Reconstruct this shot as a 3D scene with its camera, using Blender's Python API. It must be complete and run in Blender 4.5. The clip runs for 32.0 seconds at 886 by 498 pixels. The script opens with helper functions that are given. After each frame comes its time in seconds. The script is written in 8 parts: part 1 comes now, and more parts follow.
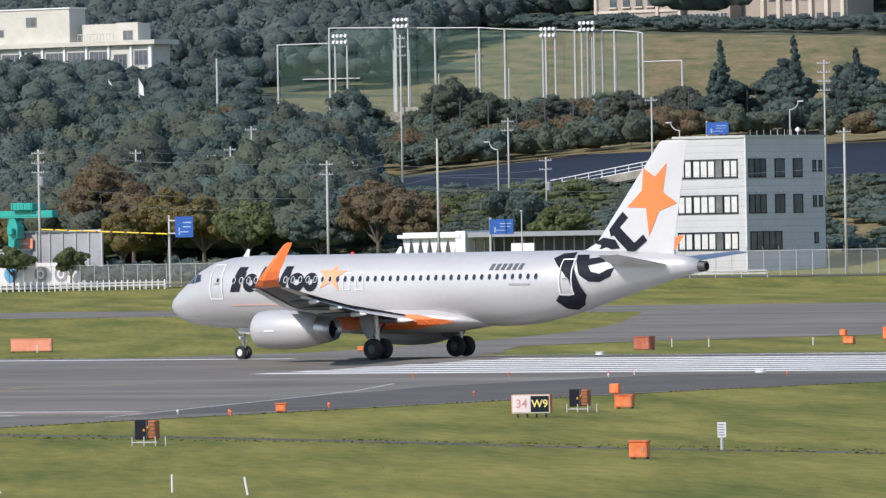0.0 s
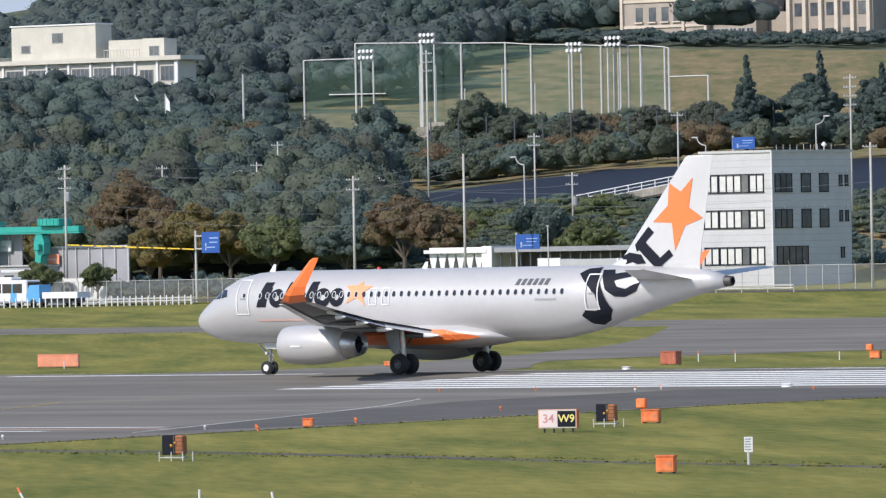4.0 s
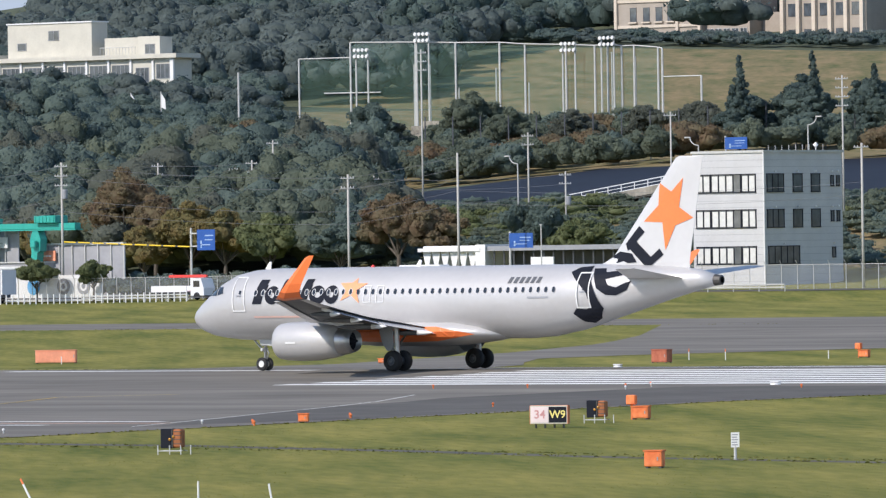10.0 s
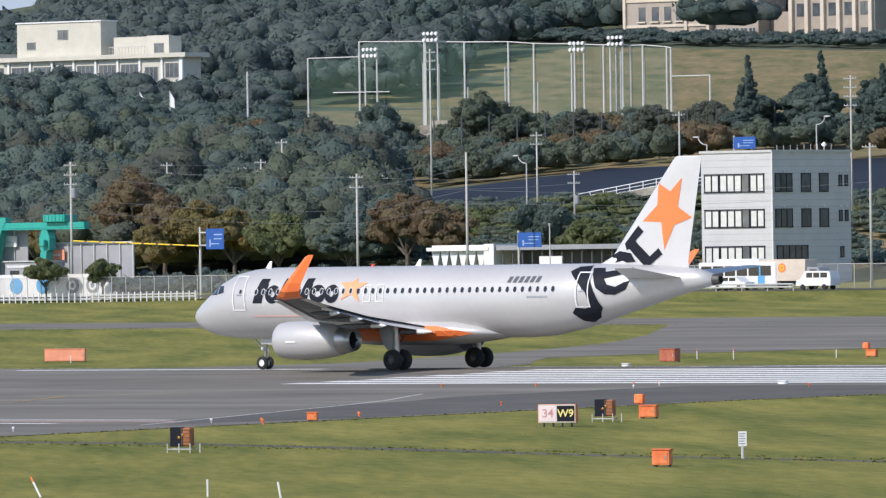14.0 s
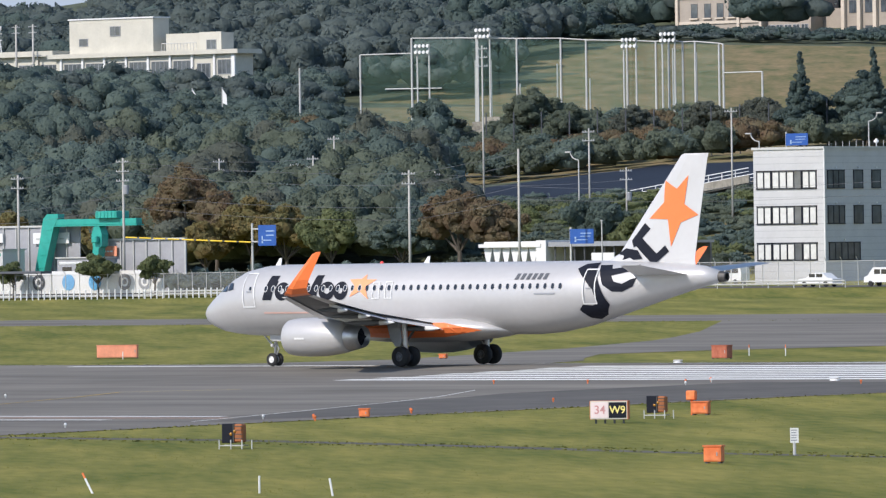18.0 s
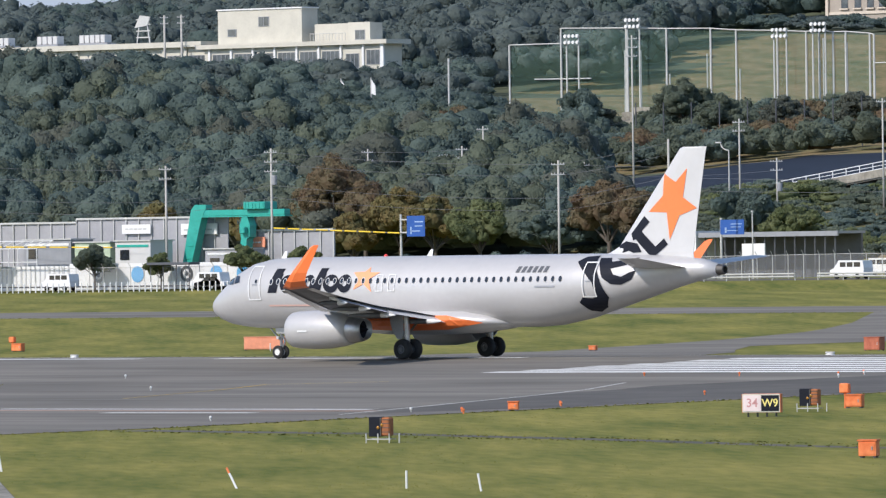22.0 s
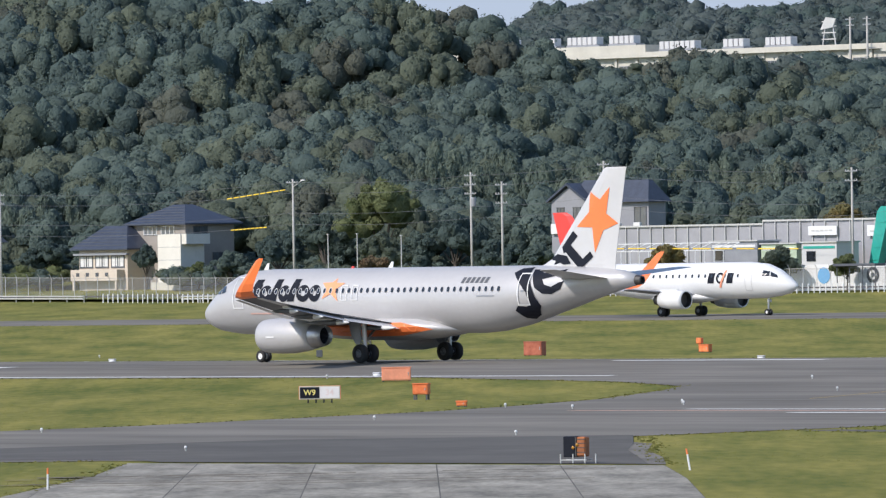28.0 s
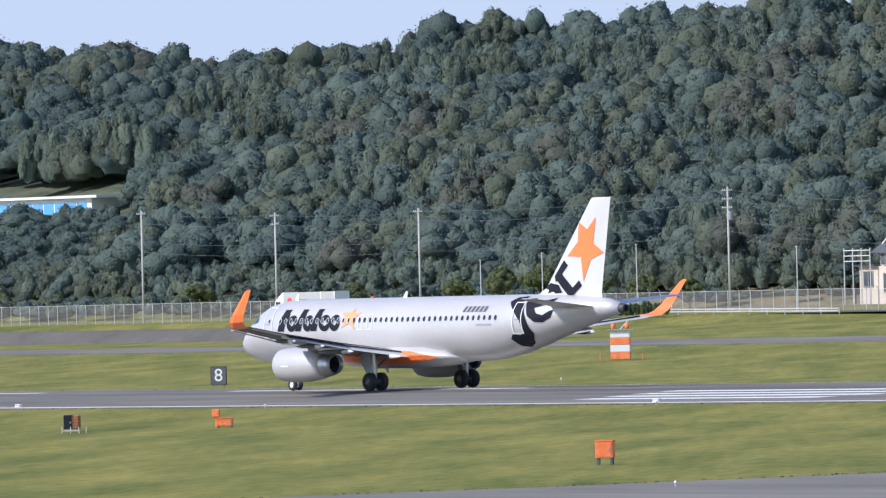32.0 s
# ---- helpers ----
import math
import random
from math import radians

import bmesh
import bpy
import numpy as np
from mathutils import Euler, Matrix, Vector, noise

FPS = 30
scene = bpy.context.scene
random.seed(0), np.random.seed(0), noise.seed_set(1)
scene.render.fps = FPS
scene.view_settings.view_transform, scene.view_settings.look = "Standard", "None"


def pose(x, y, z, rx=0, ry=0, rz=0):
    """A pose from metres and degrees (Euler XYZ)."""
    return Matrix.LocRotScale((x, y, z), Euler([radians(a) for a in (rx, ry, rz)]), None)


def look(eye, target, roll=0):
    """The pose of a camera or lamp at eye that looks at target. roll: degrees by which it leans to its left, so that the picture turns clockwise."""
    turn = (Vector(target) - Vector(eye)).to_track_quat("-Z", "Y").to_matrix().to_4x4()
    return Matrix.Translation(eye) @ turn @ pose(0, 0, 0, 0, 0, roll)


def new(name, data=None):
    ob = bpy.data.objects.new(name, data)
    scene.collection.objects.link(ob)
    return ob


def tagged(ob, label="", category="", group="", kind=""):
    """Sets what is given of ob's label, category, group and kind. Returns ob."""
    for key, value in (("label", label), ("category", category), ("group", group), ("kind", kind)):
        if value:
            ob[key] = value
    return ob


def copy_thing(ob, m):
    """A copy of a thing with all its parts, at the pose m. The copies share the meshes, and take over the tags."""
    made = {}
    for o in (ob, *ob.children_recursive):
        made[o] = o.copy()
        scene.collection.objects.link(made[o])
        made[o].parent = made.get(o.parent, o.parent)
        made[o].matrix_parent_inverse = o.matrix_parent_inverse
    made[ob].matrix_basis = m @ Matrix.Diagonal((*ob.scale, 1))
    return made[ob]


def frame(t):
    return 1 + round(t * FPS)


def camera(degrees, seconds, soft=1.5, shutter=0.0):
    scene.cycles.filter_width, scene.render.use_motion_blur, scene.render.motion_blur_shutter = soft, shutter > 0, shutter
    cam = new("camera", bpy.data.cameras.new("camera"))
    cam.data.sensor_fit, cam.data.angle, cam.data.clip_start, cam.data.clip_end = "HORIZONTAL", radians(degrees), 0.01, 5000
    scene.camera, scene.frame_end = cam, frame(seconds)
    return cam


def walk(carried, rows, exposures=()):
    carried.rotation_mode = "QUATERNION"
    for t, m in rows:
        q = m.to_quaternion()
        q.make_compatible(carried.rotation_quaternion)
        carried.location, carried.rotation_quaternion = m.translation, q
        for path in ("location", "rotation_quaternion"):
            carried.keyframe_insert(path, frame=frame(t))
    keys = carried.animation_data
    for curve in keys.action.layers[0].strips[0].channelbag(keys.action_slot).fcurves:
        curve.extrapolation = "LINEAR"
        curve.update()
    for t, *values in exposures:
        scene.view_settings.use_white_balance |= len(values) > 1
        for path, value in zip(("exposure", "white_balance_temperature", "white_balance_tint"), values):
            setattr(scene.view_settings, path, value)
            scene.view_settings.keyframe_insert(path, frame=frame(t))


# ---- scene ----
# An airliner rolls away along a crowned runway; the camera stands on a terrace 6.6 m above the runway and pans after it.
# x runs along the runway (the jet leaves towards -x), y across it, z = 0 at the runway's crown.
cam = camera(5.996, 32.0, soft=1.3)
EYE = 6.61
# seconds, metres eased forward along the line of sight, heading, tilt and roll in degrees
ROWS = [
    (0.0, 5.0, 37.3525, -0.0668, 1.051),
    (0.5, 4.5, 37.3553, -0.0663, 1.053),
    (1.0, 4.5, 37.3802, -0.0429, 1.048),
    (1.5, 4.8, 37.4124, -0.0153, 1.060),
    (2.0, 4.8, 37.4443, 0.0109, 1.077),
    (2.5, 4.9, 37.4768, 0.0299, 1.122),
    (3.0, 4.7, 37.5093, 0.0391, 1.119),
    (3.5, 4.6, 37.5278, 0.0394, 1.124),
    (5.5, 5.1, 37.5364, 0.0390, 1.106),
    (6.0, 5.2, 37.5361, 0.0385, 1.117),
    (6.5, 4.3, 37.5311, 0.0391, 1.116),
    (7.0, 3.2, 37.5224, 0.0408, 1.053),
    (7.5, 2.3, 37.5150, 0.0395, 1.009),
    (8.0, 1.6, 37.5057, 0.0377, 0.970),
    (8.5, 0.5, 37.4978, 0.0334, 0.935),
    (9.0, -0.4, 37.4935, 0.0312, 0.921),
    (9.5, -1.0, 37.4925, 0.0278, 0.913),
    (10.0, -1.6, 37.4884, 0.0268, 0.903),
    (10.5, -1.5, 37.4867, 0.0260, 0.902),
    (11.0, -2.0, 37.4838, 0.0250, 0.894),
    (11.5, -2.2, 37.4829, 0.0252, 0.916),
    (12.0, -2.2, 37.4841, 0.0256, 0.924),
    (12.5, -2.3, 37.4887, 0.0246, 0.900),
    (13.0, -2.3, 37.5008, 0.0244, 0.890),
    (13.5, -2.7, 37.5194, 0.0235, 0.858),
    (14.0, -2.7, 37.5472, 0.0228, 0.847),
    (14.5, -2.6, 37.5803, 0.0214, 0.797),
    (16.5, -3.0, 37.7624, 0.0104, 0.763),
    (17.0, -2.8, 37.8090, 0.0072, 0.799),
    (17.5, -2.8, 37.8525, 0.0057, 0.799),
    (18.0, -2.7, 37.9015, 0.0040, 0.832),
    (18.5, -1.9, 37.9545, 0.0012, 0.855),
    (19.0, -1.5, 38.0311, -0.0166, 0.886),
    (19.5, -0.7, 38.1217, -0.0363, 0.929),
    (20.0, -0.4, 38.2426, -0.0576, 0.962),
    (20.5, 0.5, 38.3765, -0.0711, 0.970),
    (21.0, 0.9, 38.5396, -0.0711, 0.984),
    (21.5, 1.4, 38.7068, -0.0582, 0.913),
    (22.0, 2.0, 38.9125, -0.0432, 0.834),
    (22.5, 2.4, 39.1180, -0.0324, 0.767),
    (23.0, 2.6, 39.3616, -0.0270, 0.760),
    (23.5, 2.6, 39.6085, -0.0219, 0.796),
    (24.0, 2.9, 39.8951, -0.0161, 0.819),
    (24.5, 2.5, 40.1796, -0.0122, 0.825),
    (26.5, 0.4, 41.8157, 0.0136, 0.831),
    (27.0, -0.5, 42.3607, 0.0222, 0.796),
    (27.5, -1.0, 42.9104, 0.0293, 0.891),
    (28.0, -1.7, 43.5592, 0.0392, 0.969),
    (28.5, -2.1, 44.2347, 0.0498, 1.042),
    (29.0, -3.3, 45.0802, 0.0660, 1.161),
    (29.5, -4.1, 45.9610, 0.0836, 1.195),
    (30.0, -3.5, 46.8442, 0.1012, 1.266),
    (30.5, 9.5, 47.5211, 0.1421, 1.285),
    (31.0, 27.0, 48.1779, 0.2060, 1.323),
    (31.5, 42.0, 48.8784, 0.2321, 1.369),
    (32.0, 51.0, 49.7903, 0.2413, 1.443),
]


def stand(d, yaw, pitch, roll):
    a = radians(yaw)
    return pose(-math.sin(a) * d, math.cos(a) * d, EYE, 90 + pitch, roll, yaw)


walk(cam, [(t, stand(d, yaw, pitch, roll)) for t, d, yaw, pitch, roll in ROWS], exposures=((0.0, 0.31, 6650, 13), (27.0, 0.26, 6600, 13), (29.0, 0.28, 6550, 13.5), (30.0, 0.52, 6450, 14.2), (31.0, 0.52, 6350, 15.1), (32.0, 0.51, 6250, 16)))

# ---------------------------------------------------------------- light
SUN_DIR = Vector((-0.16, -0.76, 0.63)).normalized()   # towards the sun
world = bpy.data.worlds.new("sky")
scene.world = world
world.use_nodes = True
wn = world.node_tree
sky = wn.nodes.new("ShaderNodeTexSky")
sky.sky_type = "NISHITA"
sky.sun_disc = False
sky.sun_elevation = math.asin(SUN_DIR.z)
sky.sun_rotation = math.atan2(SUN_DIR.x, SUN_DIR.y)
sky.air_density, sky.dust_density, sky.ozone_density = 1.0, 0.35, 3.0
wn.nodes["Background"].inputs[1].default_value = 0.15
wn.links.new(sky.outputs[0], wn.nodes["Background"].inputs[0])
sun = new("sun", bpy.data.lights.new("sun", "SUN"))
sun.data.energy, sun.data.angle, sun.data.color = 3.4, radians(0.53), (1.0, 0.95, 0.88)
sun.matrix_world = look((0, 0, 200), Vector((0, 0, 200)) - SUN_DIR)


# ---------------------------------------------------------------- materials
def mat(name, color, rough=0.6, metal=0.0, var=0.15, scale=3.0, fine=20.0, bump=0.0, vary="", spec=0.5, color2=None, island=0.0, relief=0.05, stretch=None, coat=0.0):
    """A surface with blotches at two scales. color2: the colour that the blotches lead to. vary: 'object' shifts brightness from piece to piece."""
    m = bpy.data.materials.new(name)
    m.use_nodes = True
    nt = m.node_tree
    b = nt.nodes["Principled BSDF"]
    b.inputs["Roughness"].default_value, b.inputs["Metallic"].default_value = rough, metal
    b.inputs["Specular IOR Level"].default_value = spec
    b.inputs["Coat Weight"].default_value = coat
    geo = nt.nodes.new("ShaderNodeTexCoord")
    src = geo.outputs["Object"]
    if stretch:
        mp = nt.nodes.new("ShaderNodeMapping")
        mp.inputs["Scale"].default_value = stretch[:3]
        if len(stretch) == 4:      # patches drawn out along a heading
            mp.vector_type, mp.inputs["Rotation"].default_value = "TEXTURE", (0, 0, radians(stretch[3]))
        nt.links.new(src, mp.inputs[0])
        src = mp.outputs[0]
    n1, n2 = nt.nodes.new("ShaderNodeTexNoise"), nt.nodes.new("ShaderNodeTexNoise")
    n1.inputs["Scale"].default_value, n1.inputs["Detail"].default_value = 1.0 / scale, 4
    n2.inputs["Scale"].default_value, n2.inputs["Detail"].default_value = fine, 3
    for n in (n1, n2):
        nt.links.new(src, n.inputs["Vector"])
    add = nt.nodes.new("ShaderNodeMath")
    add.operation = "MULTIPLY_ADD"
    add.inputs[1].default_value, add.inputs[2].default_value = 0.65, 0.0
    nt.links.new(n1.outputs[0], add.inputs[0])
    add2 = nt.nodes.new("ShaderNodeMath")
    add2.operation = "MULTIPLY_ADD"
    add2.inputs[1].default_value = 0.35
    nt.links.new(n2.outputs[0], add2.inputs[0])
    nt.links.new(add.outputs[0], add2.inputs[2])
    rng = nt.nodes.new("ShaderNodeMapRange")
    rng.inputs["From Min"].default_value, rng.inputs["From Max"].default_value = 0.33, 0.67
    nt.links.new(add2.outputs[0], rng.inputs["Value"])
    mix = nt.nodes.new("ShaderNodeMix")
    mix.data_type = "RGBA"
    lo = tuple(c * (1 - var) for c in color)
    hi = color2 if color2 else tuple(min(1.0, c * (1 + var)) for c in color)
    mix.inputs[6].default_value, mix.inputs[7].default_value = (*lo, 1), (*hi, 1)
    nt.links.new(rng.outputs[0], mix.inputs[0])
    out = mix.outputs[2]
    if vary or island:
        hsv = nt.nodes.new("ShaderNodeHueSaturation")
        r2 = nt.nodes.new("ShaderNodeMapRange")
        amp = island or 0.15
        r2.inputs["To Min"].default_value, r2.inputs["To Max"].default_value = 1 - amp, 1 + amp
        if island:
            nt.links.new(nt.nodes.new("ShaderNodeNewGeometry").outputs["Random Per Island"], r2.inputs["Value"])
        else:
            nt.links.new(nt.nodes.new("ShaderNodeObjectInfo").outputs["Random"], r2.inputs["Value"])
        nt.links.new(r2.outputs[0], hsv.inputs["Value"])
        nt.links.new(out, hsv.inputs["Color"])
        out = hsv.outputs[0]
    nt.links.new(out, b.inputs["Base Color"])
    if bump:
        bp = nt.nodes.new("ShaderNodeBump")
        bp.inputs["Strength"].default_value, bp.inputs["Distance"].default_value = bump, relief
        nt.links.new(n2.outputs[0], bp.inputs["Height"])
        nt.links.new(bp.outputs[0], b.inputs["Normal"])
    return m


SILVER = mat("silver_paint", (0.49, 0.48, 0.475), 0.42, 0.2, 0.05, 4.0, 3.0, coat=0.06)
PALE = mat("pale_silver_paint", (0.55, 0.545, 0.54), 0.42, 0.05, 0.04, 3.0, 3.0, coat=0.06)
PEACH = mat("faded_orange_star_paint", (0.92, 0.34, 0.16), 0.45, 0, 0.08, 2.0, 6.0)
ORANGE = mat("orange_paint", (0.90, 0.205, 0.058), 0.4, 0, 0.06, 2.0, 6.0)
WORN_ORANGE = mat("worn_orange_paint", (0.80, 0.16, 0.035), 0.6, 0, 0.15, 0.6, 6.0, vary="object", color2=(0.86, 0.26, 0.09))
SALMON = mat("faded_salmon_line", (0.66, 0.43, 0.37), 0.5, 0.05, 0.08, 2.0, 6.0)
FADED_ORANGE = mat("faded_orange_paint", (0.78, 0.30, 0.18), 0.7, 0, 0.12, 0.8, 6.0)
INK = mat("near_black_paint", (0.012, 0.014, 0.022), 0.6, 0, 0.15, 2.0, 6.0, spec=0.15)
RED = mat("red_paint", (0.78, 0.06, 0.05), 0.4, 0, 0.08, 2.0, 6.0)
# dark grey that paints the shade under wings, flaps and fairings
WING_SHADE = mat("wing_underside_shade", (0.105, 0.108, 0.115), 0.55, 0.1, 0.2, 1.2, 5.0)
WHITE = mat("white_paint", (0.72, 0.72, 0.71), 0.4, 0, 0.05, 2.0, 6.0)
RUBBER = mat("tyre_rubber", (0.018, 0.018, 0.019), 0.8, 0, 0.25, 0.3, 20.0)
STEEL = mat("bare_steel", (0.42, 0.42, 0.43), 0.38, 0.8, 0.12, 0.6, 12.0)
DARK_METAL = mat("dark_burnt_metal", (0.10, 0.095, 0.09), 0.5, 0.7, 0.25, 0.5, 10.0)
GREY_PAINT = mat("grey_paint", (0.28, 0.29, 0.31), 0.5, 0.1, 0.1, 1.0, 8.0)
DARK_GREY = mat("dark_grey_paint", (0.09, 0.095, 0.105), 0.5, 0.1, 0.15, 1.0, 8.0)
GLASS = mat("dark_window_glass", (0.02, 0.024, 0.03), 0.08, 0, 0.2, 1.0, 3.0, spec=0.8)
PANE = mat("pale_reflecting_window_glass", (0.085, 0.10, 0.115), 0.1, 0, 0.35, 1.5, 1.0, spec=0.8)
APARTMENT = mat("grey_brown_render", (0.36, 0.31, 0.26), 0.75, 0, 0.12, 2.5, 3.0)
GRASS = mat("mown_grass", (0.128, 0.162, 0.022), 0.9, 0, 0.36, 9.0, 0.9, spec=0.15, color2=(0.268, 0.234, 0.056), bump=0.8, stretch=(0.5, 3.2, 1.0, 43))
ASPHALT = mat("worn_asphalt", (0.168, 0.152, 0.128), 0.85, 0, 0.28, 6.0, 0.6, spec=0.2, color2=(0.235, 0.214, 0.180), stretch=(0.25, 1.0, 1.0))
DARK_ASPHALT = mat("dark_asphalt", (0.110, 0.102, 0.090), 0.88, 0, 0.2, 7.0, 0.8, spec=0.2)
CONCRETE = mat("old_concrete", (0.235, 0.218, 0.178), 0.88, 0, 0.35, 2.2, 2.2, vary="object", spec=0.2, color2=(0.365, 0.340, 0.285), stretch=(0.5, 2.5, 1.0, 43))
MARKING = mat("white_road_paint", (0.78, 0.77, 0.73), 0.7, 0, 0.12, 3.0, 0.9, spec=0.2)
PINK_MARK = mat("faded_red_road_paint", (0.55, 0.36, 0.28), 0.7, 0, 0.16, 3.0, 0.9, spec=0.2)
YELLOW_MARK = mat("yellow_road_paint", (0.50, 0.34, 0.08), 0.7, 0, 0.2, 3.0, 0.9, spec=0.2)
YELLOW = mat("yellow_paint", (0.80, 0.55, 0.04), 0.5, 0, 0.1, 1.0, 6.0)
POLE = mat("galvanised_pole", (0.50, 0.50, 0.48), 0.6, 0.2, 0.12, 2.0, 3.0)
CONC_POLE = mat("concrete_pole", (0.42, 0.41, 0.38), 0.85, 0, 0.12, 2.0, 3.0)
# dark cable lightened to grey: the sun on the strands is in the colour
CABLE = mat("sunlit_grey_cable", (0.13, 0.135, 0.15), 0.6)


def leafy(name, color, color2, scale, fine, island=0.06, glow=0.45):
    """Leaves: part of the sunlight glows through them."""
    m = mat(name, color, 0.75, 0, 0.32, scale, fine, spec=0.2, color2=color2, island=island, bump=0.9, relief=0.45)
    nt = m.node_tree
    b = nt.nodes["Principled BSDF"]
    mx, tr = nt.nodes.new("ShaderNodeMixShader"), nt.nodes.new("ShaderNodeBsdfTranslucent")
    nt.links.new(b.inputs["Base Color"].links[0].from_socket, tr.inputs["Color"])
    mx.inputs[0].default_value = glow
    nt.links.new(b.outputs[0], mx.inputs[1])
    nt.links.new(tr.outputs[0], mx.inputs[2])
    nt.links.new(mx.outputs[0], nt.nodes["Material Output"].inputs[0])
    return m


# the next six greens are lifted and blued: distance haze in the leaf colour
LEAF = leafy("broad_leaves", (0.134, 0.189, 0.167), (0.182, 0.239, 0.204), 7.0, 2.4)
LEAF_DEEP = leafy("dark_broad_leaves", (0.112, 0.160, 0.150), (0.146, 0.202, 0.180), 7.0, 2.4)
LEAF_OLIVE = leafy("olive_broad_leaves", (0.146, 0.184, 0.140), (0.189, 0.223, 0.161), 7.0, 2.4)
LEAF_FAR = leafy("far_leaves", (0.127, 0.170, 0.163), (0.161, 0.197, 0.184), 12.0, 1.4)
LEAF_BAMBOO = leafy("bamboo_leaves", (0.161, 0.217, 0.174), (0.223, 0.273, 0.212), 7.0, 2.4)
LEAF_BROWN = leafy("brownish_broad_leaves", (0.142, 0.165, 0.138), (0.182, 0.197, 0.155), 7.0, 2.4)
LEAF_RUST = leafy("rust_red_autumn_leaves", (0.250, 0.155, 0.100), (0.230, 0.205, 0.122), 2.5, 2.2, 0.16)
LEAF_GOLD = leafy("golden_autumn_leaves", (0.330, 0.220, 0.088), (0.235, 0.235, 0.108), 2.5, 2.2, 0.16)
LEAF_LIGHT = leafy("light_green_leaves", (0.161, 0.207, 0.086), (0.230, 0.253, 0.127), 2.5, 2.2, 0.16)
LEAF_HEDGE = leafy("dense_hedge_leaves", (0.075, 0.125, 0.056), (0.110, 0.170, 0.075), 1.5, 5.0)
BARK = mat("grey_bark", (0.10, 0.085, 0.07), 0.9, 0, 0.3, 1.0, 4.0)
DRY_GRASS = mat("dry_hill_grass", (0.138, 0.158, 0.066), 0.9, 0, 0.28, 7.0, 0.6, spec=0.1, color2=(0.285, 0.210, 0.115), stretch=(0.8, 1.6, 1.0, 37))
# blue-black ground colour that paints a slope lying in shade
SLOPE_SHADE = mat("dark_blue_slope_shade", (0.011, 0.014, 0.023), 0.7, 0, 0.25, 6.0, 0.4, spec=0.3)
PANEL = mat("pale_grey_cladding", (0.50, 0.50, 0.505), 0.55, 0, 0.07, 2.0, 3.0)
CREAM = mat("cream_render", (0.54, 0.515, 0.44), 0.7, 0, 0.08, 2.5, 3.0)
BEIGE = mat("beige_render", (0.58, 0.50, 0.41), 0.75, 0, 0.10, 2.5, 3.0)
TILE = mat("blue_grey_roof_tiles", (0.045, 0.055, 0.080), 0.45, 0, 0.2, 1.0, 4.0)
SIGN_BLUE = mat("blue_sign_face", (0.018, 0.085, 0.33), 0.4, 0, 0.08, 1.0, 4.0)
SIGN_PALE = mat("pale_blue_sign_lettering", (0.30, 0.42, 0.62), 0.5, 0, 0.08, 1.0, 4.0)
TEAL = mat("teal_green_paint", (0.02, 0.33, 0.27), 0.45, 0, 0.1, 1.0, 4.0)
SHEET = mat("grey_sheet_hoarding", (0.33, 0.33, 0.35), 0.6, 0.1, 0.12, 2.0, 3.0)
SIGN_GREEN = mat("pale_green_board", (0.42, 0.50, 0.36), 0.6, 0, 0.1, 1.0, 4.0)
SKYBLUE = mat("sky_blue_disc", (0.10, 0.35, 0.62), 0.5, 0, 0.08, 1.0, 4.0)


def sheer(name, color, clear):
    """A thin mesh fabric or wire netting: part of the light goes straight through."""
    m = mat(name, color, 0.8)
    nt = m.node_tree
    mx, tr = nt.nodes.new("ShaderNodeMixShader"), nt.nodes.new("ShaderNodeBsdfTransparent")
    out = nt.nodes["Material Output"]
    mx.inputs[0].default_value = clear
    nt.links.new(nt.nodes["Principled BSDF"].outputs[0], mx.inputs[1])
    nt.links.new(tr.outputs[0], mx.inputs[2])
    nt.links.new(mx.outputs[0], out.inputs[0])
    return m


NETTING = sheer("green_ball_netting", (0.12, 0.22, 0.17), 0.80)
WIRE = sheer("galvanised_wire_mesh", (0.40, 0.40, 0.40), 0.82)
UNDERWOOD = mat("shaded_forest_floor", (0.095, 0.110, 0.072), 0.95, 0, 0.4, 6.0, 0.5, spec=0.1)


# ---------------------------------------------------------------- mesh helpers
def thing(name, label, category, at=(0, 0, 0), rz=0, group="", kind=""):
    ob = tagged(new(name), label, category, group, kind)
    ob.empty_display_size = 0.3
    ob.matrix_basis = pose(*at, 0, 0, rz)
    return ob


def part(name, bm, material, parent=None, label="", smooth=False, kind=""):
    me = bpy.data.meshes.new(name)
    bm.normal_update()
    bm.to_mesh(me)
    bm.free()
    if smooth:
        me.polygons.foreach_set("use_smooth", [True] * len(me.polygons))
    me.materials.append(material)
    ob = new(name, me)
    ob.parent = parent
    return tagged(ob, label, kind=kind)


def again(ob, parent, at, rz=0):
    """Another piece on the same mesh."""
    o = new(ob.name.split(".")[0], ob.data)
    o.parent = parent
    o.matrix_basis = pose(*at, 0, 0, rz)
    return o


def box(bm, x0, x1, y0, y1, z0, z1, bevel=0.0):
    vs = [bm.verts.new(p) for p in ((x0, y0, z0), (x1, y0, z0), (x1, y1, z0), (x0, y1, z0), (x0, y0, z1), (x1, y0, z1), (x1, y1, z1), (x0, y1, z1))]
    fs = [bm.faces.new([vs[i] for i in q]) for q in ((3, 2, 1, 0), (4, 5, 6, 7), (0, 1, 5, 4), (1, 2, 6, 5), (2, 3, 7, 6), (3, 0, 4, 7))]
    if bevel:
        es = list({e for f in fs for e in f.edges})
        bmesh.ops.bevel(bm, geom=es, offset=bevel, segments=1, affect="EDGES", profile=0.5)
    return bm


def boxes(*rows, bevel=0.0):
    bm = bmesh.new()
    for r in rows:
        box(bm, *r, bevel=bevel)
    return bm


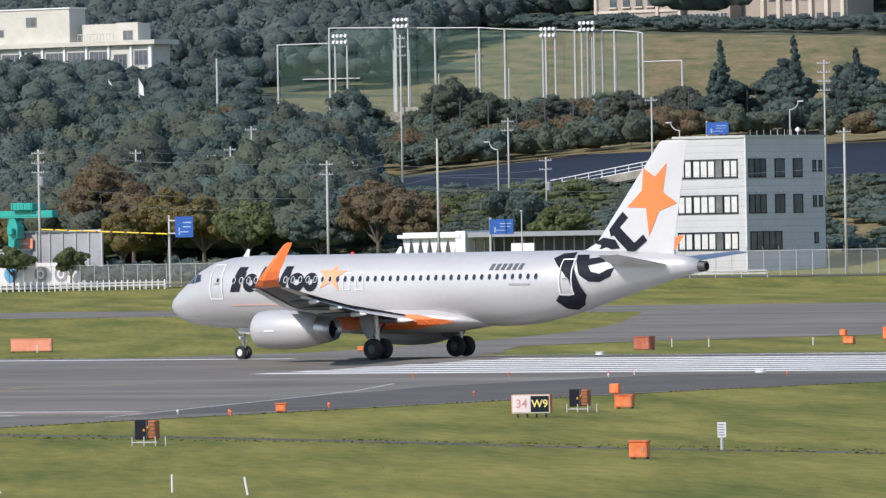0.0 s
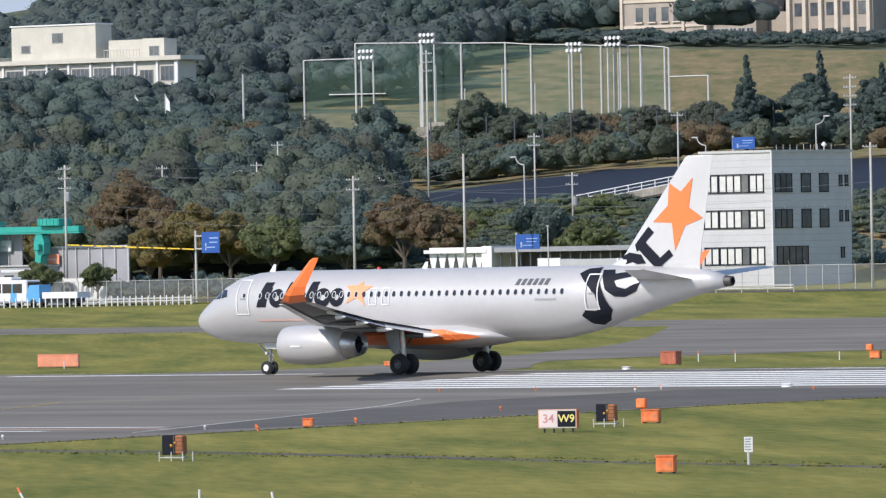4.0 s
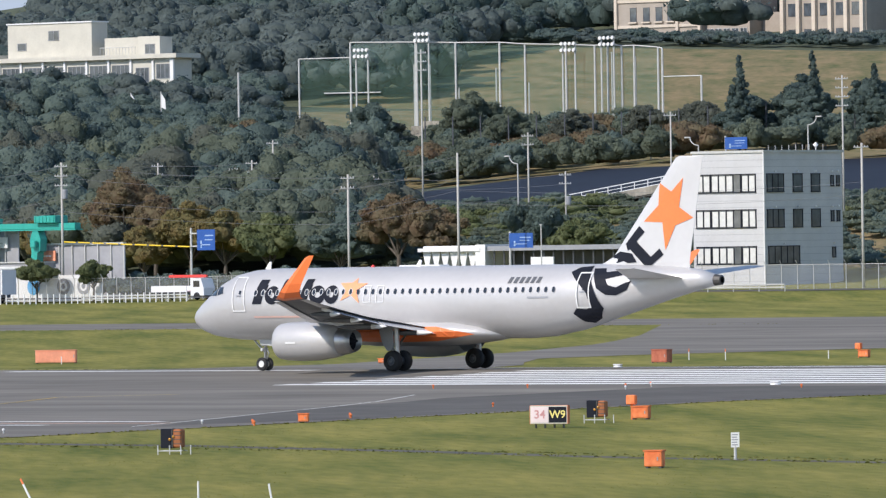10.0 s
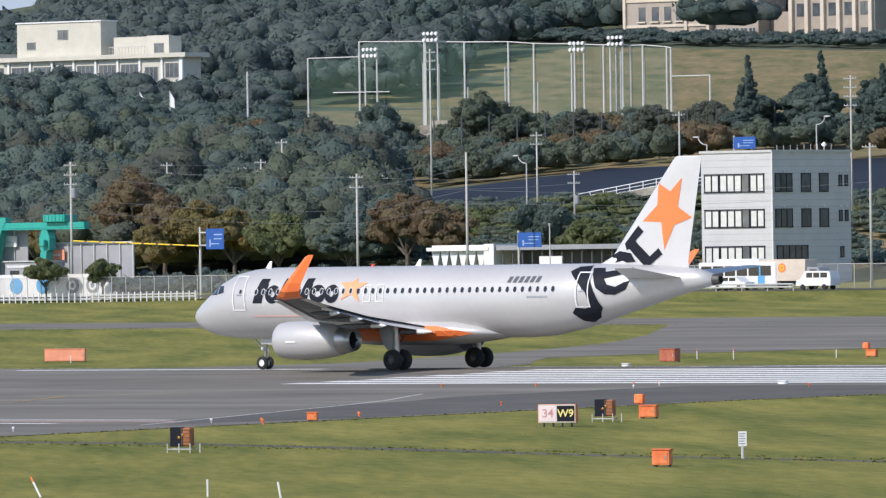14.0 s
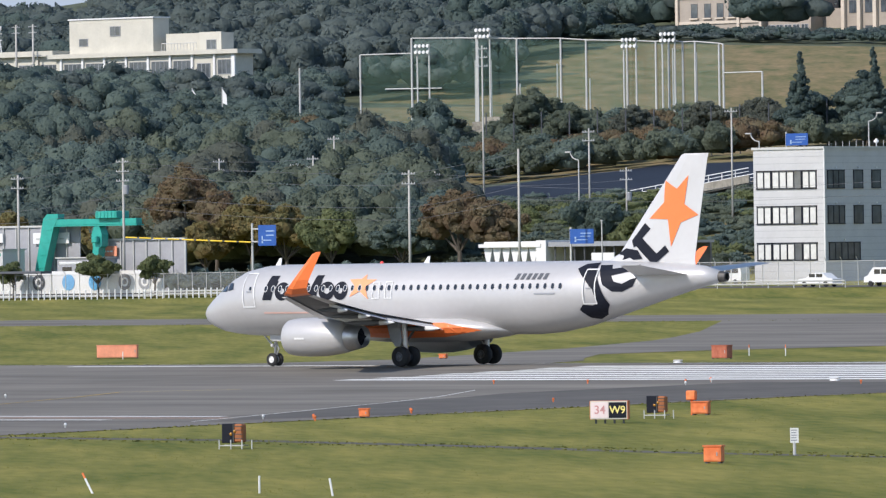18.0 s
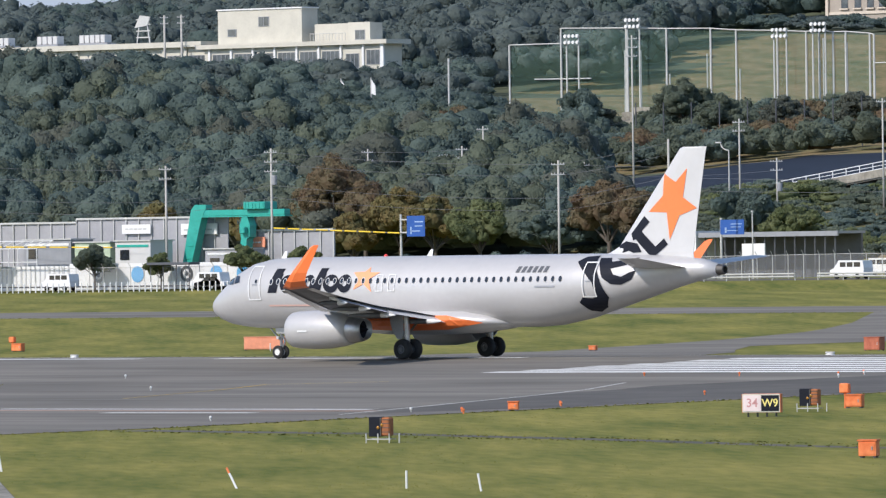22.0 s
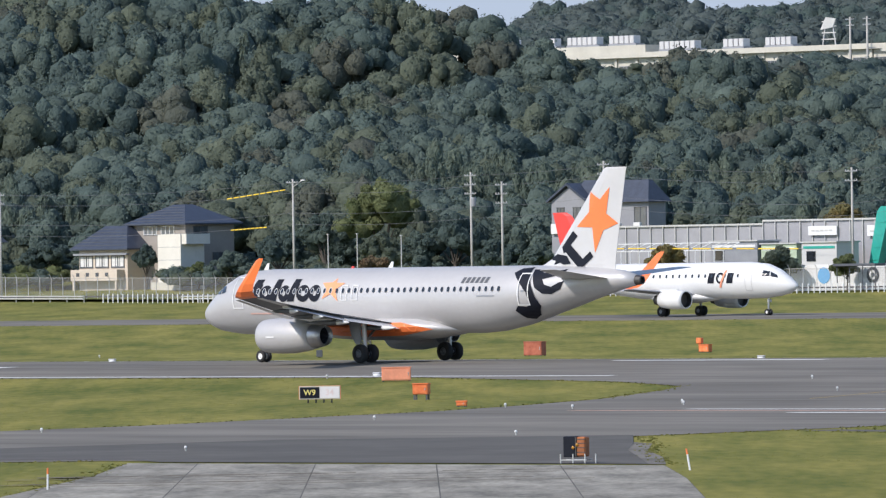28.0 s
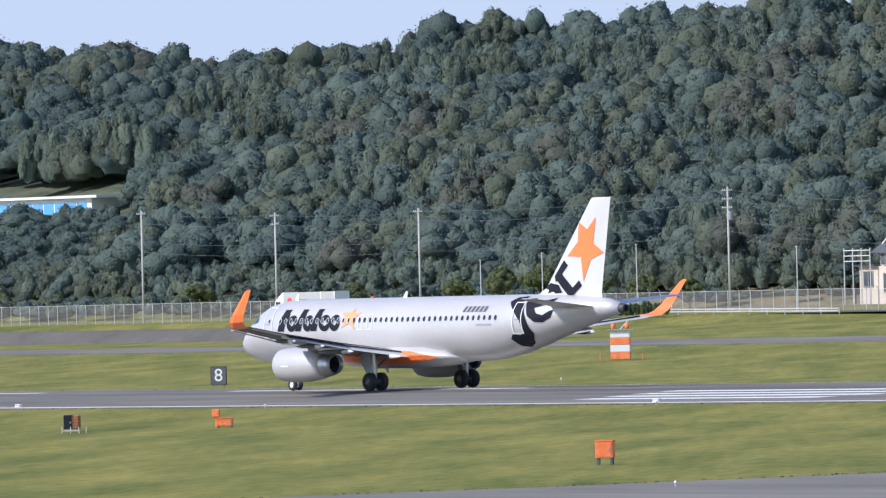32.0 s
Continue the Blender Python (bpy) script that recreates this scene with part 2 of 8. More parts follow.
def rod(bm, a, b, r0, r1=None, n=8, caps=True):
    a, b = Vector(a), Vector(b)
    r1 = r0 if r1 is None else r1
    d = (b - a).normalized()
    u = d.orthogonal().normalized()
    v = d.cross(u)
    ra = [bm.verts.new(a + (u * math.cos(k) + v * math.sin(k)) * r0) for k in (2 * math.pi * i / n for i in range(n))]
    rb = [bm.verts.new(b + (u * math.cos(k) + v * math.sin(k)) * r1) for k in (2 * math.pi * i / n for i in range(n))]
    for i in range(n):
        bm.faces.new((ra[i], ra[(i + 1) % n], rb[(i + 1) % n], rb[i]))
    if caps:
        bm.faces.new(ra[::-1])
        bm.faces.new(rb)
    return bm


def rods(*rows, n=8):
    bm = bmesh.new()
    for r in rows:
        rod(bm, *r, n=n)
    return bm


def loft(bm, rings, cap0=True, cap1=True, closed=True):
    vr = [[bm.verts.new(p) for p in ring] for ring in rings]
    n = len(vr[0])
    for a, b in zip(vr, vr[1:]):
        for i in range(n if closed else n - 1):
            bm.faces.new((a[i], a[(i + 1) % n], b[(i + 1) % n], b[i]))
    if cap0:
        bm.faces.new(vr[0][::-1])
    if cap1:
        bm.faces.new(vr[-1])
    return bm


def turned(profile, axis="x", n=28, centre=(0, 0, 0), caps=(True, True)):
    """A body of revolution: profile rows of (along, radius)."""
    bm = bmesh.new()
    rings = []
    for s, r in profile:
        ring = []
        for i in range(n):
            k = 2 * math.pi * i / n
            c, q = r * math.cos(k), r * math.sin(k)
            p = (s, c, q) if axis == "x" else (c, s, q) if axis == "y" else (c, q, s)
            ring.append(Vector(p) + Vector(centre))
        rings.append(ring)
    loft(bm, rings, *caps)
    bmesh.ops.recalc_face_normals(bm, faces=bm.faces)
    return bm


def plate(points, y0, y1):
    """A flat outline in x, z given thickness in y."""
    bm = bmesh.new()
    loft(bm, [[(x, y0, z) for x, z in points], [(x, y1, z) for x, z in points]])
    bmesh.ops.recalc_face_normals(bm, faces=bm.faces)
    return bm


# ---------------------------------------------------------------- ground
Y_BREAKS = (-400, 250, 330, 350, 366, 380, 394, 410, 450, 520, 580, 640, 700, 716, 770, 790, 820, 880, 950, 1040, 1180, 1260, 1400, 1500, 1900, 2600, 4700)
RIDGE = ((-1500, 44), (-1240, 43), (-1224, 41), (-1212, 37.5), (-1200, 41.5), (-1185, 38), (-1174, 35), (-1160, 39.5), (-1136, 37), (-1117, 41.5), (-1104, 41.3), (-1099, 38), (-1081, 41), (-1057, 41.0), (-1000, 42), (-940, 40.5), (-918, 39.0), (-902, 35.0), (-892, 30.5), (-880, 27.2), (-866, 25.0), (-848, 25.0), (-832, 24.6), (-806, 23), (-788, 18.5), (-777, 15.5), (-748, 15), (-731, 15.5), (-700, 18), (-600, 19.5), (-450, 19.5), (0, 19))
ROADSIDE = ((-1000, 2.3), (-880, 2.3), (-800, 2.2), (-760, 1.7), (-711, 1.25), (-650, 1.6), (-600, 1.7), (-540, 2.1), (-490, 2.05), (0, 2.0))


def lerp_rows(rows, x):
    return float(np.interp(x, [r[0] for r in rows], [r[1] for r in rows]))


def ground_z(x, y):
    """The height of the ground: runway crown, the rise to the road behind, then the hills."""
    road, ridge = lerp_rows(ROADSIDE, x), lerp_rows(RIDGE, x)
    shelf = lerp_rows(((-1500, 30), (-1150, 34), (-1060, 36), (-950, 32), (-900, 26), (-700, 25), (-450, 24), (0, 24)), x)
    top = lerp_rows(((-2300, 40), (-1850, 42), (-1786, 50), (-1772, 65), (-1758, 72), (-1680, 75), (-1625, 77), (-1612, 73), (-1600, 82), (-1580, 86), (-1400, 96), (-1100, 110), (0, 110)), x * 1900 / max(y, 1500))
    rows = ((-400, -0.9), (250, -0.9), (330, -0.75), (350, -0.45), (380, 0.0), (410, -0.45), (450, -0.85), (520, -0.35), (580, 0.55), (640, 0.8), (700, 1.2), (716, road), (770, road + 0.2), (790, road + 0.5),
            (820, road + 2 + 0.10 * ridge), (880, 2 + 0.55 * ridge), (950, ridge), (1040, max(shelf - 2, 0.8 * ridge)), (1180, shelf), (1260, shelf + 1), (1400, shelf + 13.3), (1500, shelf + 17), (1900, top), (2600, top * 0.8), (4700, 30))
    return lerp_rows(rows, y)


def on_slope(x, y):
    """The dry grass slope above the ball ground."""
    return 1255 < y < 1420 and x > -0.775 * y + 0.028 * y * (y - 1255) / 165


def drape(outline, lift, name, material, kind="structure", label="", parent=None, step=None):
    """A sheet over the ground inside an outline in x, y."""
    bm = bmesh.new()
    f = bm.faces.new([bm.verts.new((x, y, 0)) for x, y in outline])
    bm.normal_update()
    if f.normal.z < 0:
        bmesh.ops.reverse_faces(bm, faces=[f])
        bm.normal_update()
    bmesh.ops.triangulate(bm, faces=bm.faces[:])
    ys = [p[1] for p in outline]
    for yb in Y_BREAKS:
        if min(ys) < yb < max(ys):
            bmesh.ops.bisect_plane(bm, geom=bm.verts[:] + bm.edges[:] + bm.faces[:], plane_co=(0, yb, 0), plane_no=(0, 1, 0))
    for v in bm.verts:
        v.co.z = ground_z(v.co.x, v.co.y) + lift
    return part(name, bm, material, parent, label, kind=kind)


def make_ground():
    xs = [-4500, -3400, -2600, -2300] + list(range(-2000, -1300, 50)) + list(range(-1300, -150, 20)) + [-150, -100, 0, 200, 800, 2000, 4500]
    ys = list(Y_BREAKS) + [60, 120, 150, 180, 210, 230, 270, 290, 310, 600, 660, 680, 740, 805, 840, 860, 900, 925, 980, 1010, 1110, 1330, 1600, 1700, 1800, 3400]
    ys = sorted(ys)
    verts = [(x, y, ground_z(x, y)) for y in ys for x in xs]
    n = len(xs)
    faces = [(j * n + i, j * n + i + 1, (j + 1) * n + i + 1, (j + 1) * n + i) for j in range(len(ys) - 1) for i in range(n - 1)]
    me = bpy.data.meshes.new("ground")
    me.from_pydata(verts, [], faces)
    me.materials.append(GRASS)
    for m in (UNDERWOOD, DRY_GRASS, SLOPE_SHADE):
        me.materials.append(m)
    for p in me.polygons:
        c = p.center
        slope = on_slope(c.x, c.y)
        # stretch of hillside whose shade is painted into the ground
        in_shade = -722 < c.x < -560 and 878 < c.y < 945
        lawn = c.x > -0.78 * c.y and 945 < c.y < 1255
        p.material_index = 0 if c.y < 800 and not (-915 < c.x < -845 and c.y > 765) else 2 if lawn or slope or (c.x > -0.776 * c.y and c.y < 870) or (-915 < c.x < -845 and c.y < 806) else 3 if in_shade else 1
    tagged(new("ground", me), "mown airfield grass rising to wooded hills", "ground", kind="structure")


make_ground()


def sky_backdrop():
    """Pale blue-grey autumn sky low over the horizon, far behind the mountain."""
    m = bpy.data.materials.new("hazy_sky")
    m.use_nodes = True
    nt = m.node_tree
    nt.nodes.remove(nt.nodes["Principled BSDF"])
    em = nt.nodes.new("ShaderNodeEmission")
    em.inputs[0].default_value = (0.400, 0.490, 0.620, 1)
    nt.links.new(em.outputs[0], nt.nodes["Material Output"].inputs[0])
    bm = bmesh.new()
    loft(bm, [[(-4400, 2200, z), (-3200, 2900, z), (-1900, 3250, z), (-800, 3350, z)] for z in (0, 520)], False, False, False)
    part("backdrop", bm, m, label="pale blue hazy sky", kind="structure")


sky_backdrop()
# ---------------------------------------------------------------- pavements
RWY0, RWY1 = 350.5, 411.0
drape([(-2500, RWY0), (400, RWY0), (400, RWY1), (-2500, RWY1)], 0.012, "runway", ASPHALT, label="worn grey asphalt runway")


def strip_sheet(rows, lift, name, material, label):
    """A paved sheet between two edges: rows of (x at one edge, x at the other, y)."""
    bm = bmesh.new()
    vr = [[bm.verts.new((x, y, ground_z(x, y) + lift)) for x in (a, b)] for a, b, y in rows]
    for p, q in zip(vr, vr[1:]):
        bm.faces.new((p[0], p[1], q[1], q[0]))
    return part(name, bm, material, label=label, kind="structure")


TAXI = [(-310, -279, 140), (-297, -263.3, 165), (-283, -241.3, 200), (-279.5, -233.5, 212.5), (-278.0, -229.5, 216.8), (-277.4, -226, 219.2), (-275.5, -198, 219.4), (-275, -205, 227), (-273, -213, 235), (-272, -220, 243), (-271.5, -230, 250), (-271.2, -229.6, 256), (-271, -229.2, 265), (-276, -232, 290), (-280, -233, 300), (-286, -234.2, 312), (-298, -236, 330), (-302, -233.5, 336), (-313, -230, 343), (-335, -212, RWY0 - 0.1)]
TAXI_OUT = [(a, y) for a, b, y in TAXI] + [(b, y) for a, b, y in reversed(TAXI)]
strip_sheet(TAXI, 0.02, "taxiway_near", ASPHALT, "asphalt taxiway leading onto the runway")
drape([(-238, 216), (-226, 220.5), (-222, 218), (-199, 219.6), (-214, 235), (-221, 243), (-231, 254), (-243, 246), (-247, 230)], 0.03, "taxiway_patch", DARK_ASPHALT, label="dark asphalt patch on the taxiway")
drape([(-2500, 567), (400, 567), (400, 593), (-2500, 593)], 0.006, "taxiway_far", ASPHALT, label="parallel asphalt taxiway")
LINK = [(-338, RWY1 + 0.1), (-312, RWY1 + 0.1), (-325, 432), (-340, 452), (-347, 463), (-346, 472), (-341, 480), (-335, 490), (-290, 522), (-150, 566.9), (-412, 566.9), (-391, 535), (-375, 507), (-364, 482), (-354, 448)]
drape(LINK, 0.02, "taxiway_link", ASPHALT, label="asphalt link to the parallel taxiway")
drape([(-2500, 719), (400, 719), (400, 736), (-2500, 736)], 0.008, "road", DARK_ASPHALT, label="public road behind the verge")
drape([(-228, 263), (-212, 259.8), (-195, 253.2), (-182, 247), (-150, 236), (-150, 234.8), (-182, 245.6), (-195, 251.6), (-212, 258.2), (-228, 261)], 0.006, "service_path", DARK_ASPHALT, label="narrow worn service path through the grass")


APRON = [(-222, 216.4), (-196.8, 218), (-185, 206), (-168, 188), (-185, 172), (-197, 187), (-210, 203)]


def slabs():
    """Concrete slabs with open joints, one object each."""
    ring = APRON
    base = tagged(new("concrete_apron"), "old concrete slabs with dark joints", kind="structure")
    bm = bmesh.new()
    bm.faces.new([bm.verts.new((x, y, 0)) for x, y in ring])
    u, v = Vector((0.72, 0.69, 0)).normalized(), Vector((-0.69, 0.72, 0)).normalized()
    for d, lo, hi, st in ((u, -16.6, 12, 4.35), (v, 246, 316, 6.2)):
        k = lo
        while k < hi:
            bmesh.ops.bisect_plane(bm, geom=bm.verts[:] + bm.edges[:] + bm.faces[:], plane_co=d * k, plane_no=d)
            k += st
    for f in bm.faces[:]:
        c = f.calc_center_median()
        pts = [c + (w.co - c) * 0.989 for w in f.verts]
        if len(pts) < 3 or f.calc_area() < 0.3:
            continue
        b2 = bmesh.new()
        z = ground_z(c.x, c.y)
        loft(b2, [[(p.x, p.y, z - 0.05) for p in pts], [(p.x, p.y, z + 0.034) for p in pts]])
        bmesh.ops.recalc_face_normals(b2, faces=b2.faces)
        part("slab", b2, CONCRETE, base)
    bm.free()
    drape(ring, 0.032, "joint_bed", DARK_ASPHALT, label="dark joints between the slabs", parent=base)


slabs()
DIRT = mat("brown_dirt", (0.13, 0.105, 0.075), 0.95, 0, 0.3, 2.0, 1.5, spec=0.1, color2=(0.25, 0.215, 0.165))


def dirt_band(v0, half, u0, u1, seed):
    """Soil and dead grass gathered along a joint, with a ragged edge."""
    rng = random.Random(seed)
    U, V = Vector((0.722, 0.692)), Vector((-0.692, 0.722))
    n = 34
    a = [U * (u0 + (u1 - u0) * i / n) + V * (v0 - half * rng.uniform(0.1, 1.0)) for i in range(n + 1)]
    b = [U * (u0 + (u1 - u0) * i / n) + V * (v0 + half * rng.uniform(0.1, 1.0)) for i in range(n + 1)]
    drape([tuple(p) for p in a + b[::-1]], 0.040, "dirt_band", DIRT, label="brown dirt along a joint")


dirt_band(281.6, 0.55, -16, 4, 1)
dirt_band(288.0, 0.3, -14, 5, 2)
dirt_band(284.4, 0.16, -15, 3, 3)
dirt_band(278.6, 0.35, -12, 6, 4)
dirt_band(290.6, 0.8, -13, -2, 5)
dirt_band(291.2, 0.5, 1, 7, 6)


def stripe(x0, x1, y0, y1, material=MARKING, lift=0.024, name="marking"):
    return drape([(x0, y0), (x1, y0), (x1, y1), (x0, y1)], lift, name, material, parent=MARKS)


MARKS = tagged(new("runway_markings"), "white painted runway markings", kind="structure")
stripe(-2000, -322, 352.0, 352.9)
stripe(-2000, -330, 409.0, 409.9)
stripe(-312, 300, 409.0, 409.9)
drape([(-235.5, 286), (-240.9, 296), (-252.6, 320), (-257, 335), (-253, 350.2), (-213, 350.2), (-231, 343), (-237, 330), (-234, 300)], 0.026, "taxiway_shoulder", DARK_ASPHALT, label="darker asphalt shoulder beside the grass")
for i in range(8):
    stripe(-283.5 + 0.35 * (i % 3), -228, 354.2 + 3.0 * i, 355.9 + 3.0 * i)
for i in range(8):
    stripe(-283.5 + 0.3 * (i % 2), -228, 381.6 + 3.3 * i, 383.3 + 3.3 * i)
for x0, x1 in ((-346, -329.0), (-323.0, -300), (-520, -490), (-470, -440), (-610, -580), (-560, -530)):
    stripe(x0, x1, 378.4, 379.4)
for i in range(4):
    stripe(-412 - 2.0 * i, -391, 358.0 + 4.0 * i, 359.7 + 4.0 * i)
for x0, x1, y, m in ((-268, -238.5, 289.9, PINK_MARK), (-251.5, -243, 286.7, MARKING), (-263, -241, 292.6, MARKING)):
    drape([(x0, y), (x1, y + 0.3), (x1, y + 1.2), (x0, y + 0.9)], 0.034, "marking", m, parent=MARKS)
for a, b, w, m in (((-272, 312), (-281, 330), 0.07, YELLOW_MARK), ((-281, 330), (-284, 337), 0.10, YELLOW_MARK), ((-236, 285), (-240.6, 295), 0.06, MARKING), ((-240.6, 295), (-252.3, 320), 0.06, MARKING), ((-252.3, 320), (-262, 339), 0.06, MARKING), ((-284, 337), (-279, 341), 0.10, YELLOW_MARK)):
    a, b = Vector(a), Vector(b)
    n = Vector((-(b - a).y, (b - a).x)).normalized() * w
    drape([tuple(a - n), tuple(b - n), tuple(b + n), tuple(a + n)], 0.034, "marking", m, parent=MARKS)


TYRE = mat("rubbed_in_rubber", (0.085, 0.082, 0.078), 0.85, 0, 0.25, 12.0, 0.4, spec=0.2, color2=(0.15, 0.145, 0.132), stretch=(0.06, 1.0, 1.0))
for y0, y1, x0, x1 in ((372.6, 374.4, -760, -345), (375.2, 376.0, -900, -352), (381.8, 383.4, -800, -350), (384.2, 384.9, -700, -360), (366.0, 366.7, -560, -352), (390.6, 391.4, -620, -356)):
    drape([(x0, y0), (x0 + 90, y0 + 0.1), (x1 - 60, y0), (x1, (y0 + y1) / 2), (x1 - 70, y1), (x0 + 60, y1 - 0.1)], 0.018, "tyre_mark", TYRE, parent=MARKS, label="dark rubber streak")
# ---------------------------------------------------------------- woods
def mesh_quads(name, verts, material, smooth=False):
    """A mesh of loose quads out of an array (n, 4, 3)."""
    n = len(verts)
    me = bpy.data.meshes.new(name)
    me.vertices.add(4 * n)
    me.vertices.foreach_set("co", verts.astype(np.float32).ravel())
    me.loops.add(4 * n)
    me.loops.foreach_set("vertex_index", np.arange(4 * n, dtype=np.int32))
    me.polygons.add(n)
    me.polygons.foreach_set("loop_start", np.arange(0, 4 * n, 4, dtype=np.int32))
    me.update(calc_edges=True)
    me.materials.append(material)
    return me


LAT, LON = 4, 6
CORE = (LAT - 1) * LON


def crown_mesh(name, rng, centres, radii, heights, count, leaf, material, clumps=9, plume=0.0):
    """Crowns built of rounded leaf masses: closed uneven cores, and count loose sprays of size leaf over them.
    plume: above 0, sprays hang long and upright as on bamboo."""
    n = len(centres)
    size = np.stack([radii, radii, heights], 1)[:, None, :]
    az = 2 * np.pi * (np.arange(clumps) * 0.382)[None] + rng.uniform(-0.5, 0.5, (n, clumps)) + rng.uniform(0, 6.28, (n, 1))
    up = np.linspace(-0.30, 0.97, clumps)[None] + rng.uniform(-0.12, 0.12, (n, clumps))
    up = np.clip(up, -0.4, 1.0)
    flat = np.sqrt(1 - up ** 2)
    d = np.stack([flat * np.cos(az), flat * np.sin(az), up], -1)
    mid = d * size * rng.uniform(0.52, 0.84, (n, clumps, 1))
    rad = size * rng.uniform(0.24, 0.50, (n, clumps, 1))
    mid[:, 0], rad[:, 0] = 0, size[:, 0] * 0.66
    mid = mid + centres[:, None, :]
    # sprays
    k = 1 + rng.integers(0, clumps - 1, (n, count))
    row = np.arange(n)[:, None]
    e = rng.normal(size=(n, count, 3))
    e /= np.linalg.norm(e, axis=2, keepdims=True)
    e[..., 2] = np.where(e[..., 2] < -0.35, -e[..., 2], e[..., 2])
    e[..., 1] = np.where((e[..., 1] > 0.3) & (rng.random((n, count)) < 0.7), -e[..., 1], e[..., 1])
    p = mid[row, k] + e * rad[row, k] * rng.uniform(0.92, 1.20, (n, count, 1))
    nrm = e + rng.normal(size=e.shape) * 0.40
    nrm /= np.linalg.norm(nrm, axis=2, keepdims=True)
    ref = rng.normal(size=e.shape)
    if plume:
        ref = ref * 0.25 + np.array((0.0, 0.0, 1.0))
    v = np.cross(nrm, ref)
    v /= np.linalg.norm(v, axis=2, keepdims=True) + 1e-9
    u = np.cross(v, nrm)
    s = leaf * rng.uniform(0.6, 1.5, size=(n, count, 1)) * (1 + plume)
    w = s * rng.uniform(0.5, 0.9, size=(n, count, 1)) / (1 + plume) ** 1.6
    a, b = u * s * 0.5, v * w * 0.5
    q = np.stack([p - a - b * 0.8, p + b * 1.1 + a * 0.2, p + a * 1.2 - b * 0.5], 2).reshape(-1, 3)
    # cores
    E, A = np.meshgrid(np.linspace(-0.9, 1.5, LAT), np.arange(LON) * 2 * np.pi / LON, indexing="ij")
    unit = np.stack([np.cos(E) * np.cos(A), np.cos(E) * np.sin(A), np.sin(E)], -1).reshape(1, 1, -1, 3)
    c = mid[:, :, None, :] + unit * rad[:, :, None, :] * (0.96 + 0.09 * rng.normal(size=(n, clumps, LAT * LON, 1)))
    f = np.array([(i * LON + j, i * LON + (j + 1) % LON, (i + 1) * LON + (j + 1) % LON, (i + 1) * LON + j) for i in range(LAT - 1) for j in range(LON)])
    f = (f[None] + (np.arange(n * clumps) * LAT * LON)[:, None, None]).reshape(-1, 4) + 3 * n * count
    loops = np.concatenate([np.arange(3 * n * count), f.ravel()]).astype(np.int32)
    starts = np.concatenate([np.arange(0, 3 * n * count, 3), 3 * n * count + np.arange(0, f.size, 4)]).astype(np.int32)
    verts = np.concatenate([q, c.reshape(-1, 3)])
    me = bpy.data.meshes.new(name)
    me.vertices.add(len(verts))
    me.vertices.foreach_set("co", verts.astype(np.float32).ravel())
    me.loops.add(len(loops))
    me.loops.foreach_set("vertex_index", loops)
    me.polygons.add(len(starts))
    me.polygons.foreach_set("loop_start", starts)
    me.polygons.foreach_set("use_smooth", np.concatenate([np.zeros(n * count, bool), np.ones(len(f), bool)]))
    me.update(calc_edges=True)
    me.materials.append(material)
    return me


def scatter(rng, x0, x1, y0, y1, step, keep=None):
    xs, ys = np.meshgrid(np.arange(x0, x1, step), np.arange(y0, y1, step))
    x = xs.ravel() + rng.uniform(-0.45, 0.45, xs.size) * step
    y = ys.ravel() + rng.uniform(-0.45, 0.45, xs.size) * step
    ok = np.array([keep is None or keep(a, b) for a, b in zip(x, y)])
    return x[ok], y[ok]


def woods(name, label, seed, area, step, radius, tall, count, leaf, materials, keep=None, clumps=9, plume=0.0):
    """materials: rows of (material, share); every crown takes one, neighbours often the same. Stands of taller and lower trees alternate."""
    rng = np.random.default_rng(seed)
    x, y = scatter(rng, *area, step, keep)
    z = np.array([ground_z(a, b) for a, b in zip(x, y)])
    r = radius * rng.uniform(0.65, 1.45, len(x))
    hh = tall * rng.uniform(0.75, 1.2, len(x)) * (1 + 0.26 * np.array([noise.noise((a * 0.045, b * 0.05, seed + 0.4)) for a, b in zip(x, y)]))
    c = np.stack([x, y, z + hh * 1.05], 1)
    me = crown_mesh(name, rng, c, r, hh, count, leaf, materials[0][0], clumps, plume)
    for m, _ in materials[1:]:
        me.materials.append(m)
    pick = np.array([0.5 + 0.55 * noise.noise((a * 0.022, b * 0.03, seed * 1.7)) for a, b in zip(x, y)]) + rng.normal(size=len(x)) * 0.2
    idx = np.searchsorted(np.cumsum([s for _, s in materials])[:-1], pick).astype(np.int32)
    me.polygons.foreach_set("material_index", np.concatenate([np.repeat(idx, count), np.repeat(idx, CORE * clumps)]))
    return tagged(new(name, me), label, "trees", kind="stuff")


def near_keep(x, y):
    return y > 803 and -1.335 * y < x < -0.776 * y - 2 and not (-819 < x < -780 and y < 808) and not (x < -1.268 * y and y < 876)


def in_sight(x, y):
    """Beyond the near ridge only what rises over it is planted."""
    near = lerp_rows(RIDGE, x * 950 / y)
    return -1.15 * y < x < -0.66 * y and (y < 1690 or x < -0.9 * y) and (ground_z(x, y) + 5) / y > (near - 0.6) / 950


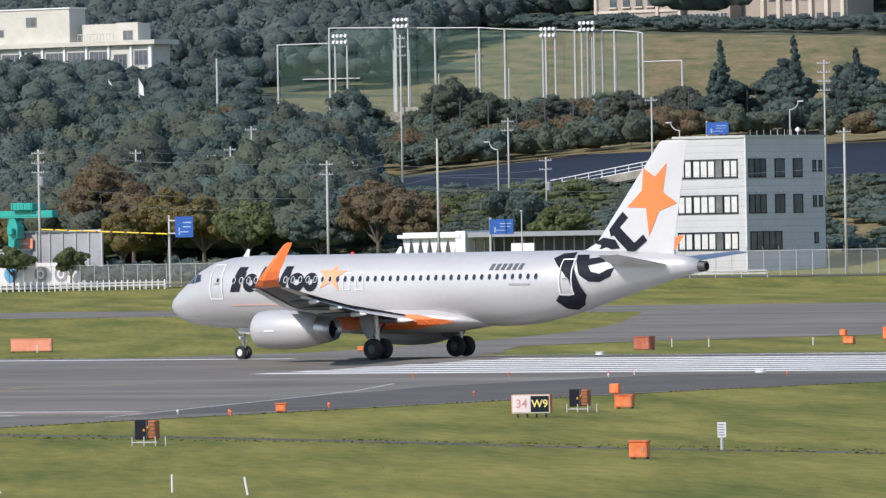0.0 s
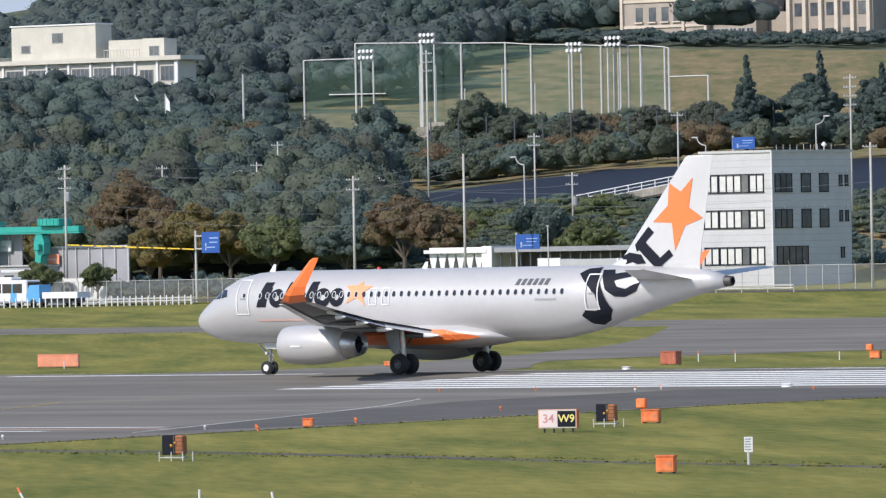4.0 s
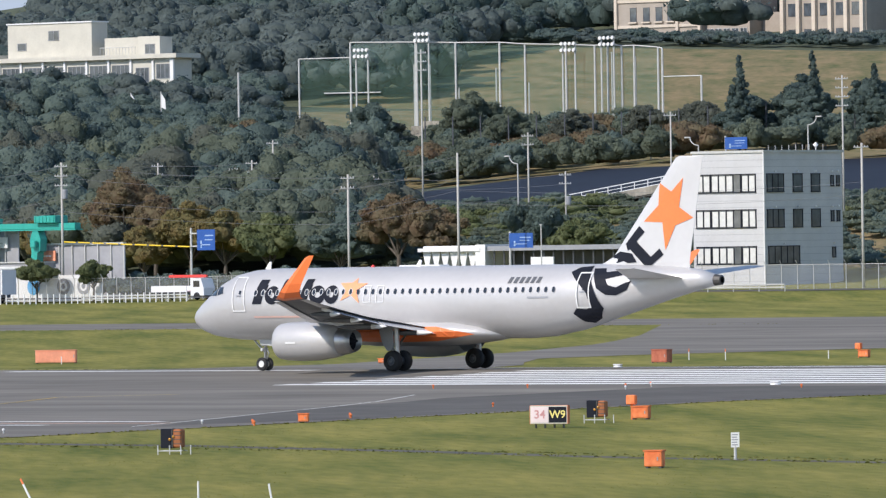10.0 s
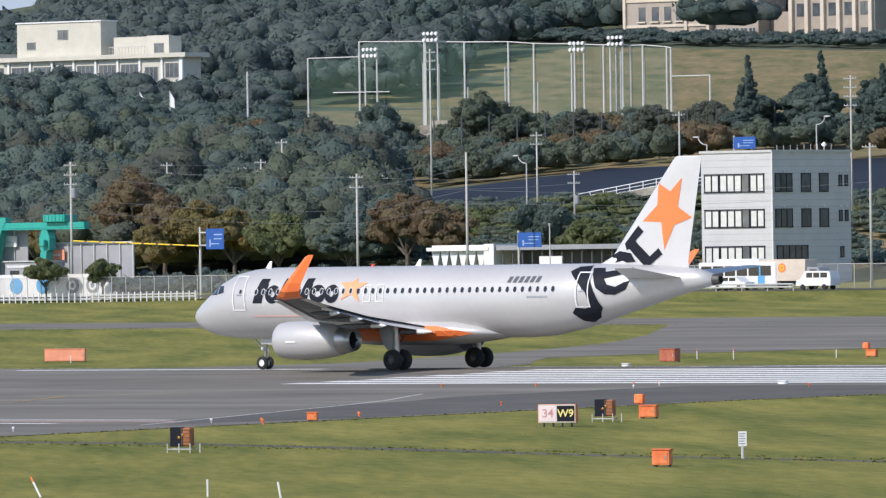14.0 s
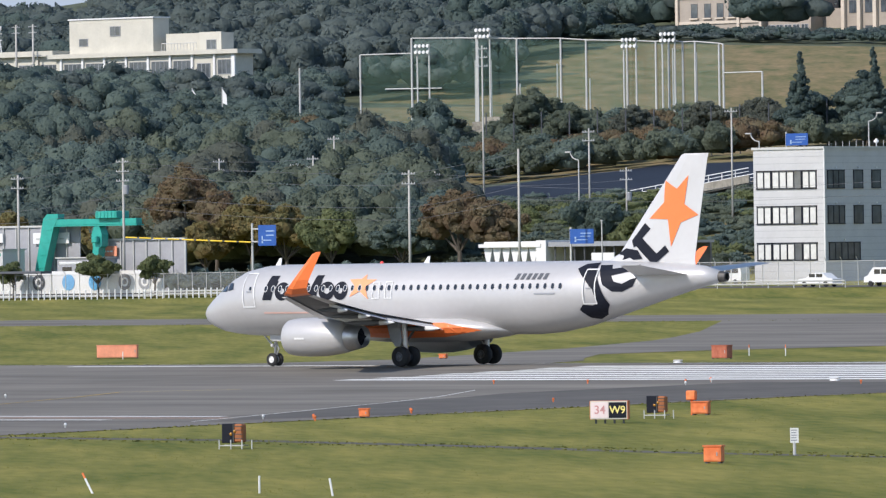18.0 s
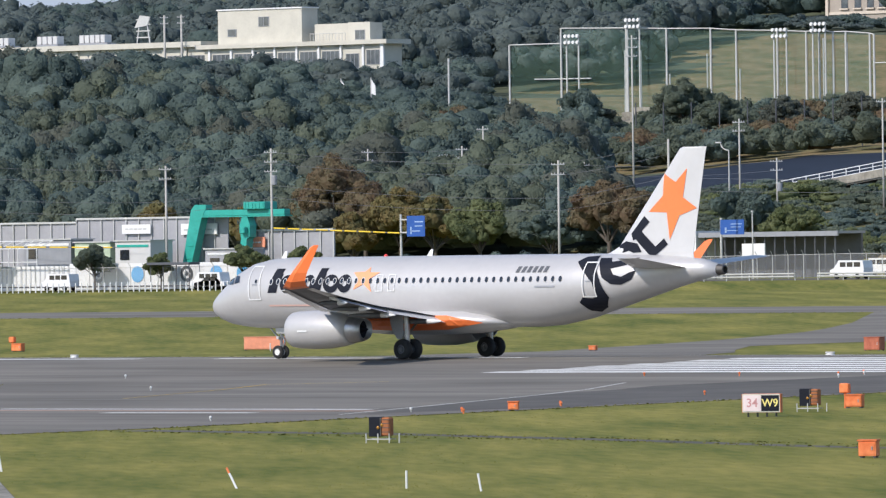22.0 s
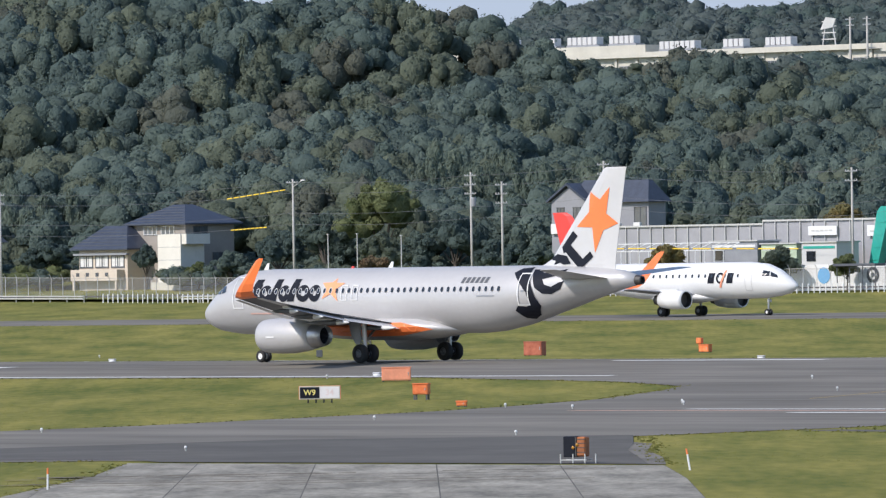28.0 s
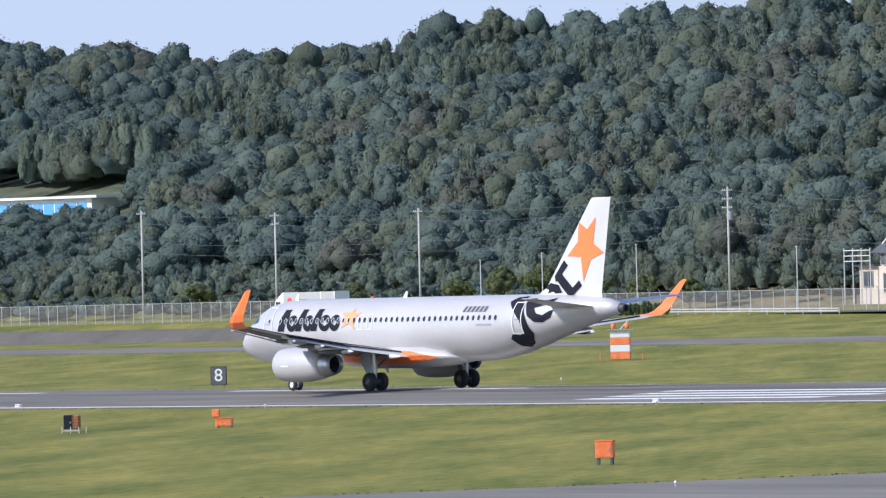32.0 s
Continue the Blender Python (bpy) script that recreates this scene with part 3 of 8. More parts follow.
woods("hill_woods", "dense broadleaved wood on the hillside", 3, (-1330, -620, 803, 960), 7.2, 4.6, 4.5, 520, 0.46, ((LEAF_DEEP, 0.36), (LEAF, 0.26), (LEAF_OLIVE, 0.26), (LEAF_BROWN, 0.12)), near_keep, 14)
woods("foot_woods", "low trees on the slope before the glazed building", 11, (-1165, -1000, 803, 853), 5.0, 3.4, 2.2, 320, 0.4, ((LEAF_DEEP, 0.3), (LEAF, 0.4), (LEAF_OLIVE, 0.3)), lambda x, y: -1.345 * y < x < -1.262 * y, 8)
woods("bamboo_grove", "feathery bamboo between the trees of the hillside", 4, (-1330, -700, 806, 930), 5.5, 2.5, 4.6, 420, 0.40, ((LEAF_BAMBOO, 0.75), (LEAF_OLIVE, 0.25)), lambda x, y: near_keep(x, y) and noise.noise((x * 0.012, y * 0.02, 3.3)) > 0.06, 6, 1.0)
woods("foot_brush", "tangled brush and young bamboo at the foot of the hill", 19, (-1090, -845, 797, 814), 3.6, 2.3, 2.5, 230, 0.34, ((LEAF_BAMBOO, 0.4), (LEAF_OLIVE, 0.35), (LEAF, 0.25)), None, 6, 0.5)
woods("slope_shrubs", "low shrubs on the slope below the hill road", 8, (-722, -540, 800, 880), 5.2, 2.6, 0.85, 190, 0.38, ((LEAF, 0.4), (LEAF_OLIVE, 0.3), (LEAF_LIGHT, 0.3)), lambda x, y: x > -0.776 * y - 2, 5)
woods("far_woods", "forest on the far mountain, haze mixed into its leaf colours", 5, (-2000, -930, 1230, 1960), 12.5, 7.2, 5.2, 260, 0.80, ((LEAF_FAR, 0.7), (LEAF_DEEP, 0.3)), lambda x, y: in_sight(x, y) and not (on_slope(x, y) or (x > -1130 and 1250 < y < 1260)) and not (x > -1116 and 1405 < y < 1515 and not (-1066 < x < -1059 and 1478 < y < 1492)) and not (x > -0.80 * y and y < 1264), 11)
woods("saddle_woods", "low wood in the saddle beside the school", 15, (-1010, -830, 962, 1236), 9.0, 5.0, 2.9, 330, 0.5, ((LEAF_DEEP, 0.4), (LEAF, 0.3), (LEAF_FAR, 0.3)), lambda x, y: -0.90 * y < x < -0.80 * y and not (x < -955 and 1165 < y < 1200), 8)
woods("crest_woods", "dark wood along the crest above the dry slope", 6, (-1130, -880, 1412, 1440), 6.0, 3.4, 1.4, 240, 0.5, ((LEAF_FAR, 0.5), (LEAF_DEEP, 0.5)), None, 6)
woods("shelf_woods", "low wood before the ball nets", 7, (-900, -640, 955, 1050), 7.0, 3.4, 2.1, 420, 0.42, ((LEAF, 0.35), (LEAF_OLIVE, 0.4), (LEAF_RUST, 0.25)), lambda x, y: noise.noise((x * 0.03, y * 0.02, 8.1)) > -0.08 and not (-835 < x < -788 and y > 1005))
woods("verge_shrubs", "light green shrubs at the foot of the wood", 9, (-1075, -700, 779, 806), 4.2, 2.4, 1.35, 170, 0.34, ((LEAF_LIGHT, 0.35), (LEAF, 0.35), (LEAF_OLIVE, 0.3)), lambda x, y: not (-848 < x < -832 and y < 793) and not (-819 < x < -793 and y < 800) and not (-735 < x < -712 and y < 797) and not (-905 < x < -848 and noise.noise((x * 0.2, y * 0.2, 1.1)) > -0.25), 5)


woods("fence_shrubs", "low dark shrubs in the shade behind the fence", 17, (-634, -586, 748, 790), 4.4, 2.3, 1.25, 150, 0.32, ((LEAF_DEEP, 0.4), (LEAF, 0.3), (LEAF_OLIVE, 0.3)), None, 5)


def tufts():
    """Ragged grass along the pavement edges and in clumps over the nearer lawns."""
    rng = np.random.default_rng(12)
    edges = (((-335, 350), (-313, 342.8), (-302, 335.8), (-286, 311.8), (-276.2, 290), (-271.2, 265), (-273, 235), (-283, 200)), ((-263, 165), (-241, 200), (-233, 212.5), (-226, 219)), ((-198, 219.6), (-213, 235), (-220, 243), (-229.6, 253), (-229, 265), (-232, 290), (-236, 330), (-230, 343), (-212, 350)),
             ((-900, 350.2), (-335, 350.2)), ((-900, 411.3), (-340, 411.3)), ((-197, 187), (-210, 203), (-222, 216)), ((-228, 263.4), (-195, 253.6), (-150, 236.4)), ((-228, 260.6), (-195, 251.2), (-150, 234.4)), ((-900, 566.6), (-400, 566.6)))
    pts = []
    for line in edges:
        for a, b in zip(line, line[1:]):
            a, b = np.array(a), np.array(b)
            n = int(np.linalg.norm(b - a) * 6)
            k = rng.random((n, 1))
            pts.append(a + (b - a) * k + rng.normal(size=(n, 2)) * 0.28)
    p = np.concatenate(pts)
    p = p[(p[:, 1] < 350.4) | (p[:, 1] > 411.0)]
    z = np.array([ground_z(a, b) for a, b in p])
    n = len(p)
    ang, h, w = rng.uniform(0, 6.28, n), rng.uniform(0.025, 0.085, n), rng.uniform(0.05, 0.14, n)
    u = np.stack([np.cos(ang) * w, np.sin(ang) * w, np.zeros(n)], 1)
    base = np.concatenate([p, z[:, None] - 0.02], 1)
    lean = np.stack([rng.normal(size=n) * 0.06, rng.normal(size=n) * 0.06, h], 1)
    q = np.stack([base - u, base + u, base + u * 0.5 + lean, base - u * 0.4 + lean * 0.9], 1)
    tagged(new("grass_tufts", mesh_quads("grass_tufts", q, TUFT)), "ragged grass tufts along the pavement edges", "grass", kind="stuff")


def inside(poly, p):
    hit = np.zeros(len(p), bool)
    for (ax, ay), (bx, by) in zip(poly, poly[1:] + poly[:1]):
        if ay != by:
            hit ^= ((ay > p[:, 1]) != (by > p[:, 1])) & (p[:, 0] < (bx - ax) * (p[:, 1] - ay) / (by - ay) + ax)
    return hit


def lawn(name, label, seed, y0, y1, per, tall, wide, paved):
    """Upright grass blades in loose tufts over a lawn, off the paved outlines."""
    rng = np.random.default_rng(seed)
    n = int(per * 0.37 * (y1 ** 2 - y0 ** 2))
    y = np.sqrt(rng.uniform(y0 ** 2, y1 ** 2, n))
    p = np.stack([-y * rng.uniform(0.62, 1.36, n), y], 1)
    for poly in paved:
        p = p[~inside(poly, p)]
    n = len(p)
    z = np.array([ground_z(a, b) for a, b in p])
    rank = np.array([noise.noise((a * 0.25, b * 0.12, seed)) for a, b in p])      # ranker and shorter patches
    h = tall * rng.uniform(0.4, 1.0, n) * (1 + 0.6 * rank)
    ang, w = rng.uniform(0, 6.28, n), wide * rng.uniform(0.5, 1.2, n)
    u = np.stack([np.cos(ang) * w, np.sin(ang) * w, np.zeros(n)], 1)
    base = np.concatenate([p, z[:, None] - 0.01], 1)
    tip = base + np.stack([rng.normal(size=n) * w * 0.5, rng.normal(size=n) * w * 0.5, h], 1)
    v = np.stack([base - u, base + u, tip], 1).reshape(-1, 3)
    me = bpy.data.meshes.new(name)
    me.from_pydata(v.tolist(), [], np.arange(3 * n).reshape(-1, 3).tolist())
    me.materials.append(BLADES)
    tagged(new(name, me), label, "grass", kind="stuff")


TUFT = leafy("long_grass", (0.185, 0.205, 0.045), (0.270, 0.240, 0.080), 5.0, 0.6, 0.2, 0.45)
BLADES = leafy("grass_blades", (0.165, 0.196, 0.030), (0.290, 0.262, 0.070), 4.0, 0.5, 0.08, 0.5)
tufts()
lawn("near_lawn", "mown grass with ranker tufts beside the taxiway", 31, 165, 350, 6.0, 0.024, 0.05,
     (TAXI_OUT, APRON, [(-238, 285), (-258, 335), (-254, 350.6), (-212, 350.6), (-230, 343), (-236, 330)], [(-199, 219), (-222, 215), (-247, 230), (-243, 247), (-231, 254), (-214, 236)], [(-229, 264), (-212, 260.5), (-195, 254), (-150, 237), (-150, 234), (-195, 251), (-212, 257.6), (-229, 260.4)]))
# ---------------------------------------------------------------- the airliner: x aft of the nose gear, y to starboard, z over the runway
FUSE = ((-5.07, 0.05, 3.02, 3.12), (-5.0, 0.20, 2.86, 3.28), (-4.77, 0.45, 2.6, 3.55), (-4.27, 0.8, 2.3, 3.95), (-3.47, 1.2, 2.03, 4.5), (-2.57, 1.5, 1.9, 5.1), (-1.57, 1.75, 1.8, 5.55), (-0.37, 1.9, 1.76, 5.78), (0.93, 1.97, 1.75, 5.87),
        (19.43, 1.97, 1.75, 5.87), (20.93, 1.97, 1.85, 5.87), (22.93, 1.9, 2.2, 5.87), (24.93, 1.7, 2.75, 5.85), (26.93, 1.42, 3.3, 5.8), (28.93, 1.05, 3.85, 5.7), (30.93, 0.62, 4.35, 5.5), (32.0, 0.36, 4.56, 5.22))


def hull_at(rows, x):
    return [float(np.interp(x, [r[0] for r in rows], [r[k] for r in rows])) for k in (1, 2, 3)]


def hull_y(rows, x, z):
    w, b, t = hull_at(rows, x)
    return -w * math.sqrt(max(0.0, 1 - ((z - (b + t) / 2) / ((t - b) / 2)) ** 2))


def hull_mesh(rows, n=56, extra=30):
    xs = sorted({r[0] for r in rows} | set(np.linspace(rows[0][0], rows[-1][0], extra).round(3).tolist()))
    bm = bmesh.new()
    rings = []
    for x in xs:
        w, b, t = hull_at(rows, x)
        rings.append([(x, w * math.sin(2 * math.pi * i / n), (b + t) / 2 + (t - b) / 2 * math.cos(2 * math.pi * i / n)) for i in range(n)])
    loft(bm, rings)
    bmesh.ops.recalc_face_normals(bm, faces=bm.faces)
    return bm


def decal(points, surface, step=0.35, lift=0.012, side=-1):
    """A painted patch: an outline in x, z laid on a curved side."""
    lift += 0.02
    bm = bmesh.new()
    bm.faces.new([bm.verts.new((x, 0, z)) for x, z in points])
    bm.normal_update()
    bmesh.ops.triangulate(bm, faces=bm.faces[:])
    for k in (0, 2):
        lo, hi = min(v.co[k] for v in bm.verts), max(v.co[k] for v in bm.verts)
        for i in range(1, int((hi - lo) / step) + 1):
            co, no = [0, 0, 0], [0, 0, 0]
            co[k], no[k] = lo + i * step, 1
            bmesh.ops.bisect_plane(bm, geom=bm.verts[:] + bm.edges[:] + bm.faces[:], plane_co=co, plane_no=no)
    for v in bm.verts:
        v.co.y = side * (abs(surface(v.co.x, v.co.z)) + lift)
    bmesh.ops.recalc_face_normals(bm, faces=bm.faces)
    for f in bm.faces:
        if f.normal.y * side < 0:
            f.normal_flip()
    return bm


def ring_outline(cx, cz, rx, rz, tilt, width, a0=0, a1=360, n=18):
    """An oval band, or an arc of one."""
    def at(k, s):
        u, v = (rx - s) * math.cos(k), (rz - s) * math.sin(k)
        c, q = math.cos(radians(tilt)), math.sin(radians(tilt))
        return (cx + u * c - v * q, cz + u * q + v * c)
    ks = [radians(a0 + (a1 - a0) * i / n) for i in range(n + 1)]
    return [at(k, 0) for k in ks] + [at(k, width) for k in reversed(ks)]


def frame_outline(x0, x1, z0, z1, w, lean=0.0):
    o = [(x0 + lean, z1), (x1 + lean, z1), (x1, z0), (x0, z0)]
    i = [(x0 + lean + w, z1 - w), (x1 + lean - w, z1 - w), (x1 - w, z0 + w), (x0 + w, z0 + w)]
    return [[o[0], o[1], i[1], i[0]], [o[1], o[2], i[2], i[1]], [o[2], o[3], i[3], i[2]], [o[3], o[0], i[0], i[3]]]


def merge(bms):
    out = bmesh.new()
    for b in bms:
        me = bpy.data.meshes.new("tmp")
        b.to_mesh(me)
        b.free()
        out.from_mesh(me)
        bpy.data.meshes.remove(me)
    return out


def wing_mesh(stations, side, n=9):
    """Stations of (y, x at leading edge, chord, z, thickness ratio)."""
    bm = bmesh.new()
    rings = []
    for y, x, c, z, th in stations:
        up = [(x + c * f, side * y, z + c * th * (2.6 * math.sqrt(f) * (1 - f) + 0.1 * f * (1 - f))) for f in (0, 0.03, 0.1, 0.25, 0.45, 0.7, 1.0)]
        dn = [(x + c * f, side * y, z - c * th * (1.0 * math.sqrt(f) * (1 - f)) - 0.004) for f in (0.85, 0.6, 0.35, 0.15, 0.05)]
        rings.append(up + dn)
    loft(bm, rings)
    bmesh.ops.recalc_face_normals(bm, faces=bm.faces)
    return bm


def wheel(parent, at, r, w, rim_r, hub_mat):
    x, y, z = at
    t = turned(((-w / 2, rim_r), (-w / 2, r * 0.86), (-w * 0.36, r * 0.97), (0, r), (w * 0.36, r * 0.97), (w / 2, r * 0.86), (w / 2, rim_r)), "y", 24, caps=(False, False))
    tyre = part("wheel", t, RUBBER, parent, "black aircraft tyre", smooth=True)
    tyre.matrix_basis = pose(x, y, z)
    h = turned(((-w * 0.38, rim_r * 1.02), (-w * 0.44, rim_r * 0.85), (-w * 0.30, rim_r * 0.6), (-w * 0.46, rim_r * 0.32), (-w * 0.46, 0.01)), "y", 18, caps=(False, True))
    part("rim", h, hub_mat, tyre, "pale metal wheel hub")
    h = turned(((w * 0.38, rim_r * 1.02), (w * 0.40, rim_r * 0.5), (w * 0.42, 0.01)), "y", 14, caps=(False, True))
    part("rim", h, hub_mat, tyre)
    return tyre


WHEELS = []


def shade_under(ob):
    """Paints the shade below as dark grey on the faces that look down."""
    ob.data.materials.append(WING_SHADE)
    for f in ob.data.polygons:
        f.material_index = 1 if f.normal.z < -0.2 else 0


def make_airliner():
    jet = thing("airliner", "silver twin-engined airliner with orange stars rolling along the runway", "airplane")
    part("fuselage", hull_mesh(FUSE), SILVER, jet, "silver painted fuselage", smooth=True)
    skin = lambda x, z: hull_y(FUSE, x, z)
    # belly fairing with the orange flank
    fair = ((5.2, 0.3, 1.75, 2.2), (6.5, 1.5, 1.5, 2.6), (8.5, 2.05, 1.36, 2.85), (12.0, 2.2, 1.33, 3.0), (15.0, 2.14, 1.42, 2.95), (16.6, 1.8, 1.6, 2.62), (17.9, 0.8, 1.8, 2.2))
    part("belly_fairing", hull_mesh(fair, 28, 16), SILVER, jet, "silver fairing under the wings", smooth=True)
    fskin = lambda x, z: hull_y(fair, x, z)
    for side in (-1, 1):
        part("belly_panel", decal([(6.9, 1.80), (8.4, 1.66), (10.5, 1.58), (13.9, 1.64), (15.1, 1.80), (16.6, 2.02), (15.6, 2.20), (14.1, 2.46), (13.1, 2.46), (10.0, 2.40), (6.9, 2.30)], fskin, 0.3, 0.05, side), ORANGE, jet, "orange painted flank panel")
    # cockpit windows
    for side in (-1, 1):
        for pts in ([(-3.86, 4.28), (-3.72, 4.62), (-3.30, 4.78), (-3.12, 4.34)], [(-3.04, 4.34), (-3.2, 4.80), (-2.62, 4.86), (-2.40, 4.36)], [(-2.32, 4.38), (-2.5, 4.86), (-2.02, 4.84), (-1.80, 4.48)]):
            part("cockpit_window", decal(pts, skin, 0.2, 0.014, side), GLASS, jet, "dark cockpit window")
    # cabin windows
    w0 = part("cabin_window", decal([(-0.085, 4.39), (-0.10, 4.46), (-0.085, 4.59), (-0.04, 4.64), (0.04, 4.64), (0.085, 4.59), (0.10, 4.46), (0.085, 4.39), (0.04, 4.34), (-0.04, 4.34)], lambda x, z: skin(5, z), 0.12, 0.026), GLASS, jet, "small dark cabin window")
    w0.matrix_basis = pose(0.91, 0, 0)
    r0 = part("window_surround", decal(ring_outline(0, 4.49, 0.14, 0.195, 0, 0.04), lambda x, z: skin(5, z), 0.2, 0.020), PALE, jet, "pale window surround")
    r0.matrix_basis = pose(0.91, 0, 0)
    for i in range(1, 41):
        x = 0.91 + 0.5325 * i
        again(w0, jet, (x, 0, 0))
        if i < 14:
            again(r0, jet, (x, 0, 0))
    # doors
    for x0, x1, z0, z1, lean in ((-0.80, 0.18, 3.42, 5.42, -0.30), (23.74, 24.60, 3.42, 5.42, 0.0)):
        part("door_frame", merge([decal(q, skin, 0.3, 0.026 if x0 < 5 else 0.075) for q in frame_outline(x0, x1, z0, z1, 0.07, lean)]), WHITE, jet, "white painted door outline")
        part("door_window", decal([(x0 + 0.4, 4.42), (x0 + 0.4, 4.62), (x0 + 0.55, 4.62), (x0 + 0.55, 4.42)], skin, 0.2, 0.022), GLASS, jet)
        part("door_handle", decal([(x0 + 0.2, 4.30), (x0 + 0.2, 4.36), (x0 + 0.6, 4.36), (x0 + 0.6, 4.30)], skin, 0.3, 0.03), GREY_PAINT, jet, "grey door handle")
    for x0 in (8.78, 9.70):
        part("exit_frame", merge([decal(q, skin, 0.3, 0.022) for q in frame_outline(x0, x0 + 0.52, 3.86, 4.83, 0.05, -0.04)]), WHITE, jet, "white overwing exit outline")
    # the name in plain dark shapes, its star and the small line below
    lean = 0.22
    for x, w, tall in ((0.70, 0.92, 1), (1.62, 0.92, 0), (2.52, 0.78, 1), (3.28, 0.84, 0), (4.08, 0.80, 1), (4.86, 1.02, 0), (5.94, 0.90, 0)):
        if tall:
            pts = [(x, 3.84), (x + w * 0.72, 3.84), (x + w * 0.78 + lean * 1.2, 5.24), (x + w * 0.10 + lean * 1.2, 5.24)]
            bm = merge([decal(pts, skin, 0.3, 0.012), decal([(x + w * 0.4, 4.62), (x + w * 1.05, 4.62), (x + w * 1.1, 4.94), (x + w * 0.4, 4.94)], skin, 0.3, 0.016)])
        else:
            bm = decal(ring_outline(x + w / 2 + 0.06, 4.34, w * 0.58, 0.53, -12, 0.37), skin, 0.3, 0.012)
        part("name_shape", bm, INK, jet, "dark painted name shape")
    part("star", decal([(8.08, 5.27), (8.16, 4.97), (8.93, 4.96), (8.23, 4.57), (8.51, 3.83), (7.87, 4.30), (7.14, 3.98), (7.46, 4.58), (6.96, 4.98), (7.80, 5.01)], skin, 0.25, 0.014), PEACH, jet, "orange painted star")
    part("small_line", decal([(0.75, 3.05), (0.75, 3.15), (4.3, 3.15), (4.3, 3.05)], skin, 0.4, 0.012), SALMON, jet, "thin pale orange line")
    for i in range(6):
        part("registration_bar", decal([(18.86 + 0.4 * i, 4.86), (18.96 + 0.4 * i, 5.2), (19.22 + 0.4 * i, 5.2), (19.12 + 0.4 * i, 4.86)], skin, 0.4, 0.012), DARK_GREY, jet, "dark registration bar")
    part("type_bar", decal([(20.42, 4.0), (20.42, 4.1), (21.85, 4.1), (21.85, 4.0)], skin, 0.4, 0.012), GREY_PAINT, jet, "thin grey bar")
    # fin with its star and dark shapes
    bm = bmesh.new()
    rings = []
    for z, le, te, th in ((5.35, 22.4, 30.3, 0.26), (5.9, 24.35, 30.25, 0.27), (6.25, 25.05, 30.3, 0.26), (11.5, 29.25, 31.2, 0.11), (11.70, 29.42, 31.26, 0.10), (11.78, 29.62, 31.28, 0.05)):
        c = te - le
        prof = ((0, 0), (0.03, 0.4), (0.12, 0.8), (0.3, 1.0), (0.6, 0.75), (1.0, 0.06))
        rings.append([(le + c * f, -th * g, z) for f, g in prof] + [(le + c * f, th * g, z) for f, g in reversed(prof[1:])])
    loft(bm, rings)
    bmesh.ops.recalc_face_normals(bm, faces=bm.faces)
    part("fin", bm, PALE, jet, "pale silver tail fin")

    def fin_y(x, z):
        f = (z - 6.25) / 5.25
        le, te, th = 25.05 + 4.2 * f, 30.3 + 0.9 * f, 0.26 - 0.15 * f
        g = float(np.interp((x - le) / (te - le), (0, 0.03, 0.12, 0.3, 0.6, 1.0), (0, 0.4, 0.8, 1.0, 0.75, 0.06)))
        return th * g

    for side in (-1, 1):
        part("fin_star", decal([(29.97, 10.57), (29.66, 8.96), (30.56, 8.35), (29.40, 7.94), (28.73, 6.58), (28.56, 8.12), (27.29, 8.18), (28.31, 9.07), (28.35, 10.31), (29.19, 9.82)], fin_y, 0.25, 0.008, side), ORANGE, jet, "orange painted star")
        part("fin_shape", decal([(26.02, 6.96), (26.97, 7.94), (27.37, 7.61), (26.80, 7.09), (27.76, 6.22), (28.35, 6.67), (28.60, 6.33), (27.67, 5.66), (27.33, 5.75), (26.36, 6.65), (26.19, 6.57)], fin_y, 0.25, 0.008, side), INK, jet, "dark painted shape")
        part("fin_shape", decal([(24.9, 5.90), (25.05, 6.3), (25.64, 6.54), (26.49, 6.41), (26.81, 5.93), (26.2, 5.88), (25.9, 6.0), (25.5, 5.90)], fin_y, 0.25, 0.008, side), INK, jet, "dark painted shape")
        part("tail_shape", decal([(24.42, 5.62), (24.74, 5.11), (25.03, 4.51), (25.60, 4.13), (26.25, 4.10), (26.95, 4.40), (27.2, 4.9), (26.8, 4.8), (26.28, 4.55), (25.75, 4.68), (25.50, 5.02), (26.9, 5.3), (27.05, 5.62), (26.3, 5.5), (25.4, 5.4), (25.2, 5.62)], skin, 0.3, 0.012, side), INK, jet, "dark painted shape")
        part("tail_shape", decal([(23.05, 5.44), (23.41, 5.70), (24.23, 5.76), (24.45, 5.29), (24.87, 4.43), (25.28, 3.39), (24.77, 2.84), (24.12, 2.58), (23.72, 2.65), (23.37, 3.11), (23.67, 3.41), (24.26, 3.35), (24.60, 3.49), (24.40, 4.26), (23.86, 4.78)], skin, 0.2, 0.05, side), INK, jet, "dark painted hook shape")
    # tailplane
    for side in (-1, 1):
        part("tailplane", wing_mesh([(0.6, 26.5, 3.7, 5.02, 0.045), (1.2, 26.8, 3.5, 5.08, 0.045), (6.05, 29.55, 1.45, 5.58, 0.045), (6.22, 29.95, 1.0, 5.60, 0.03)], side), SILVER, jet, "silver tailplane")
    part("tail_cone_outlet", turned(((31.9, 0.33), (32.42, 0.27), (32.45, 0.2), (32.2, 0.18)), "x", 18, (0, 0, 4.88)), DARK_METAL, jet, "dark exhaust outlet of the tail cone")
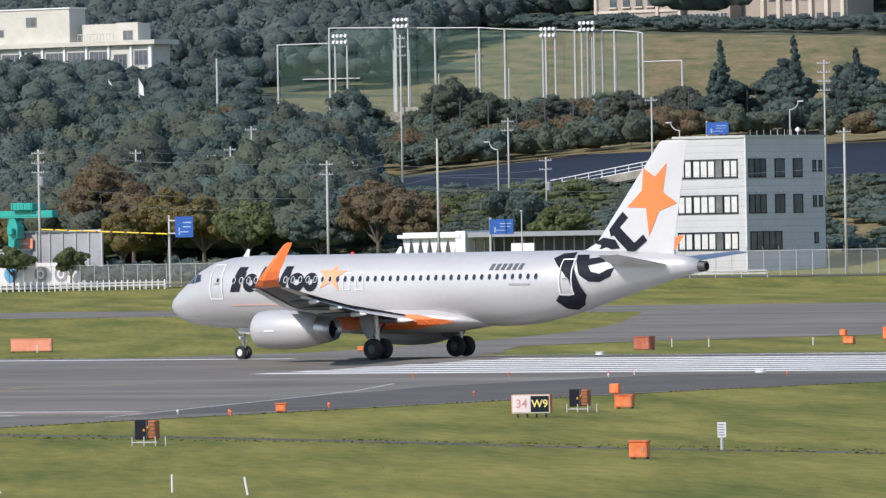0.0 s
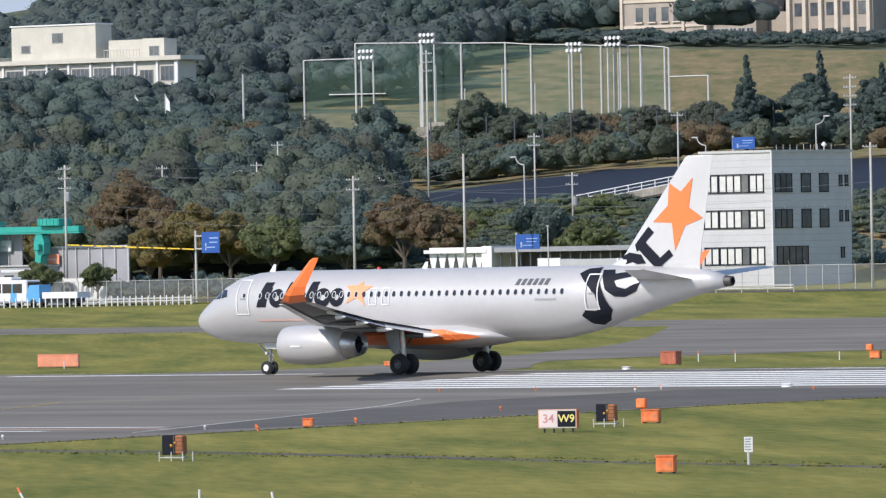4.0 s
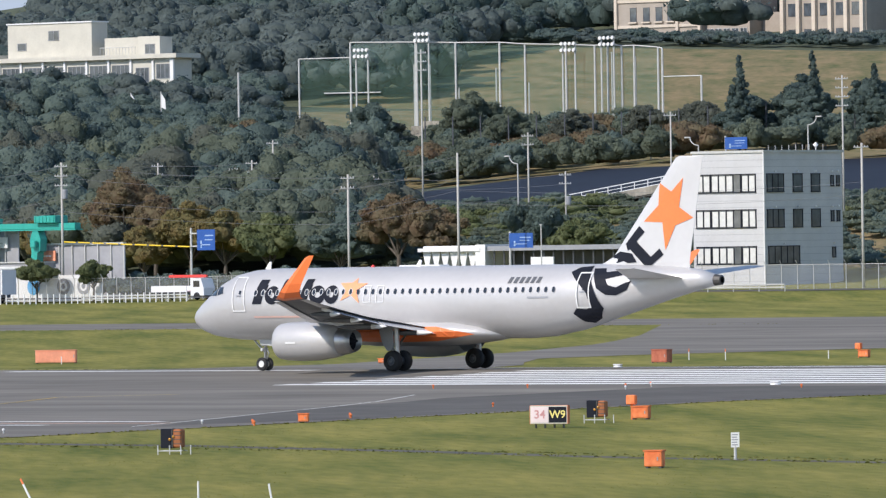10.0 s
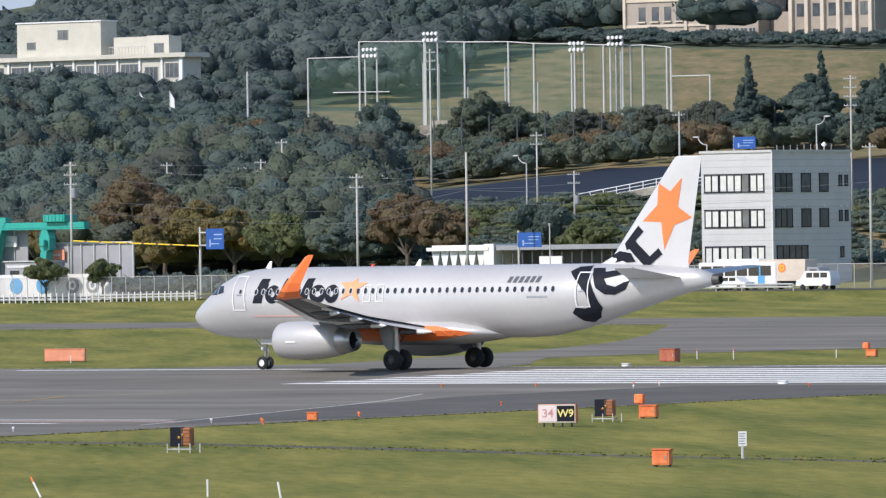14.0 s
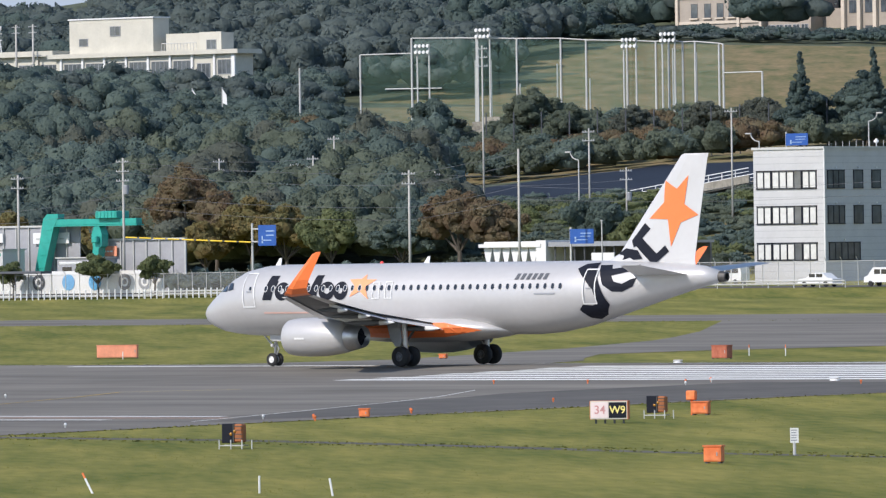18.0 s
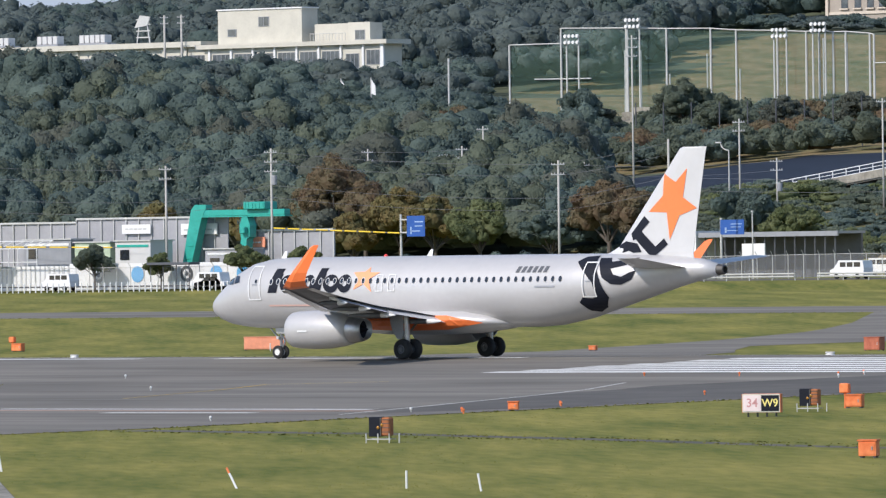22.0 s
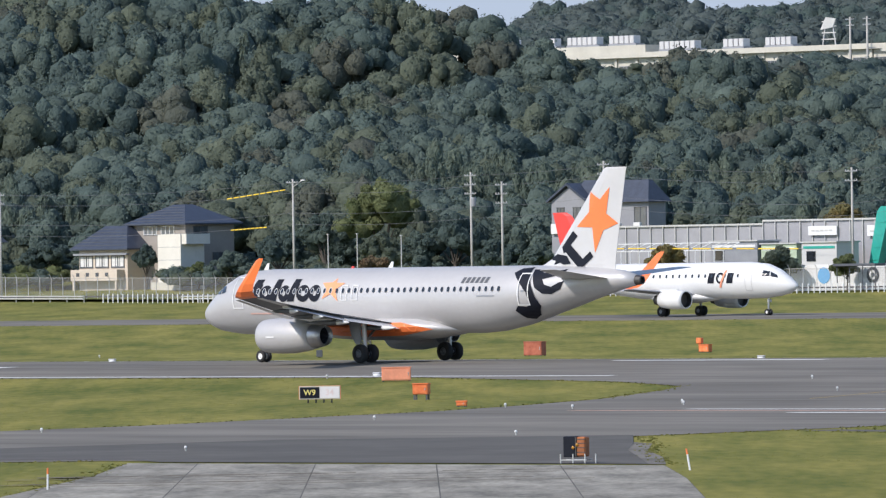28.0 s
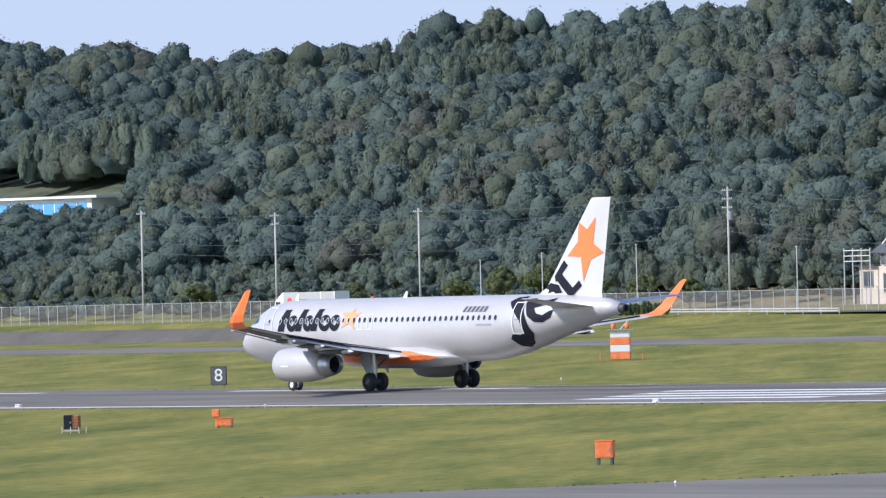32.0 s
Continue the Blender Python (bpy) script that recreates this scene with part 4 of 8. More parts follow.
    # wings
    ws = [(1.2, 6.0, 7.6, 2.35, 0.055), (2.0, 6.4, 6.9, 2.45, 0.055), (6.4, 8.75, 4.45, 2.95, 0.05), (12.0, 11.7, 3.1, 3.62, 0.045), (16.7, 14.2, 1.95, 4.22, 0.04)]
    for side in (-1, 1):
        w = part("wing", wing_mesh(ws, side), SILVER, jet, "silver wing, shade painted dark on its underside", smooth=False)
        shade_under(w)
        tip = [(16.7, 14.2, 1.95, 4.22, 0.04), (17.25, 14.75, 1.65, 4.32, 0.04), (17.62, 15.25, 1.35, 4.60, 0.04), (17.80, 15.8, 1.10, 5.05, 0.04), (18.03, 17.35, 0.55, 6.45, 0.03), (18.05, 17.65, 0.32, 6.58, 0.02)]
        bm = bmesh.new()
        rings = []
        for i, (y, x, c, z, th) in enumerate(tip):
            k = (0, 0.35, 0.75, 0.96, 1, 1)[i]          # from flat to upright
            t = c * th * 1.2 + 0.02
            ny, nz = -k, math.sqrt(1 - k * k)
            rings.append([(x, side * y, z), (x + c * 0.25, side * (y + ny * t), z + nz * t), (x + c, side * y, z), (x + c * 0.3, side * (y - ny * t), z - nz * t)])
        loft(bm, rings)
        bmesh.ops.recalc_face_normals(bm, faces=bm.faces)
        part("wing_tip_fence", bm, ORANGE, jet, "orange upturned wing tip")
        for name, st in (("inner flap", ((2.1, 12.55, 1.55, 2.42), (6.3, 12.45, 1.30, 2.92))), ("outer flap", ((6.5, 12.45, 1.25, 2.93), (12.6, 14.15, 0.95, 3.66)))):
            bm = bmesh.new()
            loft(bm, [[(x, side * y, z), (x + c * 0.35, side * y, z + 0.02), (x + c, side * y, z - c * 0.24), (x + c * 0.35, side * y, z - 0.2), (x, side * y, z - 0.14)] for y, x, c, z in st])
            bmesh.ops.recalc_face_normals(bm, faces=bm.faces)
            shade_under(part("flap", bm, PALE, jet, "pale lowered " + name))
        part("aileron", wing_mesh([(12.8, 14.2, 0.75, 3.70, 0.06), (16.3, 15.6, 0.55, 4.16, 0.06)], side), PALE, jet, "pale aileron")
        part("slat", wing_mesh([(6.6, 8.55, 0.7, 2.80, 0.06), (16.4, 13.85, 0.45, 4.08, 0.06)], side), PALE, jet, "pale leading edge slat")
        # solid near-black strip: the shadow in the gap, drawn as colour
        part("spoiler_line", wing_mesh([(2.2, 12.3, 0.35, 2.48, 0.34), (6.4, 12.25, 0.30, 3.02, 0.34), (12.6, 13.95, 0.26, 3.76, 0.34), (16.2, 15.3, 0.2, 4.24, 0.34)], side), INK, jet, "dark strip painting the shadowed gap before the flaps")
        for y, x0, x1, z in ((3.6, 11.2, 15.0, 2.15), (6.9, 10.6, 14.3, 2.55), (9.6, 11.9, 14.7, 2.95), (12.4, 13.1, 15.3, 3.32)):
            L = x1 - x0
            # fairing bodies carry the same painted shade as the wing underside
            part("flap_fairing", turned(((x0, 0.02), (x0 + L * 0.2, 0.11), (x0 + L * 0.5, 0.15), (x0 + L * 0.8, 0.12), (x1, 0.02)), "x", 12, (0, side * y, z)), WING_SHADE, jet, "flap track fairing painted in the wing's shade grey", smooth=True)
            part("fairing_tip", turned(((x0 + L * 0.72, 0.15), (x0 + L * 0.85, 0.125), (x0 + L * 0.97, 0.05), (x1 + 0.02, 0.01)), "x", 12, (0, side * y, z)), WHITE, jet, "white fairing end", smooth=True)
        # engine
        ec = (0, side * 5.75, 1.74)
        part("nacelle", turned(((5.9, 0.86), (5.85, 0.93), (5.95, 1.0), (6.4, 1.07), (7.4, 1.11), (8.6, 1.08), (9.6, 0.95), (10.2, 0.82), (10.2, 0.78), (9.6, 0.8)), "x", 36, ec, (False, False)), SILVER, jet, "silver engine nacelle", smooth=True)
        part("engine_intake", turned(((5.86, 0.92), (6.6, 0.85), (7.0, 0.84), (7.02, 0.1), (6.6, 0.02)), "x", 28, ec, (False, True)), DARK_METAL, jet, "dark intake and fan")
        part("exhaust_nozzle", turned(((10.15, 0.80), (10.7, 0.72), (11.15, 0.60), (11.15, 0.56), (10.6, 0.6), (10.5, 0.1)), "x", 28, ec, (False, False)), STEEL, jet, "bare metal exhaust nozzle", smooth=True)
        part("exhaust_plug", turned(((10.75, 0.62), (10.72, 0.3), (11.3, 0.05)), "x", 20, ec, (False, True)), INK, jet, "dark exhaust opening")
        bm = bmesh.new()
        loft(bm, [[(6.9, side * 5.6, 2.7), (8.0, side * 5.5, 2.7), (9.9, side * 5.6, 2.35), (10.9, side * 5.75, 2.2), (9.9, side * 5.9, 2.35), (8.0, side * 6.0, 2.7)],
                  [(8.4, side * 5.62, 2.95), (9.2, side * 5.55, 3.05), (10.6, side * 5.6, 2.8), (11.8, side * 5.75, 2.75), (10.6, side * 5.9, 2.8), (9.2, side * 5.95, 3.05)]])
        bmesh.ops.recalc_face_normals(bm, faces=bm.faces)
        part("pylon", bm, SILVER, jet, "silver engine pylon")
        part("nacelle_mark", decal([(7.0, 1.62), (7.0, 1.72), (7.7, 1.72), (7.7, 1.62)], lambda x, z: 6.86, 0.5, 0.012, side), WHITE, jet, "small white marking")
    # undercarriage
    for side in (-1, 1):
        y = side * 3.795
        part("main_strut", rods(((12.64, y, 0.56), (12.55, y, 2.6), 0.13, 0.17), ((12.64, y - 0.35, 0.56), (12.64, y + 0.35, 0.56), 0.09), ((12.6, y, 1.3), (12.2, y - side * 1.6, 2.3), 0.07), ((12.5, y, 1.0), (12.25, y, 1.35), 0.05), n=10), STEEL, jet, "steel main leg")
        part("gear_door", plate([(11.5, 2.5), (12.5, 2.5), (12.55, 1.45), (12.42, 1.15), (12.1, 1.15), (11.75, 1.6)], y + side * 0.24, y + side * 0.30), GREY_PAINT, jet, "grey door on the main leg")
        for dy in (-0.465, 0.465):
            WHEELS.append((wheel(jet, (12.64, y + dy, 0.58), 0.585, 0.42, 0.27, DARK_GREY), 0.585))
    part("nose_strut", rods(((0, 0, 0.39), (0.12, 0, 2.0), 0.07, 0.10), ((0, -0.3, 0.385), (0, 0.3, 0.385), 0.06), ((0.05, 0, 1.0), (-0.9, 0, 1.9), 0.05), ((0.1, 0, 0.6), (0.3, 0, 1.0), 0.04), ((0.3, 0, 1.0), (0.12, 0, 1.3), 0.04), n=10), STEEL, jet, "steel nose leg")
    part("taxi_lights", boxes((-0.12, 0.05, -0.28, 0.28, 1.12, 1.3), (-0.1, 0.05, -0.2, 0.2, 1.42, 1.56), bevel=0.03), PALE, jet, "lamp unit on the nose leg")
    for side in (-1, 1):
        part("nose_gear_door", plate([(-0.1, 1.95), (1.3, 1.95), (1.2, 1.4), (0.0, 1.5)], side * 0.36, side * 0.40), SILVER, jet, "silver nose gear door")
        WHEELS.append((wheel(jet, (0, side * 0.25, 0.385), 0.385, 0.22, 0.20, WHITE), 0.385))
    # aerials
    for x, hgt, z in ((0.3, 0.42, 5.83), (11.2, 0.38, 5.86)):
        part("blade_aerial", plate([(x - 0.15, z), (x + 0.25, z), (x + 0.32, z + hgt), (x + 0.15, z + hgt)], -0.02, 0.02), WHITE, jet, "white blade aerial")
    part("blade_aerial", plate([(9.0, 1.40), (9.4, 1.40), (9.5, 1.08), (9.35, 1.08)], -0.02, 0.02), WHITE, jet)
    part("beacon", turned(((5.86, 0.12), (5.95, 0.1), (6.0, 0.03)), "z", 12, (8.0, 0, 0)), RED, jet, "red beacon")
    return jet


JET = make_airliner()
# ---------------------------------------------------------------- beyond the airfield: fence, poles, buildings, nets
def make_fence():
    f = thing("perimeter_fence", "galvanised wire mesh perimeter fence with cranked posts beside the road", "fence")
    p0 = part("post", rods(((0, 0, -0.4), (0, 0, 2.6), 0.045), ((0, 0, 2.6), (0.0, -0.35, 3.05), 0.035), n=6), POLE, f, "galvanised post")
    p0.matrix_basis = pose(-1000, 739, ground_z(-1000, 739))
    x = -1000 + 2.1
    while x < -400:
        again(p0, f, (x, 739, ground_z(x, 739)))
        x += 2.1
    x = -1000
    while x < -400:
        z0, z1 = ground_z(x, 739), ground_z(x + 20, 739)
        bm = bmesh.new()
        bm.faces.new([bm.verts.new(p) for p in ((x, 739.05, z0 + 0.05), (x + 20, 739.05, z1 + 0.05), (x + 20, 739.05, z1 + 2.6), (x, 739.05, z0 + 2.6))])
        part("mesh_panel", bm, WIRE, f, "wire mesh panel")
        part("top_rail", rods(((x, 739, z0 + 2.6), (x + 20, 739, z1 + 2.6), 0.03), n=5), POLE, f)
        x += 20


make_fence()


def make_guard_posts():
    f = thing("guard_post_row", "row of short white marker posts along the road verge", "posts")
    p0 = part("marker_post", turned(((-0.3, 0.075), (1.0, 0.075), (1.08, 0.05), (1.1, 0.01)), "z", 8), WHITE, f, "short white marker post")
    first = True
    x = -736.5
    while x < -583:
        if not first:
            again(p0, f, (x, 714.5, ground_z(x, 714.5)))
        else:
            p0.matrix_basis = pose(x, 714.5, ground_z(x, 714.5))
            first = False
        x += 0.86
    for a, b in ((-600.0, -585.0), (-546.0, -531.0), (-528.0, -505.0), (-880.0, -845.0), (-810.0, -775.0), (-760.0, -742.0), (-725.0, -672.0)):
        g = thing("guard_rail", "pale steel guard rail along the road", "guard rail", group="guard rails along the road")
        y = 716.5
        za, zb = ground_z(a, y), ground_z(b, y)
        for k in (0.42, 0.72):
            part("beam", rods(((a, y, za + k), (b, y, zb + k), 0.085), n=6), POLE, g, "pale steel beam")
        n = int((b - a) / 3.0)
        q = None
        for i in range(n + 1):
            x = a + (b - a) * i / n
            z = ground_z(x, y)
            if q is None:
                q = part("post", rods(((0, 0.1, -0.3), (0, 0.1, 0.8), 0.06), n=6), POLE, g)
                q.matrix_basis = pose(x, y, z)
            else:
                again(q, g, (x, y, z))


make_guard_posts()


def utility_pole(x, y, top, arms=2, can=False, lamp=False, r=0.17, label="concrete utility pole with crossarms and insulators"):
    z = ground_z(x, y)
    p = thing("utility_pole", label, "utility pole", (x, y, z), group="utility poles by the road")
    h = top - z
    part("shaft", rods(((0, 0, -0.5), (0, 0, h), r, r * 0.7), n=10), CONC_POLE, p, "grey concrete shaft", smooth=True)
    for k in range(arms):
        zz = h - 0.5 - 1.1 * k
        part("crossarm", boxes((-0.95, 0.95, -0.16, -0.06, zz, zz + 0.1)), STEEL, p, "steel crossarm")
        for dx in (-0.85, -0.45, 0.45, 0.85):
            part("insulator", turned(((zz + 0.1, 0.035), (zz + 0.17, 0.05), (zz + 0.25, 0.03)), "z", 7, (dx, -0.11, 0)), PALE, p, "white insulator")
    if can:
        part("transformer", turned(((h - 4.2, 0.3), (h - 4.1, 0.34), (h - 3.2, 0.34), (h - 3.1, 0.3)), "z", 12, (0.5, -0.1, 0)), GREY_PAINT, p, "grey transformer can")
        part("bracket", boxes((0, 0.5, -0.1, 0.0, h - 3.9, h - 3.8)), STEEL, p)
    if lamp:
        part("lamp_arm", rods(((0, 0, h - 1.0), (1.6, 0, h - 0.2), 0.05), n=6), POLE, p, "lamp arm")
        part("lamp_head", boxes((1.4, 2.1, -0.12, 0.12, h - 0.25, h - 0.1), bevel=0.03), WHITE, p, "lamp head")
    return p


FRONT = ((-944.5, 17.7), (-915.7, 16.8), (-885.9, 16.7), (-825.6, 18.0), (-786.6, 15.6), (-733.9, 16.3), (-703.6, 16.6), (-681.7, 17.5), (-642.6, 16.0), (-626.6, 17.7), (-584.7, 15.6), (-569.2, 17.7), (-514.7, 17.7))
for i, (x, top) in enumerate(FRONT):
    utility_pole(x, 745, top, (1, 2, 1, 3, 2, 1, 3, 4, 2, 3, 2, 0, 1)[i], can=i in (3, 6, 9), lamp=i in (5,))
utility_pole(-699.4, 746, 15.4, 3)
for x, top, arms in ((-655, 32.5, 3), (-638.2, 21.6, 2), (-632.4, 16.6, 2), (-616, 23.7, 1), (-662.9, 16.6, 3), (-682.8, 19.0, 2), (-685.6, 18.2, 2), (-698.5, 18.9, 3), (-679.3, 21.5, 1), (-590.0, 27.6, 4), (-768.0, 17.5, 2), (-795, 17.0, 2)):
    utility_pole(x, 850, top, arms, can=x == -632.4, r=0.14)
for x, top in ((-860.3, 10.3), (-842.0, 11.0), (-812.0, 10.2), (-727.0, 9.3), (-722.0, 9.3), (-714.5, 9.0), (-872.5, 9.6), (-557.0, 9.5)):
    z = ground_z(x, 745)
    q = thing("fence_light_pole", "slim galvanised pole beside the fence", "pole", (x, 744, z), group="slim poles by the fence")
    part("shaft", rods(((0, 0, -0.4), (0, 0, top - z), 0.09, 0.06), n=8), POLE, q)
    part("cap", boxes((-0.12, 0.12, -0.1, 0.1, top - z, top - z + 0.12)), POLE, q)


def cable(a, b, sag, r=0.020):
    a, b = Vector(a), Vector(b)
    mid = (a + b) / 2
    c = thing("overhead_cable", "thin grey overhead cable between two poles", "cable", mid, group="overhead cables")
    pts = []
    for i in range(11):
        k = i / 10
        p = a.lerp(b, k)
        p.z -= sag * 4 * k * (1 - k)
        pts.append(p - mid)
    bm = bmesh.new()
    loft(bm, [[p + Vector((0, r * math.cos(k), r * math.sin(k))) for k in (0.8, 2.4, 3.9, 5.5)] for p in pts])
    part("strand", bm, CABLE, c, "grey cable strand")


for (xa, ta), (xb, tb) in zip(FRONT, FRONT[1:]):
    for k, dz in enumerate((0.4, 1.7, 4.2, 5.6)):
        if not (xa == -569.2 and k < 2):
            cable((xa, 744.9, ta - dz), (xb, 744.9, tb - dz), (xb - xa) * 0.012)
BACK = ((-795, 17.0), (-768, 17.5), (-698.5, 18.9), (-682.8, 19.0), (-662.9, 16.6), (-632.4, 16.6))
for (xa, ta), (xb, tb) in zip(BACK, BACK[1:]):
    for dz in (0.4, 1.6, 3.2):
        cable((xa, 849.9, ta - dz), (xb, 849.9, tb - dz), (xb - xa) * 0.014)
cable((-638.2, 850, 20.8), (-584.7, 745, 10.5), 0.8)
cable((-655.0, 850, 22.0), (-626.6, 745, 11.5), 0.8)


def striped_bar(x0, z0, x1, z1, label):
    b = thing("cable_guard", label, "cable guard")
    a, e = Vector((x0, 744.6, z0)), Vector((x1, 744.6, z1))
    n = 9
    for i in range(n):
        p, q = a.lerp(e, i / n), a.lerp(e, (i + 0.82) / n)
        part("sleeve", rods((p, q, 0.085), n=7), YELLOW, b, "yellow sleeve")
    part("wire", rods((a, e, 0.05), n=5), CABLE, b, "grey wire")


striped_bar(-626.0, 8.55, -607.0, 7.75, "yellow sleeves on a cable between pole and sign")
striped_bar(-745.0, 14.0, -734.6, 15.0, "yellow sleeves on a cable by the pole")
striped_bar(-744.4, 10.1, -738.0, 10.4, "yellow sleeves on a low cable")
striped_bar(-681.0, 7.0, -650.0, 6.6, "yellow sleeves on a cable before the hoarding")


def road_sign(x0, x1, z0, z1, y, post_x, label="blue direction sign on a grey pole"):
    g = ground_z(post_x, y)
    s = thing("direction_sign", label, "road sign", (post_x, y, g), group="blue road signs")
    part("post", rods(((0, 0, -0.4), (0, 0, z1 - g + 0.2), 0.13), n=10), POLE, s, "grey pole")
    part("board", boxes((x0 - post_x, x1 - post_x, -0.30, -0.22, z0 - g, z1 - g)), SIGN_BLUE, s, "blue board")
    w = x1 - x0
    rows = [(x0 + 0.45 * w, x1 - 0.08 * w, z0 + (z1 - z0) * 0.68, z0 + (z1 - z0) * 0.76), (x0 + 0.45 * w, x1 - 0.12 * w, z0 + (z1 - z0) * 0.48, z0 + (z1 - z0) * 0.55), (x0 + 0.2 * w, x1 - 0.25 * w, z0 + (z1 - z0) * 0.24, z0 + (z1 - z0) * 0.31), (x0 + 0.2 * w, x0 + 0.27 * w, z0 + (z1 - z0) * 0.12, z0 + (z1 - z0) * 0.62)]
    for a, b, c, d in rows:
        part("text_bar", boxes((a - post_x, b - post_x, -0.325, -0.31, c - g, c - g + (d - c) * 0.7)), SIGN_PALE, s, "white bar on the board")
    for zz in (z1 - g - 0.5, z0 - g + 0.4):
        part("arm", boxes((min(0, x0 - post_x), max(0, x0 - post_x + 0.4), -0.2, -0.1, zz, zz + 0.15)), POLE, s)


road_sign(-606.4, -603.8, 7.35, 9.7, 745, -607.5)
road_sign(-569.5, -566.2, 7.05, 8.7, 755, -569.6)
road_sign(-614.7, -611.3, 19.0, 20.5, 860, -614.8)


def curved_lamp(x, y, top, d, label="galvanised street lamp with a curved arm"):
    g = ground_z(x, y)
    s = thing("street_lamp", label, "street lamp", (x, y, g), group="street lamps on the hill road")
    h = top - g
    part("shaft", rods(((0, 0, -0.3), (0, 0, h - 1.0), 0.12, 0.08), n=8), POLE, s)
    bm = bmesh.new()
    pts = [(d * 1.3 * math.sin(k), 0, h - 1.0 + 1.0 * (1 - math.cos(k))) for k in (i * math.pi / 2 / 6 for i in range(7))]
    for p, q in zip(pts, pts[1:]):
        rod(bm, p, q, 0.07, n=6)
    part("arm", bm, POLE, s)
    part("lamp_head", boxes((min(d * 1.2, d * 2.1), max(d * 1.2, d * 2.1), -0.14, 0.14, h - 0.08, h + 0.1), bevel=0.04), POLE, s, "lamp head")


for x, top, d in ((-647.4, 18.8, -1), (-619.0, 20.6, -1), (-687.7, 17.0, 1), (-682.0, 18.0, 1), (-602.2, 22.8, 1), (-691.0, 15.6, 1)):
    curved_lamp(x, 860, top, d)


# ------------------------------------------------ buildings
def window(parent, x0, x1, z0, z1, y, mull=1, frame=DARK_GREY, face=-1, axis="y"):
    """A framed window set in a wall that faces -y (axis y) or +x (axis x)."""
    def put(name, a0, a1, c0, c1, d0, d1, m, label=""):
        if axis == "y":
            bm = boxes((a0, a1, y - d1, y - d0, c0, c1))
        else:
            bm = boxes((y + d0, y + d1, a0, a1, c0, c1))
        return part(name, bm, m, par, label)
    par = parent
    w = put("window", x0, x1, z0, z1, 0.01, 0.05, PANE, "glazed window")
    par = w
    t = 0.09
    put("window_frame", x0 - t, x1 + t, z1, z1 + t, 0.0, 0.10, frame)
    put("window_frame", x0 - t, x1 + t, z0 - t, z0, 0.0, 0.12, frame)
    for i in range(mull + 1):
        xm = x0 + (x1 - x0) * i / mull
        put("window_frame", xm - 0.05, xm + 0.05, z0, z1, 0.0, 0.09, frame)
    zm = z0 + (z1 - z0) * 0.55
    return w


BLIND = mat("pale_window_blind", (0.60, 0.60, 0.58), 0.7, 0, 0.1, 0.6, 4.0)


def office_block():
    X0, X1, Y0, Y1, Z1 = -559.4, -549.6, 776.0, 791.5, 17.35
    g = ground_z(X1, Y0) - 0.3
    b = thing("office_building", "three-storey pale grey clad office block beside the road", "building")
    part("wall_block", boxes((X0, X1, Y0, Y1, g, Z1)), PANEL, b, "pale grey clad walls")
    part("roof", boxes((X0 - 0.15, X1 + 0.15, Y0 - 0.15, Y1 + 0.15, Z1, Z1 + 0.28)), POLE, b, "pale parapet")
    for z in range(20):
        zz = g + 0.8 + z * 0.76
        if zz < Z1 - 0.3:
            part("cladding_joint", boxes((X0 - 0.012, X1 + 0.012, Y0 - 0.012, Y1 + 0.012, zz, zz + 0.03)), GREY_PAINT, b)
    L, D = X1 - X0, Y1 - Y0
    for z0, z1 in ((12.95, 14.9), (8.95, 10.9), (4.85, 6.75)):
        for a, c, m in ((0.05, 0.25, 2), (0.265, 0.68, 4), (0.695, 0.89, 2)):
            w = window(b, X0 + a * L, X0 + c * L, z0, z1, Y0, m, INK)
            for i in range(m):
                if (i + int(z0)) % 4 != 3:
                    part("blind", boxes((X0 + a * L + (c - a) * L * (i + 0.12) / m, X0 + a * L + (c - a) * L * (i + 0.88) / m, Y0 - 0.065, Y0 - 0.055, z0 + 0.1, z1 - 0.15)), BLIND, w, "pale blind behind the glass")
        rows = ((0.04, 0.25, 3), (0.37, 0.485, 1), (0.60, 0.71, 1), (0.85, 0.885, 1), (0.925, 0.96, 1)) if z0 > 5 else ((0.05, 0.44, 5), (0.86, 0.90, 1))
        for a, c, m in rows:
            small = 0.4 if c - a < 0.05 else 0
            window(b, Y0 + a * D, Y0 + c * D, z0 + small * 1.6, z1 - small * 0.5, X1, m, INK, axis="x")
            part("wall_lamp", boxes((X1 + 0.02, X1 + 0.18, Y0 + (a + c) / 2 * D - 0.1, Y0 + (a + c) / 2 * D + 0.1, z1 + 0.25, z1 + 0.45), bevel=0.03), WHITE, b, "small white wall lamp")
    part("downpipe", rods(((X1 + 0.08, Y0 - 0.08, g), (X1 + 0.08, Y0 - 0.08, Z1), 0.09), n=8), WHITE, b, "white downpipe")
    part("roof_tank", turned(((Z1 + 0.6, 0.05), (Z1 + 0.9, 0.35), (Z1 + 1.2, 0.05)), "z", 12, (X1 - 1.5, Y1 - 3, 0)), WHITE, b, "small white roof dome", smooth=True)
    part("dome_stand", rods(((X1 - 1.5, Y1 - 3, Z1), (X1 - 1.5, Y1 - 3, Z1 + 0.7), 0.06), n=6), POLE, b)
    for i in range(9):
        part("roof_rail", rods(((X0 + 1 + i * 0.95, Y1 - 2.0, Z1 + 0.2), (X0 + 1 + i * 0.95, Y1 - 2.0, Z1 + 1.0), 0.03), n=5), POLE, b)


office_block()


